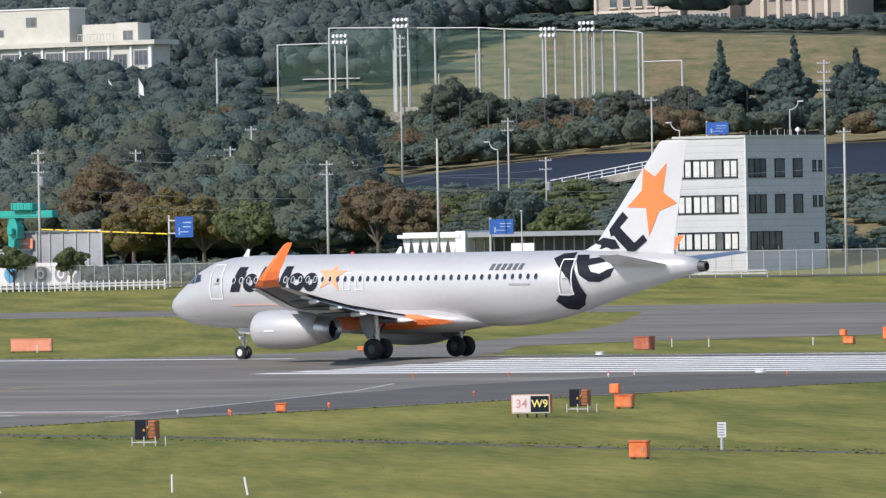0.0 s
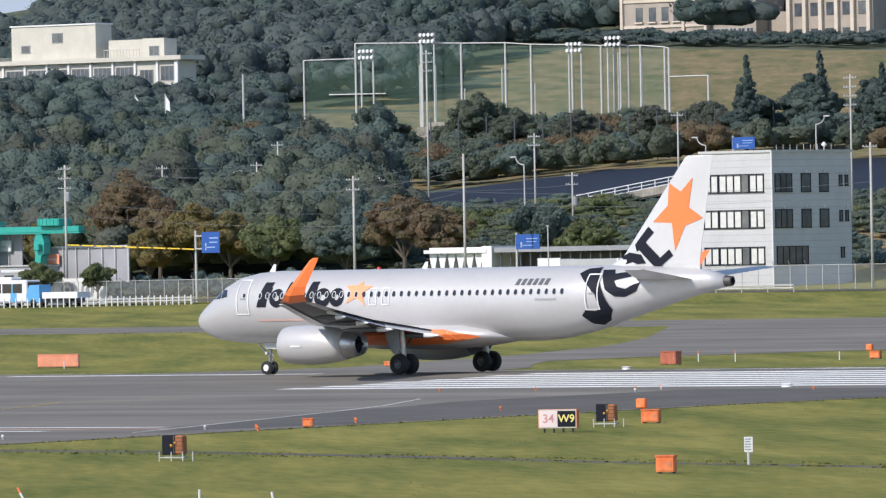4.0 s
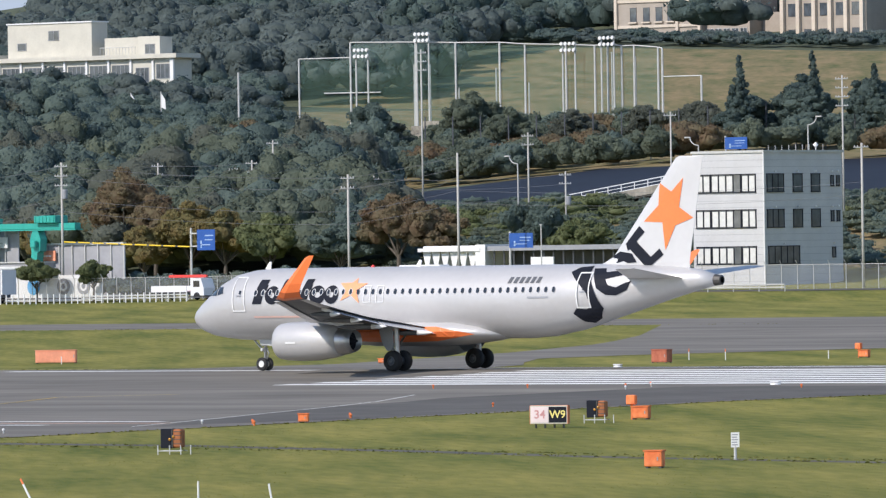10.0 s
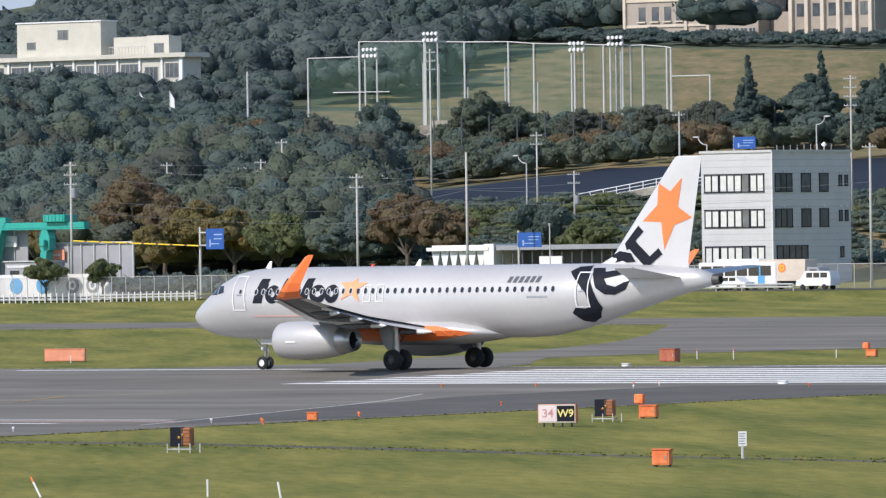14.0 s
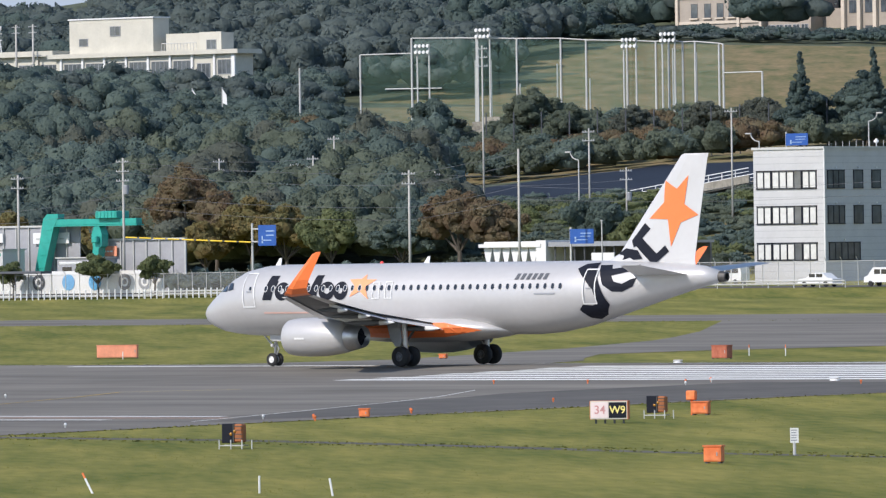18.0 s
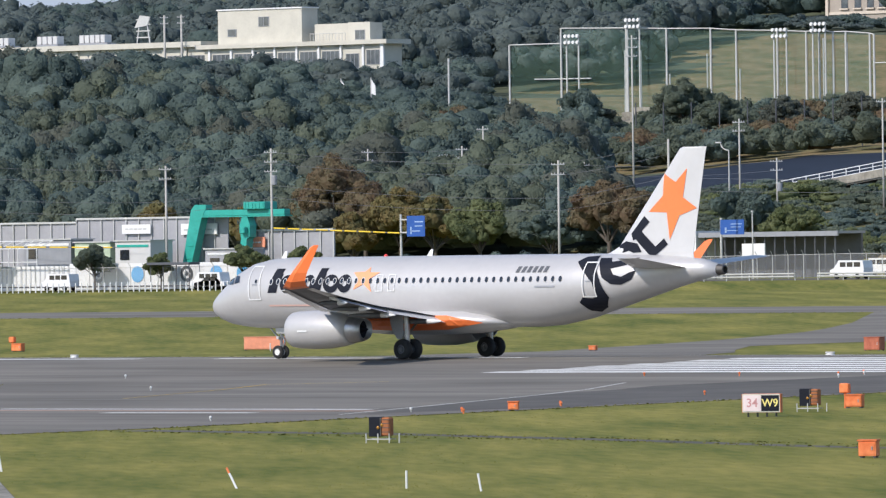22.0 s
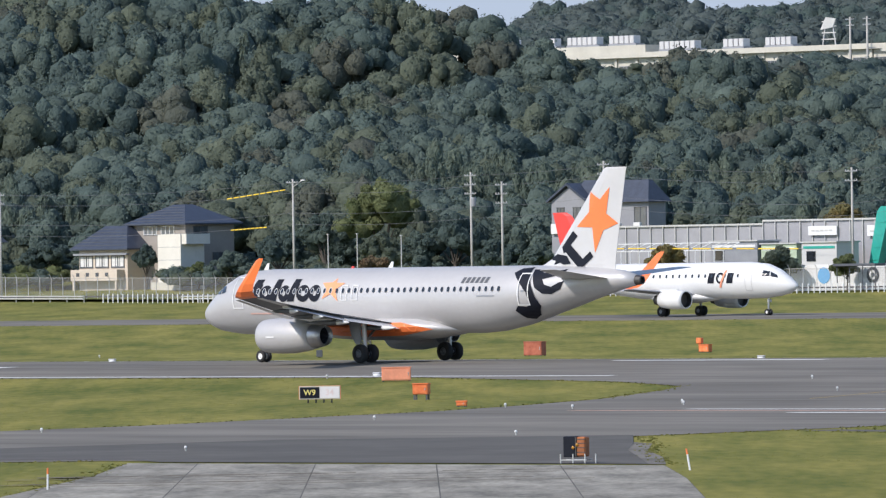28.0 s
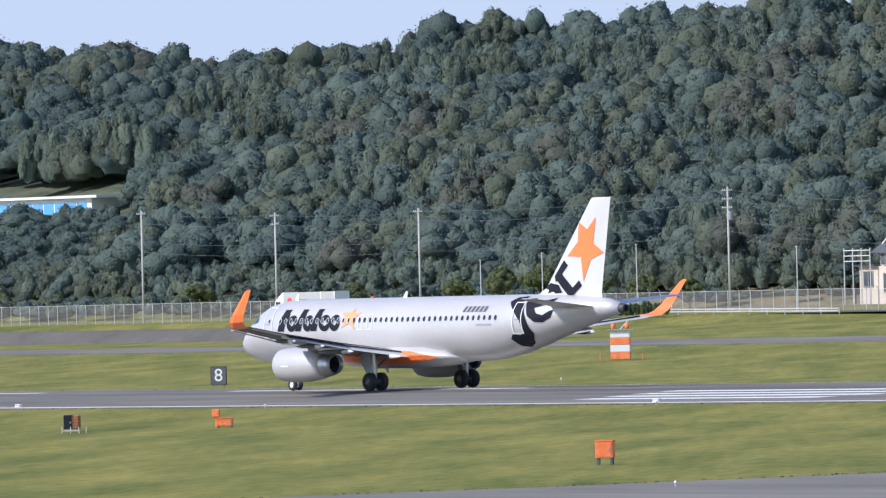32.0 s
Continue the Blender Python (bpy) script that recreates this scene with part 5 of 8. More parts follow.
def arcade():
    g = ground_z(-585, 765) - 0.3
    b = thing("arcade_pavilion", "white pavilion with pointed arches and a long dark canopy", "building")
    for i in range(6):
        x = -588.9 + i * 1.3
        part("pier", plate([(x - 0.28, g), (x + 0.28, g), (x + 0.28, 5.2), (x + 0.62, 6.75), (x - 0.62, 6.75), (x - 0.28, 5.2)], 764.8, 765.6), WHITE, b, "white pointed pier")
    part("roof", boxes((-589.8, -580.9, 764.2, 769.5, 6.75, 7.15), (-589.3, -581.3, 764.6, 769.0, 7.15, 7.4)), WHITE, b, "white flat roof")
    # dark grey here paints the shade seen through the arches
    part("back_wall", boxes((-589.4, -581.3, 769.0, 769.4, g, 6.75)), DARK_GREY, b, "back wall painted dark for the shade behind the arches")
    part("end_block", boxes((-581.6, -580.2, 764.3, 769.5, g, 7.5)), WHITE, b, "white end block")
    part("canopy", boxes((-580.0, -560.5, 764.5, 769.8, 7.0, 7.3), (-580.0, -560.5, 764.5, 764.8, 6.75, 7.0)), GREY_PAINT, b, "long grey canopy")
    for i in range(14):
        x = -579.4 + i * 1.4
        part("canopy_post", rods(((x, 765, g), (x, 765, 7.0), 0.10), n=6), DARK_GREY, b)
    # the dark below the canopy is painted onto this wall
    part("canopy_wall", boxes((-580.0, -560.5, 769.0, 769.3, g, 7.0)), DARK_GREY, b, "wall under the canopy painted dark for the shade there")
    part("billboard", boxes((-573.2, -570.0, 763.6, 763.8, 4.5, 6.0)), WHITE, b, "small white board")


arcade()


def school():
    Y = 1180.0
    g = 25.0
    s = thing("school_building", "cream school block with flat roofs above the wood", "building")
    part("main_block", boxes((-1008, -965.5, Y, Y + 5, g, 42.6)), CREAM, s, "cream rendered main block")
    part("roof_slab", boxes((-1009.5, -964.2, Y - 1.0, Y + 6, 42.6, 43.4)), CREAM, s, "cream overhanging roof slab")
    part("stair_tower", boxes((-1006, -986, Y + 1.5, Y + 6, 43.4, 49.6)), CREAM, s, "cream stair tower")
    part("tower_cap", boxes((-1006.2, -985.8, Y + 1.3, Y + 6.2, 49.6, 49.85)), WHITE, s)
    part("roof_house", boxes((-984.2, -970.6, Y + 3, Y + 5.8, 43.4, 46.6)), CREAM, s, "small cream roof house")
    part("roof_house_wing", boxes((-975.5, -970.4, Y + 2, Y + 3.1, 43.4, 46.7)), CREAM, s)
    window(s, -996.2, -993.8, 46.6, 48.2, Y + 1.5, 2, GREY_PAINT)
    window(s, -1003.6, -1001.6, 44.9, 46.1, Y + 1.5, 1, GREY_PAINT)
    window(s, -973.8, -971.6, 43.6, 45.2, Y + 2.0, 2, GREY_PAINT)
    x = -1005.0
    for i in range(8):
        a = -1006.5 + i * 5.2
        for z0 in (39.0, 34.6, 30.2):
            if i == 6:
                window(s, a + 0.9, a + 3.9, z0 - 0.6, z0 + 1.9, Y, 3, GREY_PAINT)
            else:
                window(s, a + 0.5, a + 4.5, z0, z0 + 2.5, Y, 4, GREY_PAINT)
        part("pilaster", boxes((a - 0.35, a + 0.1, Y - 0.4, Y, g, 42.6)), WHITE, s, "white pilaster")
    part("pilaster", boxes((-966.2, -965.4, Y - 0.4, Y, g, 42.6)), WHITE, s, "white pilaster")
    for i in range(12):
        xx = -983.8 + i * 0.75
        part("roof_railing", rods(((xx, Y + 1.2, 43.4), (xx, Y + 1.2, 44.8), 0.05), n=5), POLE, s)
    part("roof_rail", rods(((-983.8, Y + 1.2, 44.8), (-975.5, Y + 1.2, 44.8), 0.06), n=5), POLE, s)
    w = thing("school_wing", "long low cream school wing with roof machines above the wood", "building")
    part("wing_block", boxes((-1122, -1008.2, Y + 2, Y + 13, g, 43.2)), CREAM, w, "cream long wing")
    part("upper_band", boxes((-1122.5, -1069.5, Y + 1.0, Y + 13.5, 44.2, 45.6)), CREAM, w, "raised roof edge")
    part("roof_slab", boxes((-1123, -1009.6, Y + 0.8, Y + 14, 43.2, 44.2)), CREAM, w, "roof slab")
    for i in range(21):
        a = -1120 + i * 5.3
        window(w, a + 0.6, a + 4.4, 38.6, 41.6, Y + 2, 4, GREY_PAINT)
        part("pilaster", boxes((a - 0.35, a + 0.2, Y + 1.6, Y + 2, g, 43.2)), CREAM, w)
    for a, b in ((-1114, -1104), (-1098.4, -1094), (-1091.4, -1083), (-1080.6, -1073.6), (-1067.8, -1057.8), (-1051.7, -1046.4), (-1041.2, -1034.1)):
        lift = 1.4 if b < -1070 else 0.0
        for k in range(int((b - a) / 1.3)):
            part("roof_machine", boxes((a + k * 1.3, a + k * 1.3 + 1.1, Y + 3, Y + 5, 44.6 + lift, 46.1 + lift), bevel=0.08), PALE, w, "white air conditioning unit")
        part("machine_stand", boxes((a, b, Y + 2.8, Y + 5.2, 44.2 + lift, 44.6 + lift)), GREY_PAINT, w)
    m = thing("roof_aerial", "lattice aerial on the school roof", "aerial", (-1028, Y + 6, 44.2))
    for dx in (-1.6, 1.6):
        part("leg", rods(((dx, 0, 0), (dx * 0.5, 0, 4.6), 0.14), n=5), POLE, m)
    for zz in (1.2, 2.4, 3.6, 4.5):
        part("bar", rods(((-1.7, 0, zz), (1.7, 0, zz), 0.12), n=5), POLE, m)
    part("dish", plate([(-1.9, 3.0), (1.2, 3.4), (1.9, 5.0), (-0.6, 5.3)], -0.3, -0.1), POLE, m, "tilted mesh reflector")
    for x in (-1014.2, -1010.1):
        q = utility_pole(x, Y - 4, 49.0, 2, r=0.25, label="grey pole before the school")
    apartments()


def apartments():
    b = thing("apartment_block", "beige apartment block on the crest above the dry slope", "building")
    Y = 1500
    part("wall", boxes((-1101.5, -1078.5, Y, Y + 12, 44, 66.0)), APARTMENT, b, "beige rendered wall")
    part("recess_wall", boxes((-1078.5, -1066.5, Y + 1.5, Y + 12, 44, 66.0)), APARTMENT, b, "set-back beige wall")
    part("wall", boxes((-1058.5, -1036.0, Y + 2, Y + 12, 44, 66.0)), APARTMENT, b, "beige rendered wall")
    part("link_wall", boxes((-1066.4, -1058.6, Y + 6, Y + 12, 44, 58.0)), APARTMENT, b, "low beige link")
    for z in (51.2, 56.8, 62.4):
        for x in (-1097.6, -1094.0, -1090.6, -1087.4):
            w = window(b, x, x + 1.7, z, z + 2.9, Y, 1, DARK_GREY)
            part("window_ledge", boxes((x - 0.3, x + 2.0, Y - 0.5, Y, z - 0.45, z - 0.15)), BEIGE, w, "pale ledge")
        part("floor_band", boxes((-1101.8, -1078.4, Y - 0.3, Y, z - 1.5, z - 0.9)), BEIGE, b, "pale floor band")
        for i in range(5):
            window(b, -1078.0 + 2.25 * i, -1076.2 + 2.25 * i, z - 0.8, z + 3.4, Y + 1.5, 2, PANEL)
        for i in range(5):
            x = -1057.4 + 4.2 * i
            window(b, x + 0.9, x + 3.1, z, z + 2.6, Y + 2, 2, DARK_GREY)
    for i in range(6):
        part("pilaster", boxes((-1058.2 + 4.2 * i, -1057.3 + 4.2 * i, Y + 1.1, Y + 2, 44, 66.0)), BEIGE, b, "pale pilaster")
    for x in (-1101.6, -1085.0, -1079.0):
        part("pilaster", boxes((x, x + 0.7, Y - 0.6, Y, 44, 66.0)), BEIGE, b, "pale pilaster")


school()


def ball_nets():
    Y = 1060.0
    rows = ((-854, 36.2), (-831, 40.4), (-817.9, 40.1), (-809.9, 39.8), (-801.2, 39.6), (-796.2, 39.2), (-788.2, 38.9), (-782.6, 38.6), (-780.1, 38.7), (-777.4, 38.4), (-775.0, 38.4), (-770.4, 38.0), (-769.6, 37.8), (-762.2, 33.4))
    n = thing("ball_net_screen", "tall green ball netting on grey steel posts above the slope", "net screen")
    for x, top in rows:
        g = min(ground_z(x, Y), 24)
        part("post", rods(((x, Y, g), (x, Y, top), 0.20, 0.16), n=8), POLE, n, "tall grey post")
    for x, top in ((-829, 37.0), (-825.8, 36.9), (-820.0, 33.0), (-812.5, 36.0), (-799.2, 37.8), (-789.6, 37.9), (-785.0, 37.1), (-806.0, 33.5), (-793.0, 32.5)):
        part("post", rods(((x, Y + 14, 24), (x, Y + 14, top), 0.15, 0.12), n=8), POLE, n, "grey post")
    for (xa, za), (xb, zb) in zip(rows[1:], rows[2:]):
        if xb > -765:
            za = zb
        part("top_wire", rods(((xa, Y, za), (xb, Y, zb), 0.10), n=5), POLE, n, "top rail")
        if xb < -769:
            bm = bmesh.new()
            bm.faces.new([bm.verts.new(p) for p in ((xa, Y + 0.3, 25), (xb, Y + 0.3, 25), (xb, Y + 0.3, zb), (xa, Y + 0.3, za))])
            part("netting", bm, NETTING, n, "green netting")
    part("top_wire", rods(((-841.5, Y, 38.0), (-831, Y, 38.0), 0.10), n=5), POLE, n)
    part("post", rods(((-841.5, Y, 24), (-841.5, Y, 38.0), 0.16), n=8), POLE, n)
    part("cross_rail", rods(((-836.4, Y, 32.4), (-825, Y, 32.3), 0.11), n=5), POLE, n)
    bm = bmesh.new()
    bm.faces.new([bm.verts.new(p) for p in ((-841.5, Y + 0.3, 25), (-831, Y + 0.3, 25), (-831, Y + 0.3, 38), (-841.5, Y + 0.3, 38))])
    part("netting", bm, NETTING, n, "green netting")
    for x, top, base in ((-827.5, 39.3, 24), (-815.3, 41.5, 24), (-786.5, 39.2, 24), (-779.0, 39.9, 24)):
        t = thing("floodlight_mast", "grey twin-leg floodlight mast with rows of lamps", "floodlight", (x, Y - 1.5, base), group="floodlights at the ball ground")
        h = top - base
        for dx in (-1.2, 1.2):
            part("leg", rods(((dx, 0, 0), (dx, 0, h), 0.17, 0.13), n=8), POLE, t, "grey leg")
        for zz in (h - 0.3, h - 1.3):
            part("crossbar", boxes((-1.5, 1.5, -0.1, 0.1, zz - 0.08, zz + 0.08)), POLE, t)
            for k in range(4):
                part("lamp", turned(((-0.5, 0.27), (-0.4, 0.31), (-0.1, 0.16), (0, 0.1)), "y", 10, (-1.2 + 0.8 * k, 0, zz + 0.05)), WHITE, t, "round white lamp")
    st = thing("stepped_stand", "low concrete spectator steps by the ball ground", "steps")
    for i in range(5):
        part("step", boxes((-802 + i * 1.3, -790, 1030 + i, 1031 + i, 22, 24.2 + i * 0.7)), CONCRETE, st, "concrete step")
    part("retaining_wall", boxes((-806, -783, 1028.5, 1029, 21, 24.2)), CONCRETE, st, "concrete retaining wall")
    for x in (-876.5, -870.2):
        f = thing("banner_pole", "white banner on a slim pole above the trees", "banner", (x, 1060, 27), group="white banners")
        part("pole", rods(((0, 0, -3), (0, 0, 6.5), 0.09), n=6), POLE, f)
        part("cloth", plate([(0.1, 6.2), (0.9, 5.2), (1.0, 3.6), (0.1, 3.9)], -0.03, 0.03), WHITE, f, "white cloth")
    for i in range(16):
        q = thing("slim_fence_post", "slim dark post of the fence below the nets", "post", (-770 + i * 5.2, 1000, ground_z(-770 + i * 5.2, 1000)), group="slim fence posts")
        part("shaft", rods(((0, 0, -0.5), (0, 0, 7.2), 0.1), n=6), DARK_GREY, q)


ball_nets()


def ramp_road():
    r = thing("ramp_bridge", "sloping concrete ramp with white railings on the hill", "ramp")
    n = 14
    for i in range(n):
        a, b = i / n, (i + 1) / n
        xa, xb = -668 + 30 * a, -668 + 30 * b
        za, zb = 11.5 + 4.2 * a, 11.5 + 4.2 * b
        for y in (884.0, 892.0):
            part("parapet", plate([(xa, za - 1.0), (xb, zb - 1.0), (xb, zb), (xa, za)], y, y + 0.3), CONCRETE, r, "concrete parapet")
            part("railing", rods(((xa, y, za + 0.9), (xb, zb * 0 + y, zb + 0.9), 0.07), ((xa, y, za + 0.45), (xb, y, zb + 0.45), 0.05), ((xa, y, za), (xa, y, za + 0.95), 0.07), n=5), WHITE, r, "white railing")
        part("deck", plate([(xa, za - 1.2), (xb, zb - 1.2), (xb, zb - 0.9), (xa, za - 0.9)], 884.2, 892.2), CONCRETE, r, "concrete deck")


ramp_road()
# ---------------------------------------------------------------- airfield furniture
def lettering(text, size, material, parent, x, y, z, label=""):
    """Raised characters in the built-in face on a board that faces -y."""
    cu = bpy.data.curves.new("text", "FONT")
    cu.body, cu.size, cu.extrude, cu.align_x, cu.align_y, cu.offset = text, size, 0.004, "CENTER", "CENTER", 0.006
    tmp = bpy.data.objects.new("text", cu)
    me = bpy.data.meshes.new_from_object(tmp)
    bpy.data.objects.remove(tmp)
    me.materials.append(material)
    o = new("lettering", me)
    o.parent = parent
    o.matrix_basis = pose(x, y, z, 90, 0, 0)
    return tagged(o, label)


RED_FACE = mat("faded_pink_sign_face", (0.74, 0.62, 0.62), 0.5, 0, 0.06, 0.5, 6.0)
PALE_FACE = mat("bleached_sign_face", (0.76, 0.72, 0.74), 0.5, 0, 0.05, 0.5, 6.0)
DIM_RED = mat("faded_red_figure", (0.55, 0.27, 0.27), 0.5, 0, 0.1, 0.5, 6.0)
PALE_YELLOW = mat("pale_yellow_paint", (0.80, 0.68, 0.22), 0.5, 0, 0.08, 1.0, 6.0)
AMBER = mat("amber_lens", (0.34, 0.16, 0.025), 0.2, 0.3, 0.1, 0.3, 8.0)


def taxi_sign(x, y, rz, order, label, W, H):
    g = ground_z(x, y)
    s = thing("taxiway_sign", label, "airfield sign", (x, y, g), rz, group="taxiway signs")
    part("housing", boxes((-W / 2, W / 2, -0.2, 0.2, 0.18, 0.18 + H), bevel=0.02), FADED_ORANGE, s, "orange sheet housing")
    part("border", boxes((-W / 2 + 0.01, W / 2 - 0.01, -0.215, -0.195, 0.19, 0.17 + H)), CREAM, s, "pale cream border")
    lo, hi = (-W / 2 + 0.05, -0.01), (0.01, W / 2 - 0.05)
    a, b = (lo, hi) if order == "number first" else (hi, lo)
    part("number_face", boxes((a[0], a[1], -0.23, -0.21, 0.24, 0.12 + H)), RED_FACE if order == "number first" else PALE_FACE, s, "faded pale face")
    part("letter_face", boxes((b[0], b[1], -0.23, -0.21, 0.24, 0.12 + H)), INK, s, "black face")
    lettering("34", 0.64 * H, DIM_RED if order == "number first" else RED_FACE, s, (a[0] + a[1]) / 2, -0.236, 0.18 + H / 2, "faded 34")
    lettering("W9", 0.58 * H, PALE_YELLOW, s, (b[0] + b[1]) / 2, -0.236, 0.18 + H / 2, "yellow W9")
    for dx in (-0.6, -0.2, 0.2, 0.6):
        part("foot", rods(((dx, 0, -0.05), (dx, 0, 0.2), 0.045), n=7), DARK_GREY, s)
    for dx in (-W / 2 + 0.02, W / 2 - 0.02):
        part("end_cap", boxes((dx - 0.03, dx + 0.03, -0.21, 0.21, 0.18, 0.18 + H)), WORN_ORANGE, s)


taxi_sign(-212.3, 284.0, 24, "number first", "orange-backed taxiway sign with red and black faces on grass", 1.62, 0.78)
taxi_sign(-299.3, 305.5, 42, "letters first", "taxiway sign with black and pale faces standing in grass", 2.1, 0.68)


def number_board(x, y):
    g = ground_z(x, y)
    s = thing("distance_sign", "black distance board with a white figure beside the runway", "airfield sign", (x, y, g), 45)
    part("housing", boxes((-0.6, 0.6, -0.18, 0.18, 0.12, 1.52), bevel=0.02), INK, s, "black housing")
    part("border", boxes((-0.57, 0.57, -0.195, -0.178, 0.15, 1.49)), DARK_GREY, s)
    lettering("8", 1.35, WHITE, s, 0, -0.20, 0.82, "white figure")
    for dx in (-0.4, 0.4):
        part("foot", rods(((dx, 0, -0.05), (dx, 0, 0.15), 0.05), n=7), DARK_GREY, s)


number_board(-540.5, 434.4)


# orange box paint turned dark red: a shaded side put into the colour
SHADED_ORANGE = mat("shaded_orange_paint", (0.40, 0.095, 0.05), 0.65, 0, 0.2, 0.6, 6.0, color2=(0.52, 0.16, 0.09))


def orange_box(x, y, w, d, h, rz, label, faded=False, lamp=False, legs=False, rusty=False):
    g = ground_z(x, y)
    s = thing("equipment_box", label, "equipment box", (x, y, g), rz, group="orange equipment boxes")
    m = SHADED_ORANGE if rusty else FADED_ORANGE if faded else WORN_ORANGE
    z0 = 0.28 if legs else 0.06
    part("cabinet", boxes((-w / 2, w / 2, -d / 2, d / 2, z0, z0 + h), bevel=0.02), m, s, "orange cabinet painted dark red for its shaded side" if rusty else "orange painted cabinet")
    part("lid", boxes((-w / 2 - 0.03, w / 2 + 0.03, -d / 2 - 0.03, d / 2 + 0.03, z0 + h, z0 + h + 0.05)), m, s, "overhanging lid")
    part("door", boxes((-w / 2 + 0.06, w / 2 - 0.06, -d / 2 - 0.02, -d / 2, z0 + 0.06, z0 + h - 0.06)), m, s, "front panel")
    part("handle", boxes((w / 2 - 0.16, w / 2 - 0.12, -d / 2 - 0.045, -d / 2 - 0.02, z0 + h * 0.4, z0 + h * 0.65)), STEEL, s)
    for dx in (-w / 2 + 0.08, w / 2 - 0.08):
        for dy in (-d / 2 + 0.08, d / 2 - 0.08):
            part("foot", boxes((dx - 0.04, dx + 0.04, dy - 0.04, dy + 0.04, -0.05, z0)), DARK_GREY, s)
    if lamp:
        part("lamp_post", rods(((-w * 0.55, 0, 0), (-w * 0.55, 0, z0 + h * 1.25), 0.05), n=7), m, s, "orange lamp post")
        part("lamp", boxes((-w * 0.55 - 0.22, -w * 0.55 + 0.2, -0.2, 0.2, z0 + h * 1.2, z0 + h * 1.2 + 0.42), bevel=0.04), m, s, "orange lamp housing")
    return s


orange_box(-170.3, 233.8, 0.62, 0.5, 0.52, 22, "bright orange equipment box on the grass", legs=False)
orange_box(-324.35, 446.2, 1.1, 0.9, 0.80, 12, "equipment box in dark shaded orange on grass beyond the runway", rusty=True)
orange_box(-386.0, 458.0, 2.9, 0.6, 0.85, 30, "long faded orange barrier box beyond the runway", faded=True)
orange_box(-318.5, 461.0, 0.7, 0.5, 0.42, 15, "low orange box with a lamp beyond the runway", lamp=True)
orange_box(-324.0, 474.0, 1.0, 0.8, 0.75, 15, "orange equipment box on grass beyond the runway")
orange_box(-414.0, 444.8, 1.35, 1.1, 0.95, 25, "dark red box on grass beyond the runway", rusty=True)
orange_box(-408.0, 456.5, 0.8, 0.6, 0.5, 15, "orange box with a lamp post beyond the runway", lamp=True)
orange_box(-331.5, 344.6, 1.65, 0.6, 0.72, 42, "faded pale orange box at the runway edge", faded=True)
orange_box(-297.8, 311.4, 0.8, 0.6, 0.52, 30, "small orange lamp unit in the grass", legs=True)
orange_box(-282.0, 297.7, 0.5, 0.35, 0.2, 35, "low orange box in the grass")
orange_box(-297.5, 259.9, 0.72, 0.6, 0.68, 40, "bright orange equipment box on mown grass", legs=True)
orange_box(-217.4, 297.5, 0.75, 0.55, 0.5, 22, "orange box with a lamp at the grass edge", lamp=True)
orange_box(-232.2, 292.4, 0.45, 0.35, 0.32, 30, "small orange light box by the taxiway")
orange_box(-394.4, 317.8, 0.85, 0.5, 0.42, 45, "orange box with a tall lamp by the runway", lamp=True)
orange_box(-301.0, 463.0, 0.6, 0.5, 0.25, 15, "low orange box beyond the runway")
orange_box(-352.0, 452.0, 0.5, 0.4, 0.25, 15, "low orange box beyond the runway")


RUST_DRUM = mat("rusty_brown_orange_paint", (0.34, 0.11, 0.035), 0.7, 0, 0.3, 0.3, 8.0)


def flood_unit(x, y, rz):
    g = ground_z(x, y)
    s = thing("guard_light_unit", "black-faced amber light unit on a steel frame", "airfield light", (x, y, g), rz, group="amber light units")
    part("screen", boxes((-0.44, 0.04, -0.22, 0.22, 0.24, 0.98), bevel=0.02), INK, s, "black light box")
    part("hood", boxes((0.05, 0.40, -0.24, 0.24, 0.26, 0.96), bevel=0.05), RUST_DRUM, s, "rusty brown-orange hood")
    for zz in (0.40, 0.56, 0.72, 0.86):
        part("hood_rib", boxes((0.08, 0.405, -0.25, -0.24, zz, zz + 0.03)), DARK_METAL, s)
    for k, dx in enumerate((-0.06, 0.09)):
        part("lens", turned(((-0.245, 0.04), (-0.262, 0.058), (-0.274, 0.02)), "y", 12, (dx, 0, 0.58 + 0.1 * k)), AMBER, s, "amber lens")
    part("cowl", boxes((0.02, 0.06, -0.26, 0.26, 0.26, 0.96)), DARK_METAL, s, "dark cowl")
    for dx in (-0.52, -0.05, 0.40, 0.80):
        part("leg", rods(((dx, -0.3, -0.05), (dx, -0.3, 0.36), 0.026), n=6), POLE, s, "pale steel leg")
    for dy in (-0.3, 0.3):
        part("rail", rods(((-0.52, dy, 0.14), (0.45, dy, 0.14), 0.022), n=6), POLE, s)


for x, y, rz in ((-203.3, 248.0, 20), (-215.7, 292.0, 20), (-202.7, 219.9, 24), (-394.6, 307.6, 40)):
    flood_unit(x, y, rz)


def edge_light(x, y, kind=0):
    g = ground_z(x, y)
    s = thing("edge_light", ("small white elevated edge light", "small orange elevated edge light")[kind], "airfield light", (x, y, g), group="elevated edge lights")
    part("stem", rods(((0, 0, -0.03), (0, 0, 0.14), 0.035), n=7), (POLE, WORN_ORANGE)[kind], s)
    part("dome", turned(((0.12, 0.05), (0.16, 0.065), (0.21, 0.055), (0.24, 0.02)), "z", 10), (WHITE, WORN_ORANGE)[kind], s, "rounded glass dome", smooth=True)
    return s


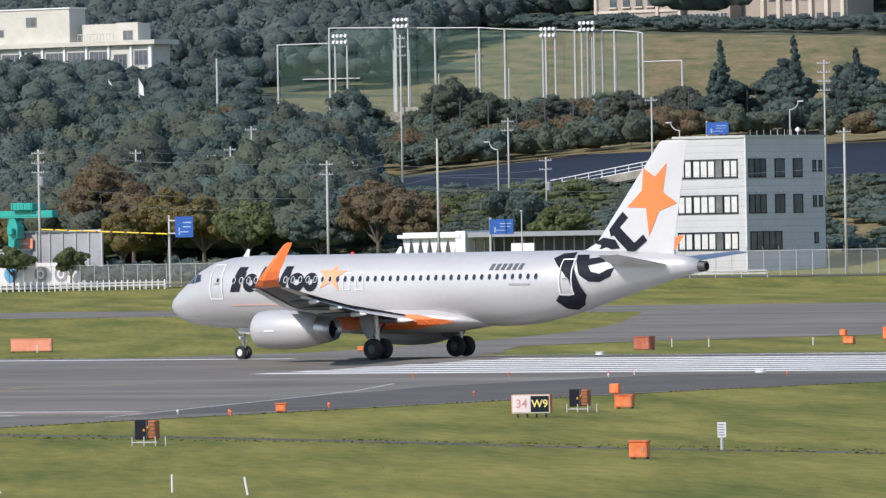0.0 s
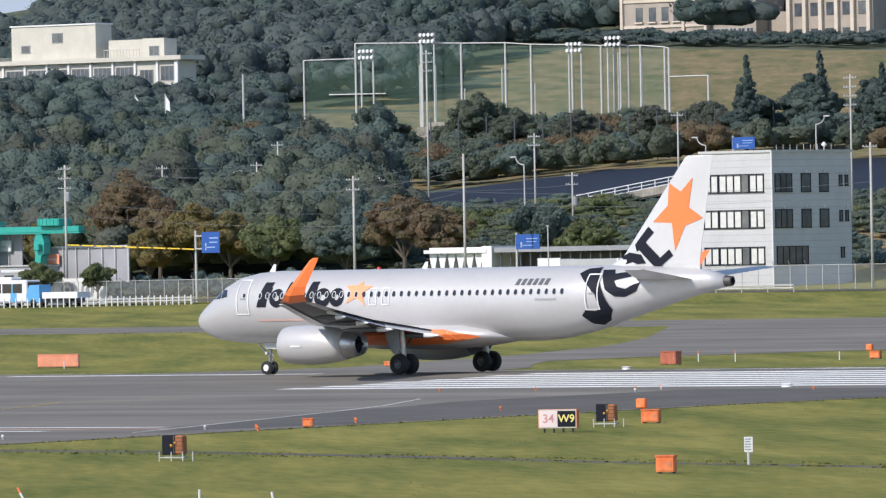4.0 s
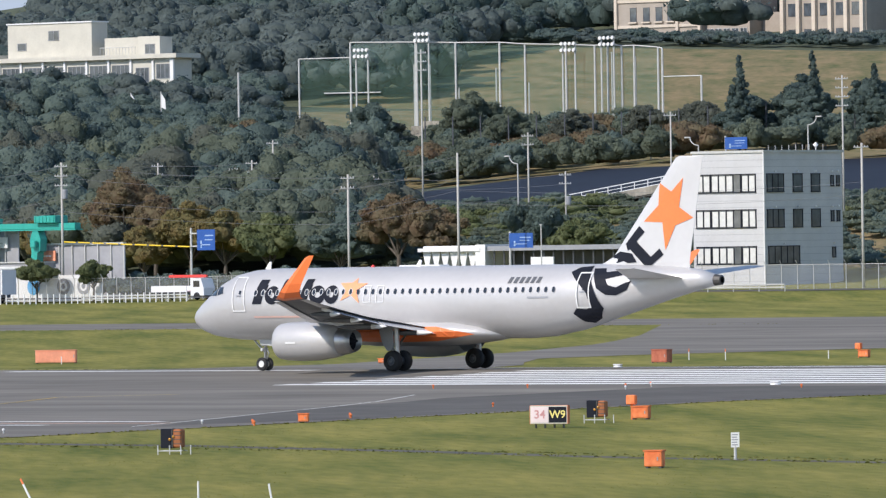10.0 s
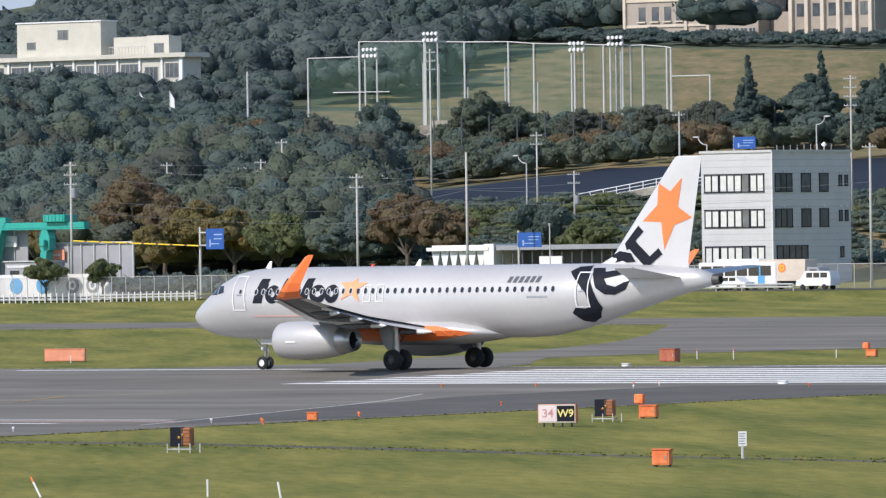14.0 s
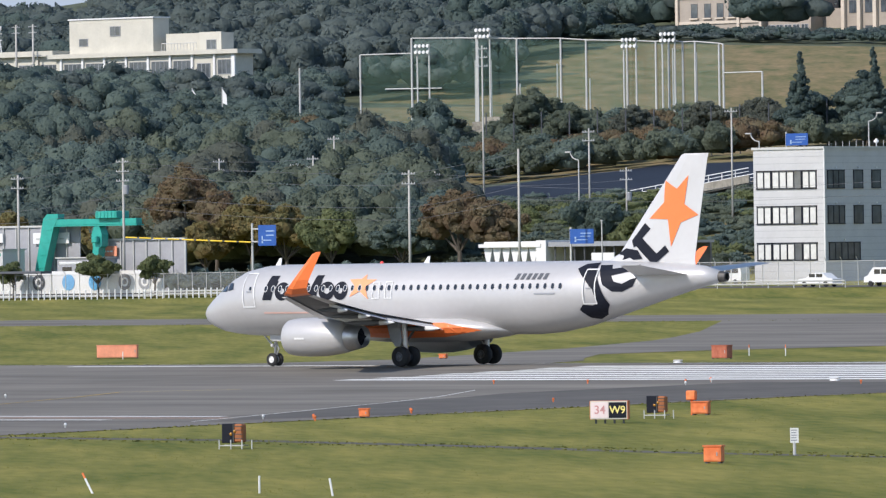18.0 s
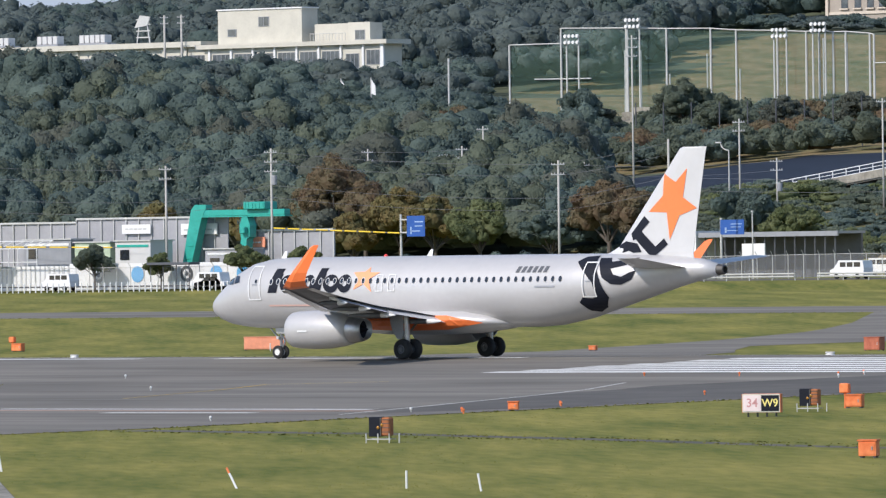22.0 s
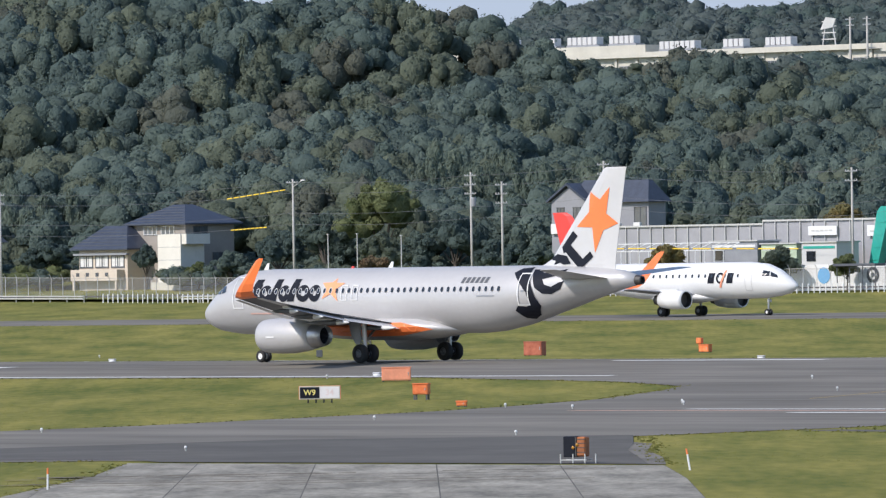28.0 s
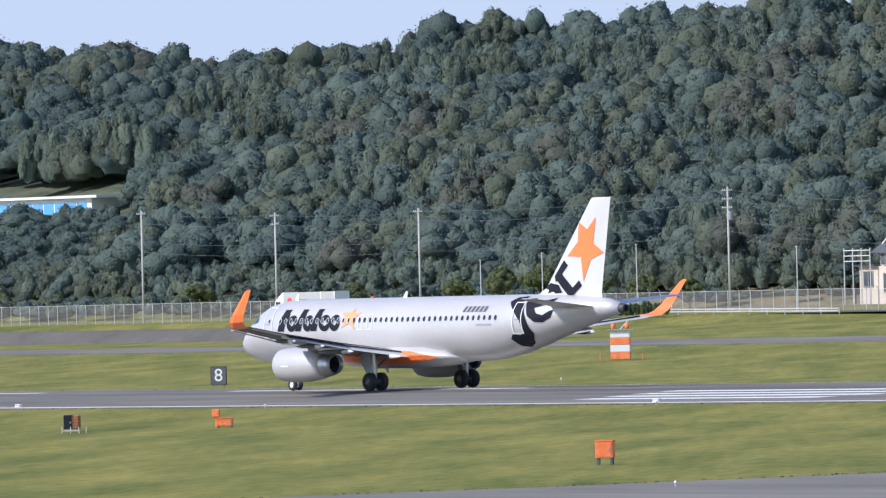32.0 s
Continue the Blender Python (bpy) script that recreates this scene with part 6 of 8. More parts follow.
L0, L1 = edge_light(-235.4, 289.2), edge_light(-233.1, 289.9, 1)
for x, y in ((-253.8, 346.0), (-255.1, 350.0), (-270.8, 293.5), (-277.5, 296.0), (-236.9, 253.3), (-235.0, 275.2), (-266.5, 254.6), (-265.5, 274.5), (-233.5, 230.8), (-236.8, 211.6), (-266.7, 236.2), (-270.0, 300.5), (-284.6, 328.6), (-301.9, 346.5), (-482.1, 451.1), (-464.4, 450.0), (-433.4, 447.6), (-341.8, 349.5), (-430.0, 349.4), (-520.0, 349.2), (-272.8, 303.5), (-560.0, 349.0), (-600, 451), (-520, 451), (-395, 349.4)):
    copy_thing(L0, pose(x, y, ground_z(x, y)))
for x, y in ((-242.2, 319.5), (-234.8, 299.1), (-256.3, 351.6), (-244.0, 347.6), (-231.0, 287.4), (-236.1, 300.7), (-256.0, 349.0), (-262.0, 348.6), (-268.0, 348.4)):
    copy_thing(L1, pose(x, y, ground_z(x, y)))


def in_runway_light(x, y):
    s = thing("runway_light", "flat white runway light on the asphalt", "airfield light", (x, y, ground_z(x, y) + 0.02), group="runway lights")
    part("base", turned(((0, 0.28), (0.06, 0.26), (0.09, 0.12), (0.10, 0.02)), "z", 12), WHITE, s, "low white casing")
    part("hood", boxes((-0.3, 0.3, -0.12, 0.12, 0.1, 0.18), bevel=0.03), PALE, s)
    return s


R0 = in_runway_light(-342.0, 353.9)
for x, y in ((-249.0, 352.4), (-400.0, 353.9), (-460.0, 353.9), (-520.0, 353.9), (-300.0, 408.2), (-360.0, 408.2), (-420.0, 408.2), (-480, 408.2), (-540, 408.2)):
    copy_thing(R0, pose(x, y, ground_z(x, y) + 0.02))


def marker_stick(x, y, lean, tip):
    s = thing("marker_stick", "thin white stick with an orange end standing in grass" if tip else "thin white stick standing in grass", "marker", (x, y, ground_z(x, y)), group="marker sticks")
    s.matrix_basis = s.matrix_basis @ pose(0, 0, 0, 0, lean, 0)
    part("stick", rods(((0, 0, -0.1), (0, 0, 0.55), 0.035), n=7), WHITE, s)
    if tip:
        part("tip", rods(((0, 0, 0.55), (0, 0, 0.75), 0.035), n=7), WORN_ORANGE, s, "orange end")


for x, y, lean, tip in ((-164.8, 202.2, 0, 0), (-160.6, 200.6, -12, 0), (-192.2, 214.2, -12, 1), (-170.6, 201.0, -32, 1), (-199.2, 190.5, 2, 1), (-202.0, 188.9, -6, 0), (-320.0, 459.0, 0, 0), (-383.0, 455.0, 0, 0), (-640, 452, 0, 0), (-330.1, 457.2, 0, 1), (-326.6, 456.5, 0, 1)):
    marker_stick(x, y, lean, tip)


def notice_post():
    x, y = -173.6, 243.2
    s = thing("notice_post", "small white notice board on a post in the grass", "notice board", (x, y, ground_z(x, y)), 34)
    part("post", rods(((0, 0, -0.1), (0, 0, 0.55), 0.055), n=8), POLE, s)
    part("board", boxes((-0.15, 0.15, -0.05, -0.02, 0.45, 0.98)), WHITE, s, "white board")
    for i in range(5):
        part("text_bar", boxes((-0.12, 0.10 - 0.03 * (i % 2), -0.056, -0.05, 0.52 + 0.09 * i, 0.56 + 0.09 * i)), GREY_PAINT, s, "grey bar")


notice_post()


def aid_mast():
    x, y = -591.4, 520.0
    g = ground_z(x, y)
    s = thing("approach_aid_unit", "orange and white banded light unit on a stand", "airfield light", (x, y, g), 45)
    for i in range(4):
        part("band", boxes((-0.85, 0.85, -0.6, 0.6, 0.1 + 0.62 * i, 0.70 + 0.62 * i), bevel=0.03), (WORN_ORANGE, WHITE)[i % 2], s, ("orange band", "white band")[i % 2])
    part("deck", boxes((-1.1, 1.1, -0.8, 0.8, 2.6, 2.7)), STEEL, s)
    for dx in (-0.6, 0.6):
        part("lamp", turned(((2.7, 0.16), (2.95, 0.22), (3.2, 0.18), (3.25, 0.02)), "z", 12, (dx, 0, 0)), WORN_ORANGE, s, "orange lamp", smooth=True)
    part("rod", rods(((0, 0, 2.7), (0.7, 0, 3.4), 0.05), n=6), POLE, s)
    for dx in (-1.8, 1.9):
        part("stake", rods(((dx, 0, -0.1), (dx, 0, 0.6), 0.04), n=6), WORN_ORANGE, s)
    b = thing("dark_marker_box", "small dark box standing at the runway verge", "equipment box", (-432.0, 441.0, ground_z(-432, 441)), 40)
    part("cabinet", boxes((-0.22, 0.22, -0.2, 0.2, 0.05, 0.55), bevel=0.02), DARK_GREY, b)
    part("foot", boxes((-0.1, 0.1, -0.1, 0.1, -0.05, 0.05)), DARK_GREY, b)


aid_mast()
# ---------------------------------------------------------------- works yard and houses across the road
def yard():
    g = 1.5
    h = thing("site_hoarding", "tall grey sheet hoarding with pale ribs behind the road", "hoarding")
    for x0, x1, top in ((-698.4, -674.0, 9.55), (-674.0, -650.2, 9.95), (-647.8, -633.9, 8.25)):
        n = int(round((x1 - x0) / 2.0))
        for i in range(n):
            a, b = x0 + (x1 - x0) * i / n, x0 + (x1 - x0) * (i + 1) / n
            part("sheet", boxes((a + 0.04, b - 0.04, 765.0, 765.15, g, top)), SHEET, h, "grey sheet")
            part("rib", boxes((a - 0.06, a + 0.06, 764.8, 765.0, g, top)), POLE, h, "pale rib")
        part("top_rail", boxes((x0, x1, 764.75, 765.25, top, top + 0.22)), POLE, h, "pale top rail")
    part("rib", boxes((-634.0, -633.8, 764.8, 765.0, g, 8.25)), POLE, h)
    for x0, x1, z0, z1, m in ((-666.5, -662.0, 8.2, 9.3, WHITE), (-657.2, -651.6, 8.0, 9.3, WHITE), (-647.6, -644.2, 6.4, 7.6, FADED_ORANGE)):
        part("banner", boxes((x0, x1, 764.55, 764.7, z0, z1)), m, h, "plain banner")
        for k in range(5):
            w = (x1 - x0 - 1.0) / 5
            part("text_bar", boxes((x0 + 0.5 + k * w, x0 + 0.5 + (k + 0.75) * w, 764.5, 764.54, z0 + 0.48, z0 + 0.66)), POLE if m is WHITE else WHITE, h)
    w = thing("decorated_wall", "white site wall painted with round discs along the road", "wall")
    part("wall", boxes((-655, -618.5, 742.0, 742.3, 1.2, 4.75)), WHITE, w, "white wall")
    for i, (x, m) in enumerate(((-650.5, GREY_PAINT), (-644.5, SKYBLUE), (-637.0, DARK_GREY), (-632.5, SKYBLUE), (-628.5, SKYBLUE), (-624.0, DARK_GREY), (-621.0, GREY_PAINT))):
        part("disc", turned(((-0.06, 0.95), (-0.07, 0.9), (-0.075, 0.02)), "y", 20, (x, 742.0, 3.45), (False, True)), m, w, "painted disc")
        if m is not SKYBLUE:
            part("disc_ring", turned(((-0.08, 0.55), (-0.09, 0.5), (-0.095, 0.35), (-0.08, 0.3)), "y", 16, (x, 742.0, 3.45), (False, False)), WHITE, w)
    s = thing("bus_shelter", "dark bus shelter with slim posts beside the road", "bus shelter", (-635.2, 737.5, 1.6))
    part("roof", boxes((-3.2, 3.2, -1.0, 1.0, 2.9, 3.2), bevel=0.04), DARK_GREY, s, "dark roof")
    for dx in (-2.9, -1.0, 1.0, 2.9):
        part("post", rods(((dx, -0.6, 0), (dx, -0.6, 2.9), 0.06), n=6), DARK_GREY, s)
    part("bench", boxes((-2.2, 2.2, 0.2, 0.6, 0.4, 0.5)), GREY_PAINT, s)
    c = thing("gantry_crane", "teal green gantry crane standing in the yard", "crane", (6.9, -8.3, 0))
    part("leg", plate([(-662.9, 2.0), (-661.7, 2.0), (-659.3, 9.9), (-658.6, 11.0), (-658.6, 11.5), (-660.3, 11.5), (-660.9, 10.9)], 771, 772.2), TEAL, c, "slanted teal leg")
    part("beam", boxes((-659.2, -646.5, 771.05, 772.15, 10.15, 10.85), bevel=0.05), TEAL, c, "teal beam")
    part("beam_flange", boxes((-659.1, -646.3, 770.9, 772.3, 10.0, 10.14)), TEAL, c)
    part("winch_house", boxes((-652.3, -649.0, 770.4, 772.8, 10.86, 11.75), bevel=0.08), TEAL, c, "teal winch house")
    for i in range(6):
        part("winch_rib", boxes((-652.1 + 0.55 * i, -651.95 + 0.55 * i, 770.34, 770.4, 10.95, 11.65)), TEAL, c)
    for i in range(5):
        part("leg_brace", boxes((-660.5 - 0.46 * i, -659.6 - 0.46 * i, 770.93, 771.0, 9.6 - 1.5 * i, 9.7 - 1.5 * i)), TEAL, c)
    part("leg", plate([(-654.0, 2.0), (-653.0, 2.0), (-652.3, 7.4), (-651.9, 7.6), (-651.8, 9.0), (-652.2, 10.0), (-653.0, 10.0), (-653.4, 9.0), (-653.2, 7.4)], 771, 772.2), TEAL, c, "tapered teal leg")
    part("hook_block", boxes((-652.9, -652.1, 770.3, 770.95, 8.0, 8.8), bevel=0.1), TEAL, c, "teal hook block")
    for i, (x0, x1, z1, m, lab) in enumerate(((-667.4, -661.8, 7.2, SIGN_GREEN, "pale green site cabin"), (-661.0, -655.5, 7.3, PALE, "white site cabin with a teal band"), (-675.5, -668.0, 7.6, GREY_PAINT, "grey site cabin"), (-647.0, -641.5, 6.2, SHEET, "low grey cabin"))):
        b = thing("site_cabin", lab + " in the yard", "cabin", group="site cabins")
        part("body", boxes((x0, x1, 757, 761, 1.5, z1)), m, b, lab)
        part("roof", boxes((x0 - 0.15, x1 + 0.15, 756.8, 761.2, z1, z1 + 0.15)), POLE, b)
        part("window", boxes((x0 + 0.8, x0 + 2.2, 756.93, 757.0, z1 - 2.2, z1 - 1.0)), GLASS, b, "dark window")
        part("stripe", boxes((x0 + 0.3, x1 - 0.3, 756.94, 757.0, z1 - 0.7, z1 - 0.4)), TEAL if i == 1 else WHITE, b)
    p = thing("pipe_frame", "white tubular scaffold frames in the yard", "scaffold")
    for i in range(15):
        x = -690 + i * 1.5
        part("upright", rods(((x, 752, 1.5), (x, 752, 6.6), 0.06), n=6), WHITE, p)
        part("brace", rods(((x, 752, 6.6), (x + 1.3, 753.5, 7.5), 0.05), n=6), WHITE, p)
    for z in (3.4, 5.0, 6.6):
        part("ledger", rods(((-690, 752, z), (-669, 752, z), 0.06), n=6), WHITE, p)
    part("ledger", rods(((-688.7, 753.5, 7.5), (-667.7, 753.5, 7.5), 0.06), n=6), WHITE, p)
    q = thing("corrugated_fence", "white corrugated site fence beside the road", "fence")
    part("panel", boxes((-690, -660, 748.0, 748.1, 1.5, 4.5)), WHITE, q, "white sheet panel")
    for i in range(40):
        part("rib", boxes((-689.8 + 0.75 * i, -689.6 + 0.75 * i, 747.93, 748.0, 1.5, 4.5)), PANEL, q)


yard()


# grey siding with the house's shade put into its darker, bluer tone
HOUSE_GREY = mat("shaded_grey_siding", (0.26, 0.265, 0.285), 0.7, 0, 0.08, 2.0, 3.0)


def gable_house():
    """Two-storey grey house with a blue roof."""
    h = thing("gabled_house", "two-storey pale grey house with a dark blue roof", "house")
    g = 2.5
    X0, X1, Y0, Y1 = -732.0, -716.4, 790, 794.4
    part("wall", boxes((X0 + 6.0, X1, Y0 + 1.2, Y1, g, 12.9)), HOUSE_GREY, h, "grey wall painted darker and bluer for shade")
    part("gable_wing", plate([(X0, g), (X0 + 6.0, g), (X0 + 6.0, 13.2), (X0 + 3.0, 15.0), (X0, 13.2)], Y0, Y1), HOUSE_GREY, h, "gabled wing painted darker and bluer for shade")
    bm = bmesh.new()
    loft(bm, [[(X0 + 2.5, Y0 + 0.5, 12.9), (X1 + 0.6, Y0 + 0.5, 12.9), (X1 + 0.6, Y1 + 0.6, 12.9), (X0 + 2.5, Y1 + 0.6, 12.9)], [(X0 + 3.5, 792.4, 15.8), (X1 - 1.0, 792.4, 15.7), (X1 - 1.0, 793, 15.7), (X0 + 3.5, 793, 15.8)]])
    bmesh.ops.recalc_face_normals(bm, faces=bm.faces)
    part("roof", bm, TILE, h, "dark blue tiled roof")
    for s in (0, 1):
        a = [(X0 - 0.5, 12.95), (X0 + 3.0, 15.15), (X0 + 3.0, 15.45), (X0 - 0.5, 13.25)]
        if s:
            a = [(2 * (X0 + 3.0) - x, z) for x, z in a]
        part("roof_slope", plate(a, Y0 - 0.5, Y1), TILE, h, "dark blue roof slope")
    for x0, x1, z0, z1, y in ((X0 + 1.0, X0 + 2.2, 10.4, 12.3, Y0), (X0 + 3.8, X0 + 5.0, 10.4, 12.3, Y0), (X0 + 3.8, X0 + 5.0, 6.0, 8.0, Y0), (X0 + 8.0, X0 + 10.2, 10.0, 12.2, Y0 + 1.2), (X0 + 13.2, X0 + 15.2, 10.0, 12.2, Y0 + 1.2), (X0 + 8.0, X0 + 11.0, 5.4, 7.6, Y0 + 1.2)):
        window(h, x0, x1, z0, z1, y, 2, DARK_GREY)
    part("balcony", boxes((X0 + 6.2, X1 + 0.2, Y0, Y0 + 1.1, 8.6, 9.5)), DARK_GREY, h, "dark balcony")
    for x in (X0 + 7.0, X0 + 11.6, X1 - 0.6, X0 + 0.8):
        part("aircon", boxes((x - 0.55, x + 0.55, Y0 - 0.5, Y0 - 0.05, 9.0, 10.3), bevel=0.05), WHITE, h, "white outdoor unit")


gable_house()


CREAM_WHITE = mat("cream_white_render", (0.68, 0.65, 0.58), 0.7, 0, 0.06, 2.0, 3.0)
# shaded copy of the beige render, for the wall below the eaves
BEIGE_SHADE = mat("beige_render_shaded", (0.30, 0.27, 0.24), 0.75, 0, 0.10, 2.5, 3.0)


def hipped_house():
    h = thing("hipped_house", "cream house with layered dark tiled hip roofs", "house")
    g = 2.4

    def hip(x0, x1, y0, y1, z0, z1, e=0.9):
        bm = bmesh.new()
        w = min(x1 - x0, y1 - y0) * 0.42
        loft(bm, [[(x0 - e, y0 - e, z0), (x1 + e, y0 - e, z0), (x1 + e, y1 + e, z0), (x0 - e, y1 + e, z0)], [(x0 - e, y0 - e, z0 + 0.2), (x1 + e, y0 - e, z0 + 0.2), (x1 + e, y1 + e, z0 + 0.2), (x0 - e, y1 + e, z0 + 0.2)],
                  [(x0 + w, y0 + w, z1), (x1 - w, y0 + w, z1), (x1 - w, y1 - w, z1), (x0 + w, y1 - w, z1)]])
        bmesh.ops.recalc_face_normals(bm, faces=bm.faces)
        part("roof", bm, TILE, h, "dark tiled hip roof")
        for k in range(1, 7):
            f = k / 7
            yy, zz = y0 - e + (w + e) * f, z0 + 0.2 + (z1 - z0 - 0.2) * f
            part("tile_course", rods(((x0 - e + (w + e) * f, yy - 0.03, zz), (x1 + e - (w + e) * f, yy - 0.03, zz), 0.05), n=4), DARK_GREY, h)

    part("lower_wing", boxes((-813.6, -804.4, 785, 791, g, 8.0)), BEIGE, h, "beige lower wing")
    hip(-813.6, -804.4, 785, 791, 8.0, 11.2)
    part("eave_band", boxes((-814.2, -804.0, 784.4, 785, 7.3, 7.55)), GREY_PAINT, h, "grey lower eave")
    part("upper_floor", boxes((-806.8, -796.9, 788.5, 797.6, g, 11.2)), BEIGE_SHADE, h, "upper floor in beige painted darker for shade")
    hip(-806.8, -796.9, 788.5, 797.6, 11.2, 13.9)
    for x in (-812.2, -809.2, -806.2):
        window(h, x - 1.2, x + 1.2, 5.7, 7.2, 785, 3, DARK_GREY)
        part("curtain", boxes((x - 1.1, x - 0.1, 784.93, 784.945, 5.8, 7.1), (x + 0.15, x + 1.1, 784.93, 784.945, 5.8, 7.1)), BLIND, h, "pale curtain behind the glass")
    part("balcony", boxes((-813.9, -805.0, 783.6, 784.9, 3.9, 5.4), bevel=0.03), BEIGE, h, "beige balcony front")
    for i in range(4):
        part("balcony_gap", boxes((-812.8 + 1.85 * i, -812.2 + 1.85 * i, 783.56, 783.6, 4.5, 5.0)), DARK_GREY, h)
    for x in (-813.5, -805.4):
        part("balcony_post", boxes((x - 0.15, x + 0.15, 783.7, 784.0, g - 0.5, 3.9)), BEIGE, h)
    part("white_block", boxes((-797.6, -793.3, 784.0, 788.4, g, 9.95)), CREAM_WHITE, h, "plain cream-white block")
    for z in (4.6, 6.5, 8.2):
        part("block_joint", boxes((-797.62, -793.28, 783.985, 784.0, z, z + 0.05)), GREY_PAINT, h)
    part("white_balcony", boxes((-793.3, -792.4, 784.2, 788.6, 8.6, 9.95)), CREAM_WHITE, h, "white balcony front")
    part("block_foot", boxes((-798.4, -793.0, 783.4, 784.0, g - 0.4, 3.6)), CREAM, h)
    for x in (-803.5, -800.2):
        window(h, x - 1.2, x + 1.2, 9.98, 11.0, 788.5, 3, WHITE)
    window(h, 790.0, 792.6, 9.2, 10.9, -796.9, 2, DARK_GREY, axis="x")
    window(h, 793.6, 795.6, 6.0, 7.4, -796.9, 2, DARK_GREY, axis="x")
    t = thing("plain_house", "beige two-storey house with a grey gable roof", "house")
    part("lower_storey", boxes((-844.6, -834.2, 785, 790, g, 7.6)), BEIGE, t, "beige lower storey")
    part("upper_storey", boxes((-841.0, -834.2, 785.4, 790, 7.6, 9.4)), BEIGE, t, "beige upper storey")
    bm = bmesh.new()
    loft(bm, [[(-842.0, 784.4, 9.3), (-833.4, 784.4, 9.3), (-833.4, 790.8, 9.3), (-842.0, 790.8, 9.3)], [(-840.0, 786.8, 11.7), (-834.8, 786.8, 11.7), (-834.8, 788.2, 11.7), (-840.0, 788.2, 11.7)]])
    bmesh.ops.recalc_face_normals(bm, faces=bm.faces)
    part("roof", bm, DARK_GREY, t, "dark grey roof")
    for sx in (-1, 1):
        part("dormer_edge", plate([(-837.9, 11.55), (-837.9, 11.75), (-837.9 + sx * 1.5, 10.55), (-837.9 + sx * 1.5, 10.35)], 784.2, 784.6), WHITE, t, "white dormer edge")
    part("dormer", plate([(-839.3, 10.0), (-837.9, 11.6), (-836.5, 10.0)], 784.6, 787), DARK_GREY, t, "small dormer")
    part("porch_roof", boxes((-845.2, -841.0, 784.4, 790, 7.6, 7.85)), DARK_GREY, t)
    for a, b, c, d in ((-843.8, -842, 5.0, 6.9), (-840.4, -838.4, 7.8, 9.1), (-840.0, -837.4, 4.2, 6.6)):
        window(t, a, b, c, d, 785, 2, GREY_PAINT)
    window(t, 786.4, 788.6, 7.7, 9.0, -834.2, 2, DARK_GREY, axis="x")
    for z in (8.3, 9.0, 9.7):
        part("balcony_rail", rods(((-846.2, 783.8, z), (-841.2, 783.8, z), 0.06), n=5), WHITE, t, "white balcony rail")
    for i in range(4):
        part("balcony_post", rods(((-846.2 + 1.65 * i, 783.8, g), (-846.2 + 1.65 * i, 783.8, 10.0), 0.08), n=6), POLE, t)
    b = thing("blue_glass_building", "pale blue glazed building between the trees", "building")
    part("block", boxes((-1135, -1106, 862, 874, 10, 21.9)), WHITE, b, "white block")
    for i in range(9):
        for z in (13.6, 16.4, 19.2):
            part("pane", boxes((-1133 + 2.9 * i, -1130.5 + 2.9 * i, 861.9, 862.0, z, z + 2.0)), SKYBLUE, b, "blue pane")
    part("roof", boxes((-1135.5, -1103.5, 861, 875, 21.9, 22.3)), WHITE, b, "flat white roof")
    e = thing("drainage_bank", "dark weathered drainage bank below the verge", "bank")
    bm = bmesh.new()
    loft(bm, [[(-860, 634, 0.2), (-764, 634, 0.2), (-757, 642, 1.0), (-860, 642, 1.0)], [(-860, 638, 2.25), (-766, 638, 2.2), (-764, 642, 2.2), (-860, 642, 2.25)]])
    bmesh.ops.recalc_face_normals(bm, faces=bm.faces)
    part("bank_face", bm, DARK_ASPHALT, e, "dark weathered bank face")
    hd = thing("clipped_hedge", "row of clipped green shrubs along the fence", "hedge")
    rng = np.random.default_rng(21)
    for i in range(58):
        x = -861 + i * 1.06
        z = ground_z(x, 712)
        o = new("shrub", crown_mesh("shrub", rng, np.array([[0, 0, 0.9]]), np.array([0.62]), np.array([1.05]), 160, 0.2, LEAF_HEDGE, 5))
        o.parent = hd
        o.matrix_basis = pose(x, 712, z)


hipped_house()


# ------------------------------------------------ single trees near the road
def tree(x, y, top, r, material, label, seed, clumps=7, base=None):
    g = ground_z(x, y)
    rng = np.random.default_rng(seed)
    t = thing("tree", label, "tree", (x, y, g), group="roadside trees")
    H = top - g
    bm = bmesh.new()
    rod(bm, (0, 0, -0.4), (0.1, 0, H * 0.45), 0.05 * r + 0.06, 0.03 * r + 0.03, 8)
    part("trunk", bm, BARK, t, "grey trunk")
    cs, rs, hs = [], [], []
    for i in range(clumps):
        a = 2 * math.pi * i / clumps + rng.uniform(-0.5, 0.5)
        q = r * rng.uniform(0.25, 0.62)
        z = H * rng.uniform(0.50, 0.76)
        cs.append((q * math.cos(a), q * math.sin(a), z))
        rs.append(r * rng.uniform(0.38, 0.58))
        hs.append(H * rng.uniform(0.14, 0.22))
        part("limb", rods(((0, 0, H * 0.3), (cs[-1][0], cs[-1][1], z), 0.035 * r, 0.02), n=5), BARK, t, "grey limb")
    cs.append((0, 0, H * 0.8))
    rs.append(r * 0.5)
    hs.append(H * 0.2)
    o = new("crown", crown_mesh("crown", rng, np.array(cs), np.array(rs), np.array(hs), 560, 0.34, material, 6))
    o.parent = t
    tagged(o, "leafy uneven crown")


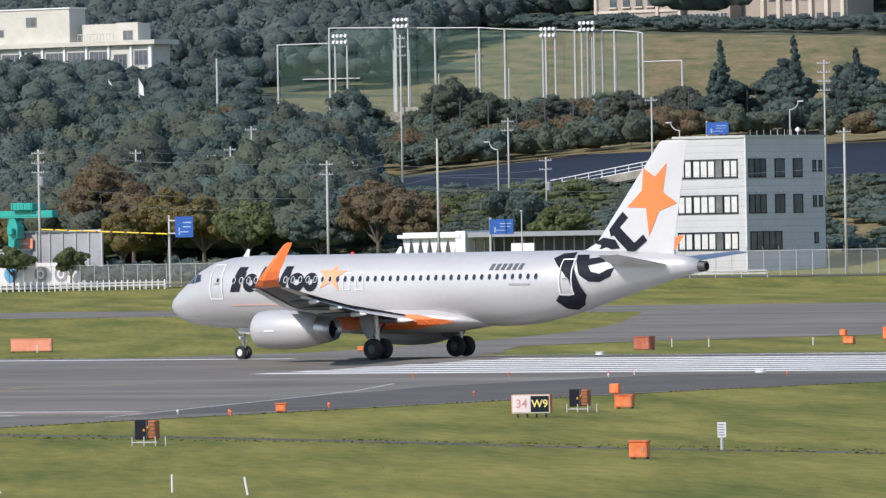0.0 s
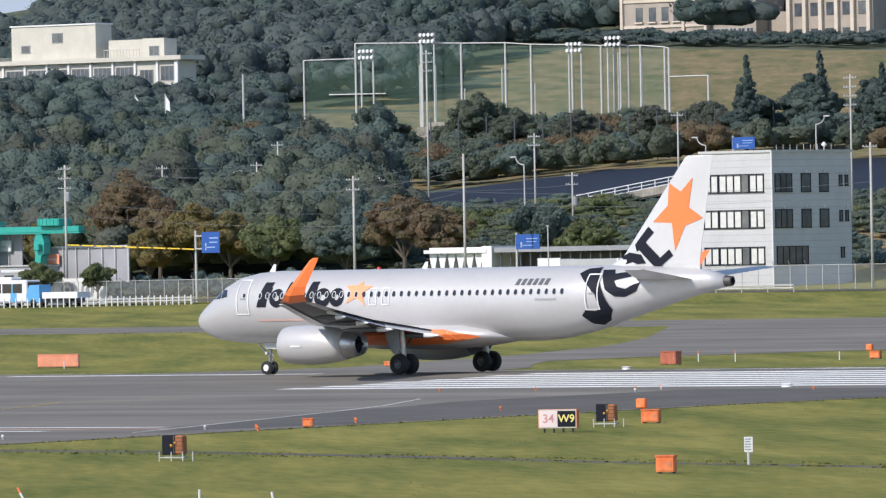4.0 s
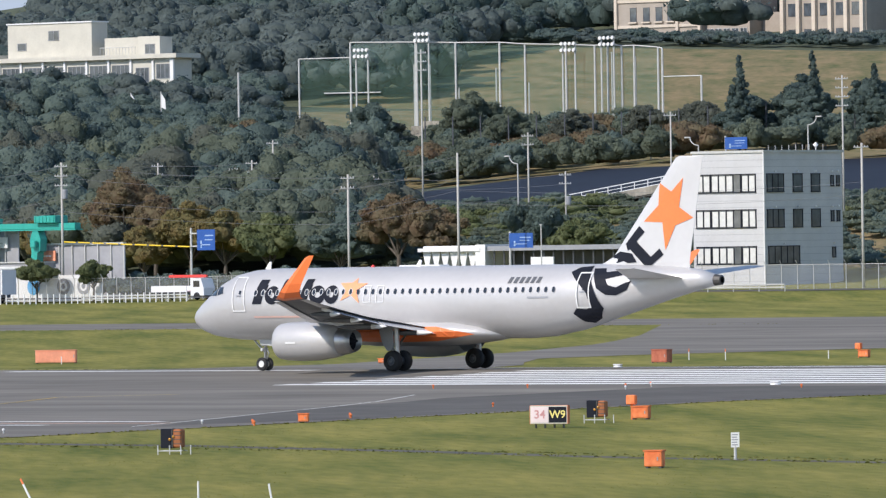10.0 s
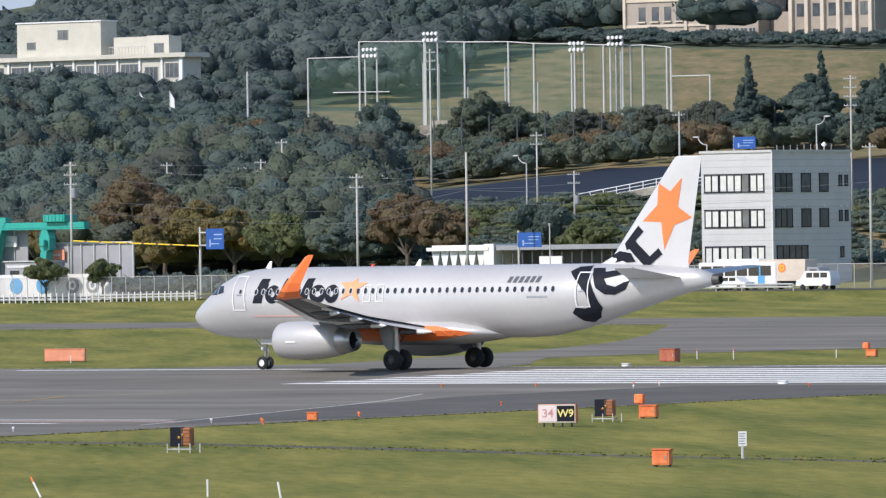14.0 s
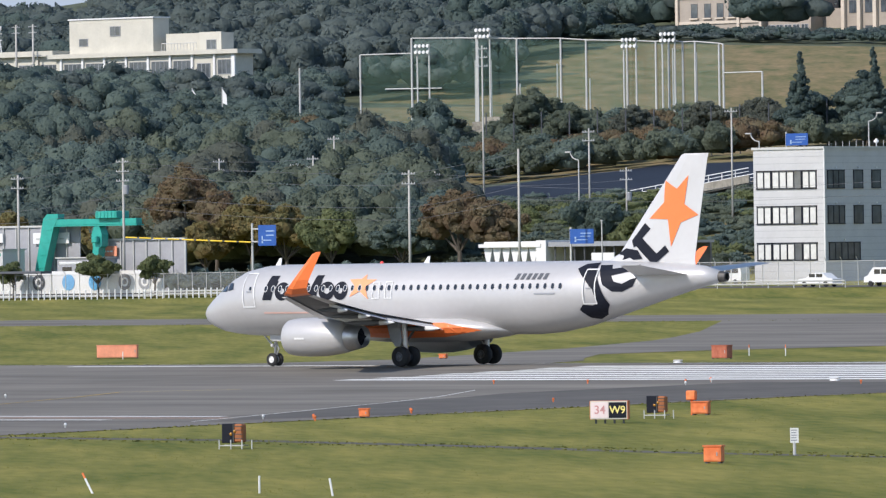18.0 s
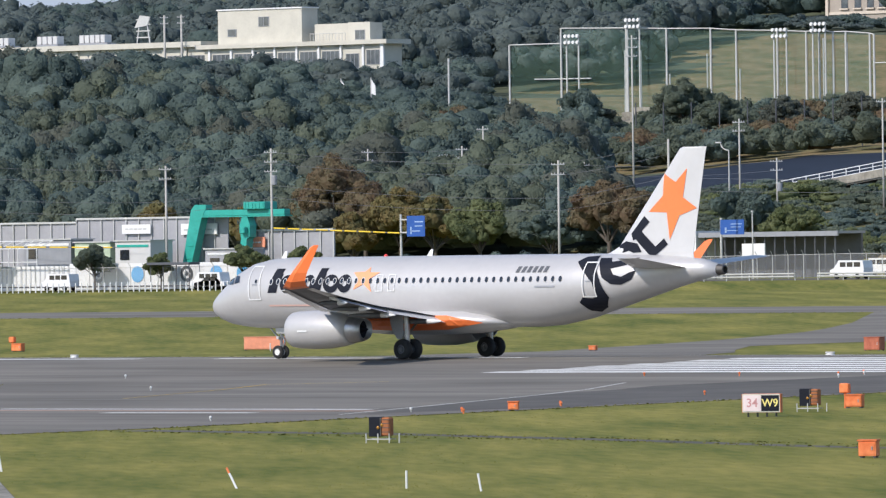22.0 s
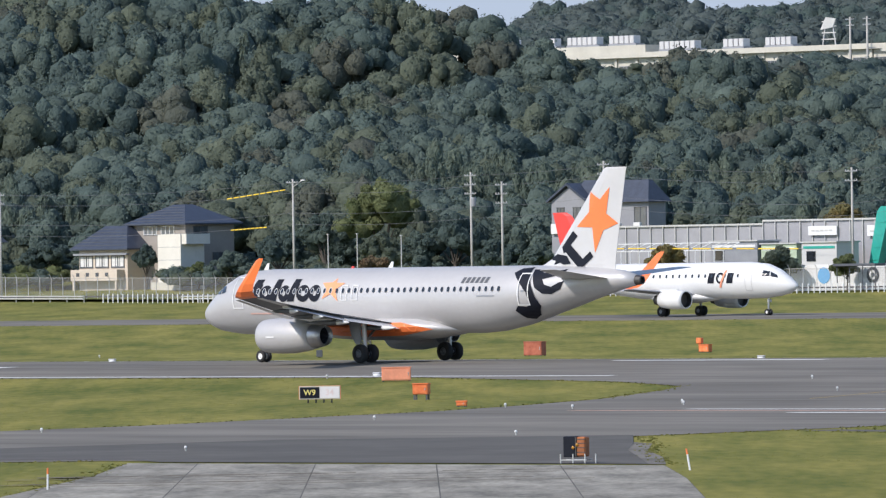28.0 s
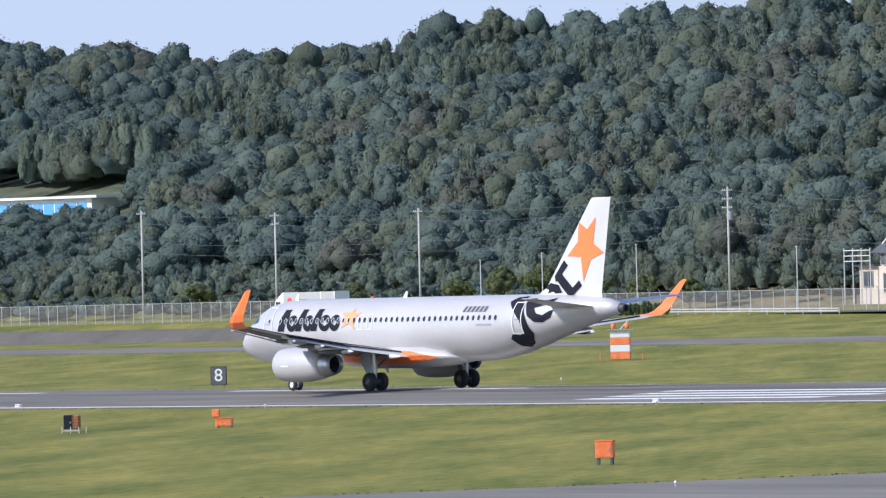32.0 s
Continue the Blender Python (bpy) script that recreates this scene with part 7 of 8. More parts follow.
TREES = ((-729, 776, 8.6, 3.0, LEAF_DEEP, "dark green tree before the grey house"), (-721.5, 776, 7.8, 2.8, LEAF, "green tree before the grey house"), (-668, 806, 17.5, 6.0, LEAF_RUST, "rust-red autumn tree behind the hoarding"), (-658, 800, 14.0, 5.5, LEAF_RUST, "rust-red autumn tree beside the road"), (-650, 797, 13.4, 5.6, LEAF_GOLD, "golden-brown autumn tree behind the road"), (-643, 795, 12.6, 5.2, LEAF_GOLD, "golden-brown autumn tree beside the road"), (-654, 793, 10.5, 4.5, LEAF_GOLD, "low golden autumn tree"), (-634.5, 793, 11.8, 4.6, LEAF_LIGHT, "light green tree behind the road"),
         (-626, 796, 10.5, 4.6, LEAF, "dark green tree beside the road"), (-618, 797, 14.0, 6.0, LEAF_RUST, "broad rust-brown autumn tree"), (-611, 795, 12.5, 4.8, LEAF_RUST, "rust-brown autumn tree beside the road"), (-600, 800, 12.6, 4.6, LEAF, "dark green tree by the canopy"), (-592, 798, 10.5, 4.0, LEAF_LIGHT, "light green tree by the canopy"), (-573, 798, 9.0, 4.0, LEAF, "dark green shrub tree"),
         (-694, 803, 12.2, 4.5, LEAF_GOLD, "olive-gold tree behind the hoarding"), (-682, 806, 11.5, 4.0, LEAF_GOLD, "olive-gold tree behind the hoarding"),
         (-762, 790, 16.6, 6.0, LEAF_LIGHT, "tall light green tree beside the pole"), (-770.5, 788, 12.5, 4.4, LEAF, "dark green tree beside the tall pole"), (-778, 787, 10.0, 3.8, LEAF_DEEP, "dark green tree beside the house"), (-784, 784, 7.6, 2.8, LEAF, "bushy green tree before the house"), (-789, 783, 6.2, 2.4, LEAF_LIGHT, "bushy green tree before the house"), (-800.4, 784.5, 8.6, 2.0, LEAF_DEEP, "slim dark conifer between the house wings"), (-751, 792, 12.0, 5.0, LEAF_DEEP, "dark green tree beside the road"), (-742.5, 770, 9.6, 3.4, LEAF_OLIVE, "round olive-brown bush tree by the fence"), (-737, 762, 6.6, 2.6, LEAF_RUST, "low rust-brown shrub by the fence"), (-823, 788, 9.5, 3.6, LEAF_DEEP, "dark green tree between the houses"), (-851, 790, 8.5, 3.2, LEAF_DEEP, "dark green tree beside the plain house"), (-737.5, 795, 9.0, 3.0, LEAF, "light green tree beside the road"), (-756, 790, 9.5, 3.6, LEAF, "dark green tree beside the road"), (-770, 790, 9.0, 3.5, LEAF, "dark green tree beside the road"),
         (-887, 760, 8.9, 2.9, LEAF_LIGHT, "pale flowering roadside tree"), (-879, 760, 8.8, 2.9, LEAF_LIGHT, "pale flowering roadside tree"), (-868, 760, 7.3, 2.4, LEAF_LIGHT, "pale roadside tree beside the road"), (-859, 760, 7.2, 2.3, LEAF_LIGHT, "pale roadside tree beside the road"), (-850, 760, 6.8, 2.2, LEAF_LIGHT, "pale roadside tree beside the road"), (-896, 760, 7.4, 2.4, LEAF_LIGHT, "pale roadside tree beside the road"), (-905, 760, 7.6, 2.5, LEAF, "dark green roadside tree"), (-917, 760, 7.2, 2.4, LEAF_LIGHT, "pale roadside tree beside the road"), (-928, 760, 7.8, 2.7, LEAF, "green roadside tree beside the road"), (-940, 760, 7.2, 2.5, LEAF, "green roadside tree beside the road"), (-951, 760, 7.6, 2.7, LEAF_LIGHT, "pale roadside tree beside the road"),
         (-649, 739.5, 6.8, 2.6, LEAF_OLIVE, "small brownish street tree by the white wall"), (-638.8, 739.5, 5.9, 1.8, LEAF_LIGHT, "small green street tree by the white wall"), (-626.0, 739.5, 6.7, 2.7, LEAF_LIGHT, "green street tree by the white wall"), (-617.5, 739.5, 6.4, 2.0, LEAF_LIGHT, "green street tree by the white wall"), (-671.5, 745, 7.4, 2.8, LEAF_GOLD, "brownish yard tree beside the road"),
         (-704, 1004, 31.5, 5.6, LEAF_DEEP, "broad dark tree on the shelf"), (-699, 998, 30.0, 5.0, LEAF, "dark tree on the shelf"), (-713, 1002, 29.5, 5.0, LEAF_DEEP, "broad dark tree on the shelf"), (-691, 1002, 31.0, 5.2, LEAF_DEEP, "dark tree beside the pole on the shelf"), (-722, 1004, 28.5, 4.8, LEAF_BROWN, "brownish half-bare tree on the shelf"), (-733, 1006, 28.0, 4.6, LEAF_BROWN, "brownish half-bare tree on the shelf"), (-745, 1004, 27.6, 4.6, LEAF_BROWN, "brownish tree below the nets"), (-757, 1004, 28.0, 4.6, LEAF_OLIVE, "olive tree below the nets"), (-781, 1004, 27.0, 4.0, LEAF_BROWN, "brownish tree below the nets"), (-685, 1000, 28.5, 4.6, LEAF, "dark tree on the shelf"), (-770, 1012, 30.6, 6.0, LEAF_OLIVE, "round olive tree before the nets"), (-780, 1000, 29.5, 4.5, LEAF, "dark tree before the nets"))
for i, (x, y, top, r, m, lab) in enumerate(TREES):
    tree(x, y, top, r, m, lab, 100 + i)


def cedar(x, y, top, r, label, seed):
    """A pointed conifer: whorls of drooping boughs that shrink towards the tip."""
    g = ground_z(x, y)
    rng = np.random.default_rng(seed)
    t = thing("cedar", label, "tree", (x, y, g), group="pointed conifers")
    H = top - g
    part("trunk", rods(((0, 0, -0.4), (0, 0, H * 0.95), 0.22, 0.04), n=8), BARK, t, "straight grey trunk")
    cs, rs, hs = [], [], []
    for i in range(11):
        k = i / 10
        for j in range(4 if k < 0.7 else 2):
            a = 1.57 * j + 0.7 * i + rng.uniform(-0.4, 0.4)
            q = r * (1 - k) * 0.55
            cs.append((q * math.cos(a), q * math.sin(a), H * (0.12 + 0.84 * k) + rng.uniform(-0.3, 0.3)))
            rs.append(r * (0.50 * (1 - k) + 0.13) * rng.uniform(0.8, 1.2))
            hs.append(H * 0.07)
    o = new("crown", crown_mesh("crown", rng, np.array(cs), np.array(rs), np.array(hs), 110, 0.34, LEAF_DEEP, 4))
    o.parent = t
    tagged(o, "dark layered crown")


for i, (x, y, top, r) in enumerate(((-709.5, 996, 34.0, 3.4), (-696.5, 996, 34.2, 3.2), (-688.5, 1000, 32.5, 3.0))):
    cedar(x, y, top, r, "dark pointed conifer on the shelf above the road", 300 + i)


# ------------------------------------------------ the second aircraft: x ahead of its nose gear
def regional_jet():
    j = thing("regional_jet", "white regional jet with a red tail on the far taxiway", "airplane")
    rows = ((-26.2, 0.22, 4.05, 4.6), (-24.5, 0.55, 3.5, 4.75), (-22.0, 0.95, 2.85, 4.85), (-18.5, 1.35, 2.0, 4.9), (-15.5, 1.5, 1.62, 4.92), (-13.5, 1.505, 1.55, 4.92), (-2.0, 1.505, 1.55, 4.92), (0.0, 1.42, 1.6, 4.75), (1.4, 1.15, 1.75, 4.25), (2.6, 0.75, 2.0, 3.5), (3.3, 0.35, 2.35, 3.0), (3.55, 0.05, 2.6, 2.75))
    part("fuselage", hull_mesh(rows, 40, 24), WHITE, j, "white fuselage", smooth=True)
    skin = lambda x, z: hull_y(rows, x, z)
    w0 = part("cabin_window", decal([(-0.10, 3.55), (-0.10, 3.85), (0.10, 3.85), (0.10, 3.55)], lambda x, z: skin(-6, z), 0.2, 0.02), GLASS, j, "small dark cabin window")
    w0.matrix_basis = pose(-2.4, 0, 0)
    for i in range(1, 22):
        again(w0, j, (-2.4 - 0.8 * i, 0, 0))
    for pts in ([(0.35, 3.62), (0.35, 4.15), (1.0, 4.05), (1.15, 3.6)], [(1.25, 3.58), (1.1, 4.02), (1.75, 3.72), (1.95, 3.45)]):
        for side in (-1, 1):
            part("cockpit_window", decal(pts, skin, 0.25, 0.02, side), GLASS, j, "dark cockpit window")
    part("door_frame", merge([decal(q, skin, 0.3, 0.015) for q in frame_outline(-1.55, -0.75, 2.3, 4.1, 0.05)]), PALE, j, "door outline")
    for k in range(3):
        part("name_shape", decal([(-6.1 + k * 1.15, 3.0), (-5.95 + k * 1.15, 3.95), (-5.2 + k * 1.15, 3.95), (-5.35 + k * 1.15, 3.0)] if k != 1 else ring_outline(-4.55, 3.48, 0.5, 0.52, 0, 0.2), skin, 0.3, 0.015), INK, j, "dark painted shape")
    part("name_slash", decal([(-4.7, 2.6), (-4.45, 2.6), (-3.8, 4.2), (-4.05, 4.2)], skin, 0.3, 0.03), FADED_ORANGE, j, "reddish slash")
    bm = bmesh.new()
    rings = []
    for z, le, te, th in ((4.4, -18.6, -25.4, 0.2), (5.0, -20.3, -25.3, 0.2), (9.5, -24.3, -26.6, 0.1), (9.8, -24.9, -26.7, 0.05)):
        rings.append([(le, 0, z), (le + (te - le) * 0.3, -th, z), (te, -0.02, z), (te, 0.02, z), (le + (te - le) * 0.3, th, z)])
    loft(bm, rings)
    bmesh.ops.recalc_face_normals(bm, faces=bm.faces)
    part("fin", bm, RED, j, "red tail fin")
    part("fin_root", decal([(-18.4, 4.3), (-25.4, 4.3), (-25.3, 5.2), (-21.6, 5.6), (-20.2, 5.0)], lambda x, z: 0.22, 0.8, 0.0), WHITE, j, "white fin root")
    for side in (-1, 1):
        def flip(st):
            return [(y, -x, c, z, th) for y, x, c, z, th in st]
        bm = wing_mesh([(1.0, 8.0, 4.6, 2.0, 0.05), (4.2, 9.6, 3.1, 2.3, 0.05), (12.2, 13.6, 1.2, 3.1, 0.04)], side)
        for v in bm.verts:
            v.co.x = -v.co.x
        bmesh.ops.recalc_face_normals(bm, faces=bm.faces)
        part("wing", bm, GREY_PAINT, j, "grey wing")
        part("winglet", plate([(-13.6, 3.05), (-14.8, 3.05), (-15.5, 4.6), (-15.0, 4.6)], side * 12.2, side * 12.35), ORANGE, j, "orange winglet")
        bm = wing_mesh([(0.5, 22.3, 3.0, 4.2, 0.05), (4.8, 25.0, 1.3, 4.55, 0.05)], side)
        for v in bm.verts:
            v.co.x = -v.co.x
        bmesh.ops.recalc_face_normals(bm, faces=bm.faces)
        part("tailplane", bm, WHITE, j, "white tailplane")
        part("nacelle", turned(((-6.6, 0.72), (-6.55, 0.80), (-7.0, 0.88), (-8.2, 0.88), (-9.6, 0.70), (-9.6, 0.6)), "x", 26, (0, side * 3.9, 1.55), (False, False)), WHITE, j, "white engine nacelle", smooth=True)
        part("engine_intake", turned(((-6.6, 0.72), (-7.1, 0.70), (-7.15, 0.05)), "x", 20, (0, side * 3.9, 1.55), (False, True)), DARK_METAL, j, "dark intake")
        part("exhaust_nozzle", turned(((-9.5, 0.6), (-10.3, 0.45), (-10.3, 0.05)), "x", 20, (0, side * 3.9, 1.55), (False, True)), DARK_METAL, j, "dark nozzle")
        part("pylon", boxes((-9.8, -7.6, side * 3.9 - 0.12, side * 3.9 + 0.12, 2.1, 2.5)), WHITE, j)
        part("main_strut", rods(((-10.6, side * 2.6, 0.45), (-10.6, side * 2.4, 2.2), 0.12), n=8), STEEL, j, "main leg")
        for dy in (-0.28, 0.28):
            wheel(j, (-10.6, side * 2.6 + dy, 0.48), 0.48, 0.3, 0.2, GREY_PAINT)
        wheel(j, (0, side * 0.2, 0.3), 0.3, 0.18, 0.14, WHITE)
    part("belly_fairing", hull_mesh(((-14.5, 0.3, 1.6, 1.9), (-12.5, 1.3, 1.25, 2.3), (-8.5, 1.4, 1.2, 2.4), (-6.0, 0.4, 1.5, 1.9)), 20, 8), WHITE, j, "white belly fairing", smooth=True)
    part("nose_strut", rods(((0, 0, 0.3), (0.0, 0, 1.8), 0.09), n=8), STEEL, j, "nose leg")
    part("taxi_light", boxes((0.05, 0.2, -0.25, 0.25, 1.2, 1.5), bevel=0.03), PALE, j, "lamp unit on the nose leg")
    return j


REGIONAL = regional_jet()


# ------------------------------------------------ road vehicles
TRUCK_GREY = mat("dull_grey_truck_box", (0.40, 0.41, 0.41), 0.55, 0, 0.08, 2.0, 3.0)


def truck():
    t = thing("box_truck", "pale grey box truck with a red disc driving along the road", "truck")
    part("cargo_box", boxes((1.75, 12.2, -1.2, 1.2, 1.05, 3.75), bevel=0.03), TRUCK_GREY, t, "pale grey cargo box")
    part("box_frame", boxes((1.7, 1.85, -1.23, 1.23, 1.0, 3.8)), WHITE, t)
    part("box_frame", boxes((9.3, 9.45, -1.22, 1.22, 1.0, 3.78)), WHITE, t)
    part("box_frame", boxes((12.1, 12.25, -1.23, 1.23, 1.0, 3.8)), WHITE, t)
    part("disc", turned(((-1.215, 0.5), (-1.225, 0.48), (-1.228, 0.02)), "y", 18, (3.1, 0, 2.6), (False, True)), RED, t, "red disc")
    x = 4.1
    for w in (0.75, 0.6, 0.6, 0.75, 0.5, 0.5, 0.3, 0.5, 0.3):
        part("name_bar", boxes((x, x + w * 0.75, -1.225, -1.21, 2.35, 2.85 if w > 0.55 else 2.7)), DARK_GREY, t, "dark name bar")
        x += w
    bm = bmesh.new()
    loft(bm, [[(-0.35, y, 0.55), (1.6, y, 0.55), (1.6, y, 3.05), (0.25, y, 2.95), (-0.25, y, 1.9)] for y in (-1.15, 1.15)])
    bmesh.ops.recalc_face_normals(bm, faces=bm.faces)
    part("cab", bm, WHITE, t, "white cab")
    part("deflector", plate([(0.3, 3.0), (1.6, 3.05), (1.6, 3.7), (1.2, 3.65)], -1.0, 1.0), WHITE, t, "white roof deflector")
    part("side_window", boxes((0.15, 1.1, -1.165, -1.15, 1.75, 2.55)), GLASS, t, "dark side window")
    part("windscreen", plate([(-0.26, 1.9), (-0.22, 1.9), (0.27, 2.85), (0.23, 2.85)], -1.0, 1.0), GLASS, t, "dark windscreen")
    part("chassis", boxes((0.2, 12.0, -0.5, 0.5, 0.65, 1.0)), DARK_GREY, t, "dark chassis")
    part("side_guard", boxes((3.0, 8.2, -1.15, -1.05, 0.5, 0.9)), POLE, t)
    for x in (0.65, 9.0, 10.2):
        for y in (-1.0, 1.0):
            o = part("wheel", turned(((-0.14, 0.25), (-0.14, 0.46), (0, 0.5), (0.14, 0.46), (0.14, 0.25)), "y", 18, (x, y, 0.5)), RUBBER, t, "black wheel")
            part("rim", turned(((-0.13, 0.26), (-0.1, 0.05)), "y", 12, (x, y, 0.5)), POLE, o)
    return t


def bus():
    b = thing("city_bus", "white city bus with dark windows driving along the road", "bus")
    part("body", boxes((-10.2, 0, -1.22, 1.22, 0.35, 2.95), bevel=0.12), WHITE, b, "white body")
    part("roof_unit", boxes((-8.2, -2.5, -0.9, 0.9, 2.95, 3.3), bevel=0.1), WHITE, b, "white roof unit")
    for i in range(6):
        part("side_window", boxes((-9.8 + 1.55 * i, -8.45 + 1.55 * i, -1.245, -1.215, 1.5, 2.55)), GLASS, b, "dark side window")
    part("windscreen", boxes((-0.01, 0.03, -1.05, 1.05, 1.3, 2.7)), GLASS, b, "dark windscreen")
    part("door_panel", boxes((-2.4, -1.5, -1.24, -1.215, 0.5, 2.5)), SKYBLUE, b, "pale blue door panel")
    part("skirt", boxes((-10.0, -0.2, -1.235, -1.215, 0.4, 0.6)), GREY_PAINT, b)
    for x in (-7.6, -2.9):
        for y in (-1.05, 1.05):
            part("wheel", turned(((-0.14, 0.25), (-0.14, 0.44), (0, 0.48), (0.14, 0.44), (0.14, 0.25)), "y", 18, (x, y, 0.48)), RUBBER, b, "black wheel")
    return b


def car(label, van=False):
    c = thing("car", label, "car", group="road vehicles")
    if van:
        prof = [(0, 0.45), (4.4, 0.45), (4.45, 1.2), (4.3, 1.95), (1.2, 2.0), (0.5, 1.15), (0.05, 1.0)]
    else:
        prof = [(0, 0.4), (4.5, 0.4), (4.5, 0.85), (3.9, 0.95), (3.2, 1.45), (1.9, 1.48), (1.1, 0.98), (0.1, 0.8)]
    part("body", plate(prof, -0.84, 0.84), WHITE, c, "white body")
    for a, b in (((1.35, 2.1), (2.25, 3.0), (3.15, 4.0)) if van else ((1.5, 2.25), (2.4, 3.2))):
        part("side_window", boxes((a, b, -0.855, -0.838, 1.3 if van else 1.02, 1.8 if van else 1.38)), GLASS, c, "dark side window")
    part("windscreen", plate([(1.18, 1.04), (1.22, 1.02), (1.92, 1.42), (1.88, 1.44)] if not van else [(0.56, 1.2), (0.6, 1.2), (1.2, 1.92), (1.16, 1.92)], -0.74, 0.74), GLASS, c, "dark windscreen")
    for x in (0.85, 3.6):
        for y in (-0.75, 0.75):
            part("wheel", turned(((-0.1, 0.18), (-0.1, 0.29), (0, 0.32), (0.1, 0.29), (0.1, 0.18)), "y", 16, (x, y, 0.32)), RUBBER, c, "black wheel")
    return c


TRUCK, BUS = truck(), bus()
CAR_A, CAR_B = car("white saloon car driving along the road"), car("white hatchback driving along the road")
VAN = car("white van driving along the road", True)
CAR_C, CAR_D = car("white hatchback passing the office block"), car("white van passing the office block", True)
OFFICE_CAR = car("white van parked beside the office block", True)
OFFICE_CAR.matrix_basis = pose(-560.8, 770, ground_z(-558, 770) + 0.01)
PARKED = car("white van standing by the white wall", True)
PARKED.matrix_basis = pose(-650.8, 733, ground_z(-650, 733) + 0.01)


def box_van():
    v = thing("box_van", "beige box van with an orange emblem driving along the road", "truck", group="road trucks")
    part("cargo_box", boxes((-8.0, -2.0, -1.1, 1.1, 0.9, 3.2), bevel=0.03), BEIGE, v, "beige cargo box")
    part("emblem", turned(((-1.115, 0.5), (-1.125, 0.46), (-1.128, 0.02)), "y", 18, (-5.0, 0, 2.3), (False, True)), ORANGE, v, "orange emblem")
    part("emblem_ring", turned(((-1.13, 0.3), (-1.138, 0.26), (-1.13, 0.2)), "y", 14, (-5.0, 0, 2.3), (False, False)), YELLOW, v)
    for i in range(3):
        part("name_bar", boxes((-7.4 + 0.2 * i, -5.8, -1.12, -1.105, 1.3 + 0.3 * i, 1.38 + 0.3 * i)), GREY_PAINT, v)
    part("cab", plate([(-1.9, 0.5), (0.1, 0.5), (0.1, 1.3), (-0.4, 2.3), (-1.9, 2.4)], -1.0, 1.0), GREY_PAINT, v, "grey cab")
    part("side_window", boxes((-1.5, -0.6, -1.015, -1.0, 1.4, 2.1)), GLASS, v, "dark side window")
    part("chassis", boxes((-7.8, 0.0, -0.5, 0.5, 0.55, 0.9)), DARK_GREY, v)
    for x in (-6.6, -0.9):
        for y in (-0.95, 0.95):
            part("wheel", turned(((-0.13, 0.2), (-0.13, 0.4), (0, 0.44), (0.13, 0.4), (0.13, 0.2)), "y", 16, (x, y, 0.44)), RUBBER, v, "black wheel")
    return v


def crane_truck(label, arm, cab):
    v = thing("flatbed_truck", label, "truck", group="road trucks")
    part("bed", boxes((-7.4, -2.3, -1.1, 1.1, 0.9, 1.05), (-7.4, -2.3, -1.1, -1.04, 1.05, 1.6), (-7.4, -2.3, 1.04, 1.1, 1.05, 1.6), (-7.4, -7.3, -1.04, 1.04, 1.05, 1.6)), WHITE, v, "white drop-side bed")
    part("cab", plate([(-1.8, 0.5), (0.1, 0.5), (0.1, 1.3), (-0.3, 2.4), (-1.8, 2.45)], -1.0, 1.0), cab, v, "cab")
    part("side_window", boxes((-1.4, -0.5, -1.015, -1.0, 1.45, 2.15)), GLASS, v, "dark side window")
    if arm:
        part("crane_post", boxes((-2.3, -1.95, -0.3, 0.3, 0.9, 2.4)), RED, v, "red crane post")
        part("crane_arm", boxes((-5.6, -0.2, -0.16, 0.16, 2.5, 2.8), bevel=0.03), RED, v, "red folded crane arm")
    part("chassis", boxes((-7.2, 0.0, -0.5, 0.5, 0.55, 0.9)), DARK_GREY, v)
    for x in (-6.0, -0.9):
        for y in (-0.95, 0.95):
            part("wheel", turned(((-0.13, 0.2), (-0.13, 0.4), (0, 0.44), (0.13, 0.4), (0.13, 0.2)), "y", 16, (x, y, 0.44)), RUBBER, v, "black wheel")
    return v


BOX_VAN = box_van()
CRANE_TRUCK = crane_truck("white flatbed truck with a red folded crane arm", True, WHITE)
BLUE_TRUCK = crane_truck("white flatbed truck with a blue cab", False, SKYBLUE)
# ---------------------------------------------------------------- what moves
JET_ROWS = [(0, -303.52), (3, -303.54), (6, -303.57), (9, -303.56), (10.5, -303.60), (11.5, -303.68), (12.5, -303.86), (13.5, -304.05), (14.5, -304.43), (16.5, -305.73), (17, -306.18), (17.5, -306.69), (18, -307.35), (18.5, -308.04), (19, -308.93), (19.5, -309.91), (20, -311.15), (20.5, -312.47), (21, -314.11), (21.5, -315.86), (22, -318.03), (22.5, -320.27), (23, -323.02), (23.5, -325.83), (24, -329.24), (24.5, -332.92), (26.5, -353.62), (27, -360.55), (27.5, -367.62), (28, -375.99), (28.5, -384.29), (29, -393.95), (29.5, -403.43), (30, -414.41), (30.5, -425.04), (31, -437.14), (31.5, -449.22), (32, -463.10)]


def along_road(rows, y, seen, rz=0):
    """Rows of seconds and metres along a line at depth seen, carried over to the lane at y; an even pace."""
    even = [(t, lerp_rows(rows, t) * y / seen) for t in range(33)]
    return [(t, pose(x, y, ground_z(x, y) + 0.01, 0, 0, rz)) for t, x in even]


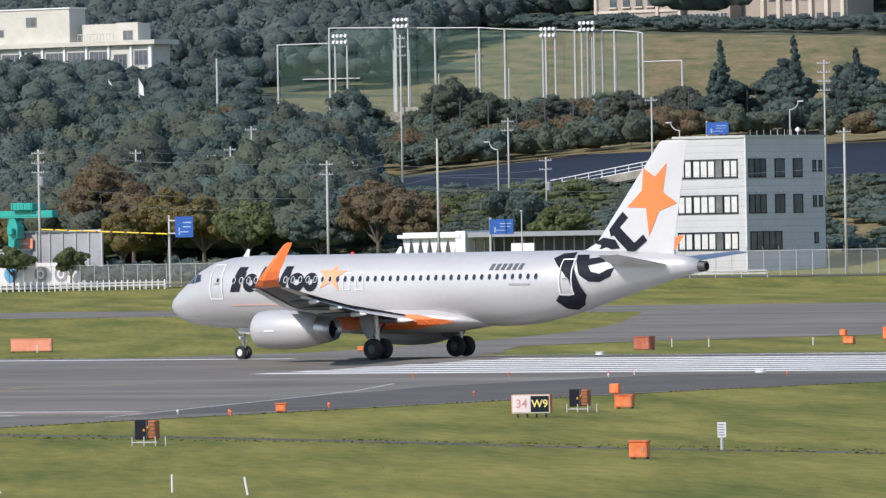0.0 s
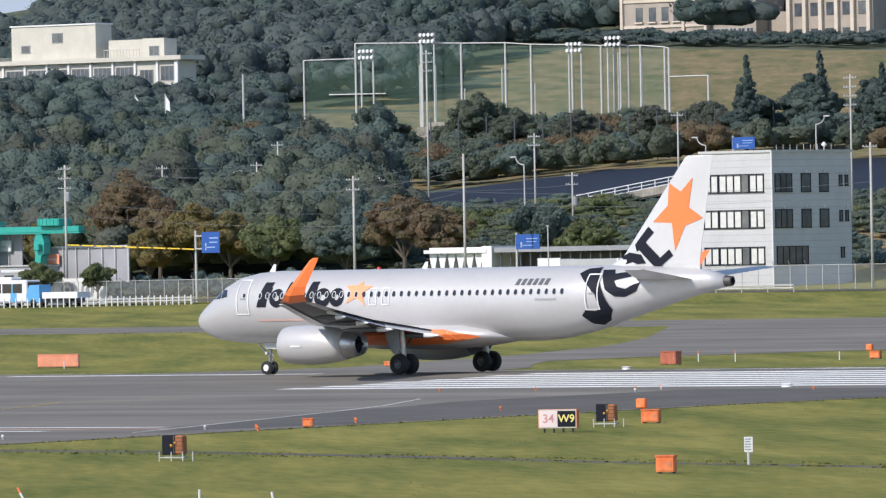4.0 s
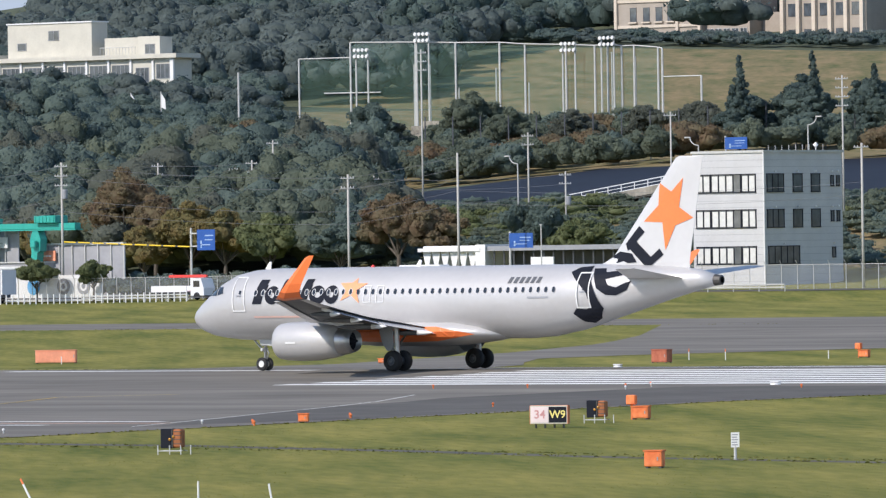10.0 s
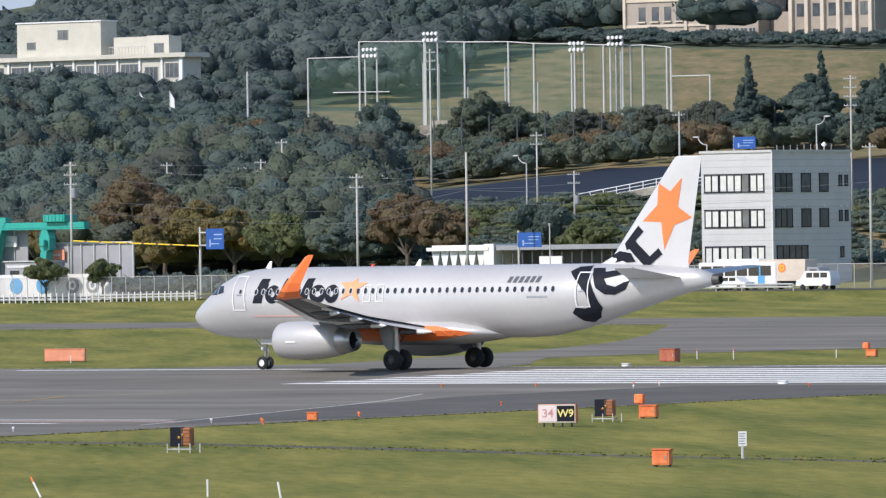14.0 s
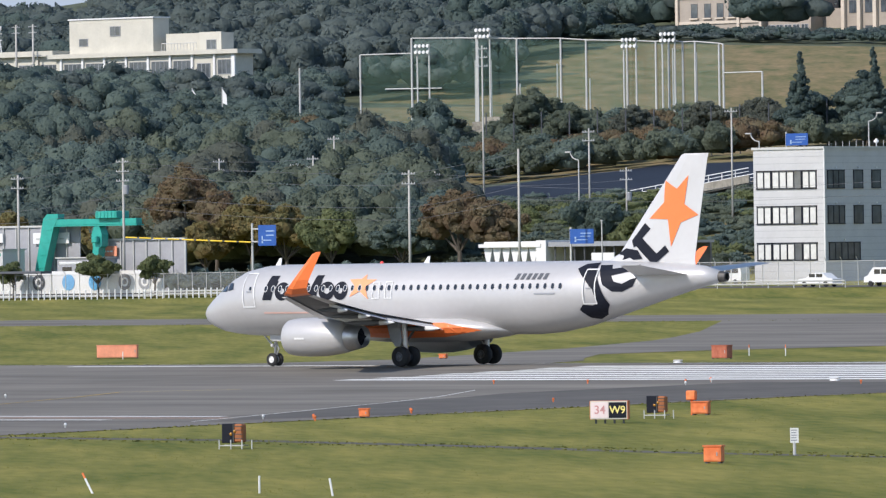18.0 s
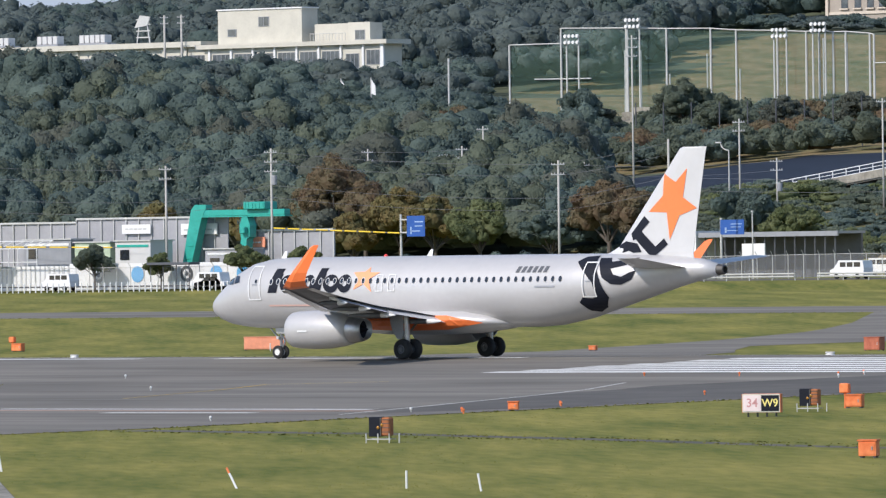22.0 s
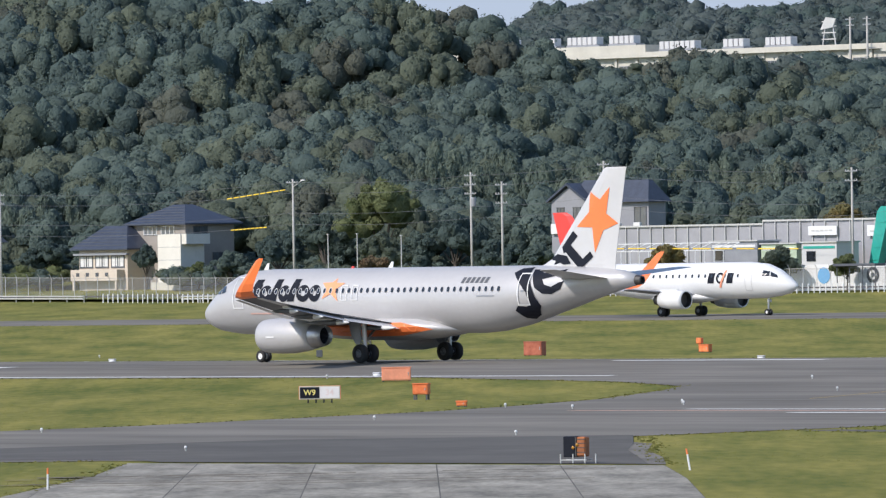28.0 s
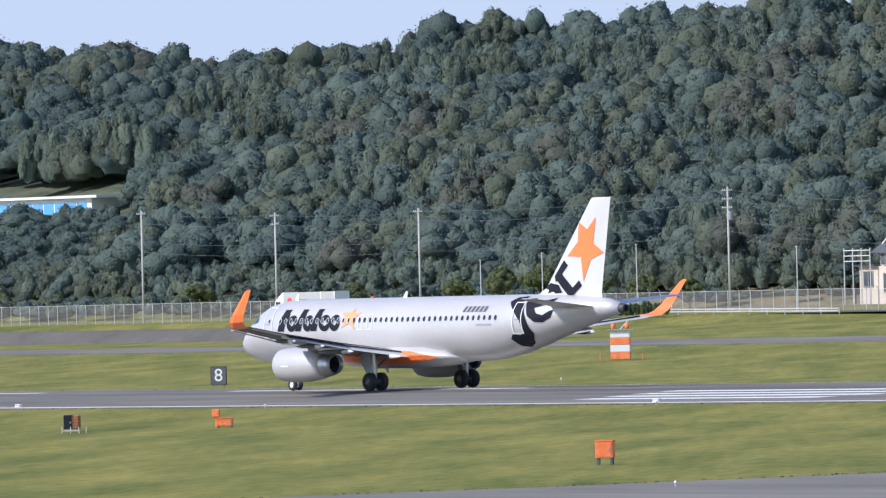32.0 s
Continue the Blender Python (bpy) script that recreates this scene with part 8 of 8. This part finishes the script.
def wheel_rows(at, radius):
    """A rolling wheel, never past 80 degrees from row to row."""
    rows, turn, x = [], 0.0, JET_ROWS[0][1]
    for i in range(321):
        t = i / 10
        nx = lerp_rows(JET_ROWS, t)
        turn -= min(80.0, math.degrees((x - nx) / radius))
        x = nx
        rows.append((t, pose(*at, 0, turn, 0)))
    return rows


def motions():
    walk(JET, [(t, pose(x, 378.8, 0, 0, 0, 0.0)) for t, x in JET_ROWS])
    for ob, radius in WHEELS:
        walk(ob, wheel_rows(ob.matrix_basis.translation.copy(), radius))
    walk(REGIONAL, [(t, pose(-524.2 + 3.9 * (t - 24.5), 580, ground_z(-524, 580) + 0.01)) for t in (0, 8, 16, 20, 24, 28, 32)])
    walk(TRUCK, along_road(((0, -487.9), (1.5, -508.5), (3, -529.0), (6, -573), (9, -617.1), (12, -661), (15, -704), (18, -745), (21, -784), (24, -820), (27, -853), (30, -881), (31, -887.4), (32, -892.5)), 724, 727))
    walk(BUS, along_road(((0, -656.5), (2, -635.2), (4, -613.8), (5.5, -597.9), (6, -592.5), (8, -571.0), (13, -525), (14, -511.5), (16, -483), (20, -428), (32, -270)), 731, 724))
    walk(CAR_A, along_road(((0, -422.9), (3, -467.9), (5.5, -505.4), (6, -512.9), (9, -557.9), (14, -633), (29, -799), (32, -832)), 723.6, 730))
    walk(CAR_B, along_road(((0, -349), (6, -424), (10, -474.5), (13, -512.1), (17, -562), (22, -625), (32, -750)), 723.6, 730))
    walk(CAR_C, along_road(((0, -330), (18, -515.5), (32, -690)), 723.6, 723.6))
    walk(CAR_D, along_road(((0, -380), (18, -507), (20, -520), (32, -586)), 723.6, 723.6))
    walk(VAN, along_road(((0, -317.5), (10, -457.5), (20, -597.5), (31, -751.5), (32, -765.5)), 723.6, 730))
    walk(BOX_VAN, along_road(((0, -690), (6, -612.3), (7, -600.0), (10, -559.6), (14, -505.9), (20, -426), (32, -272)), 731, 724))
    walk(CRANE_TRUCK, along_road(((0, -709), (8, -611.8), (10, -587.5), (13, -551), (16.5, -480), (24, -330), (32, -190)), 730.6, 723.4))
    walk(BLUE_TRUCK, along_road(((0, -565), (2, -592), (3.5, -612.3), (8, -673), (14, -754), (22, -862), (32, -990)), 723.4, 730, 180))


motions()
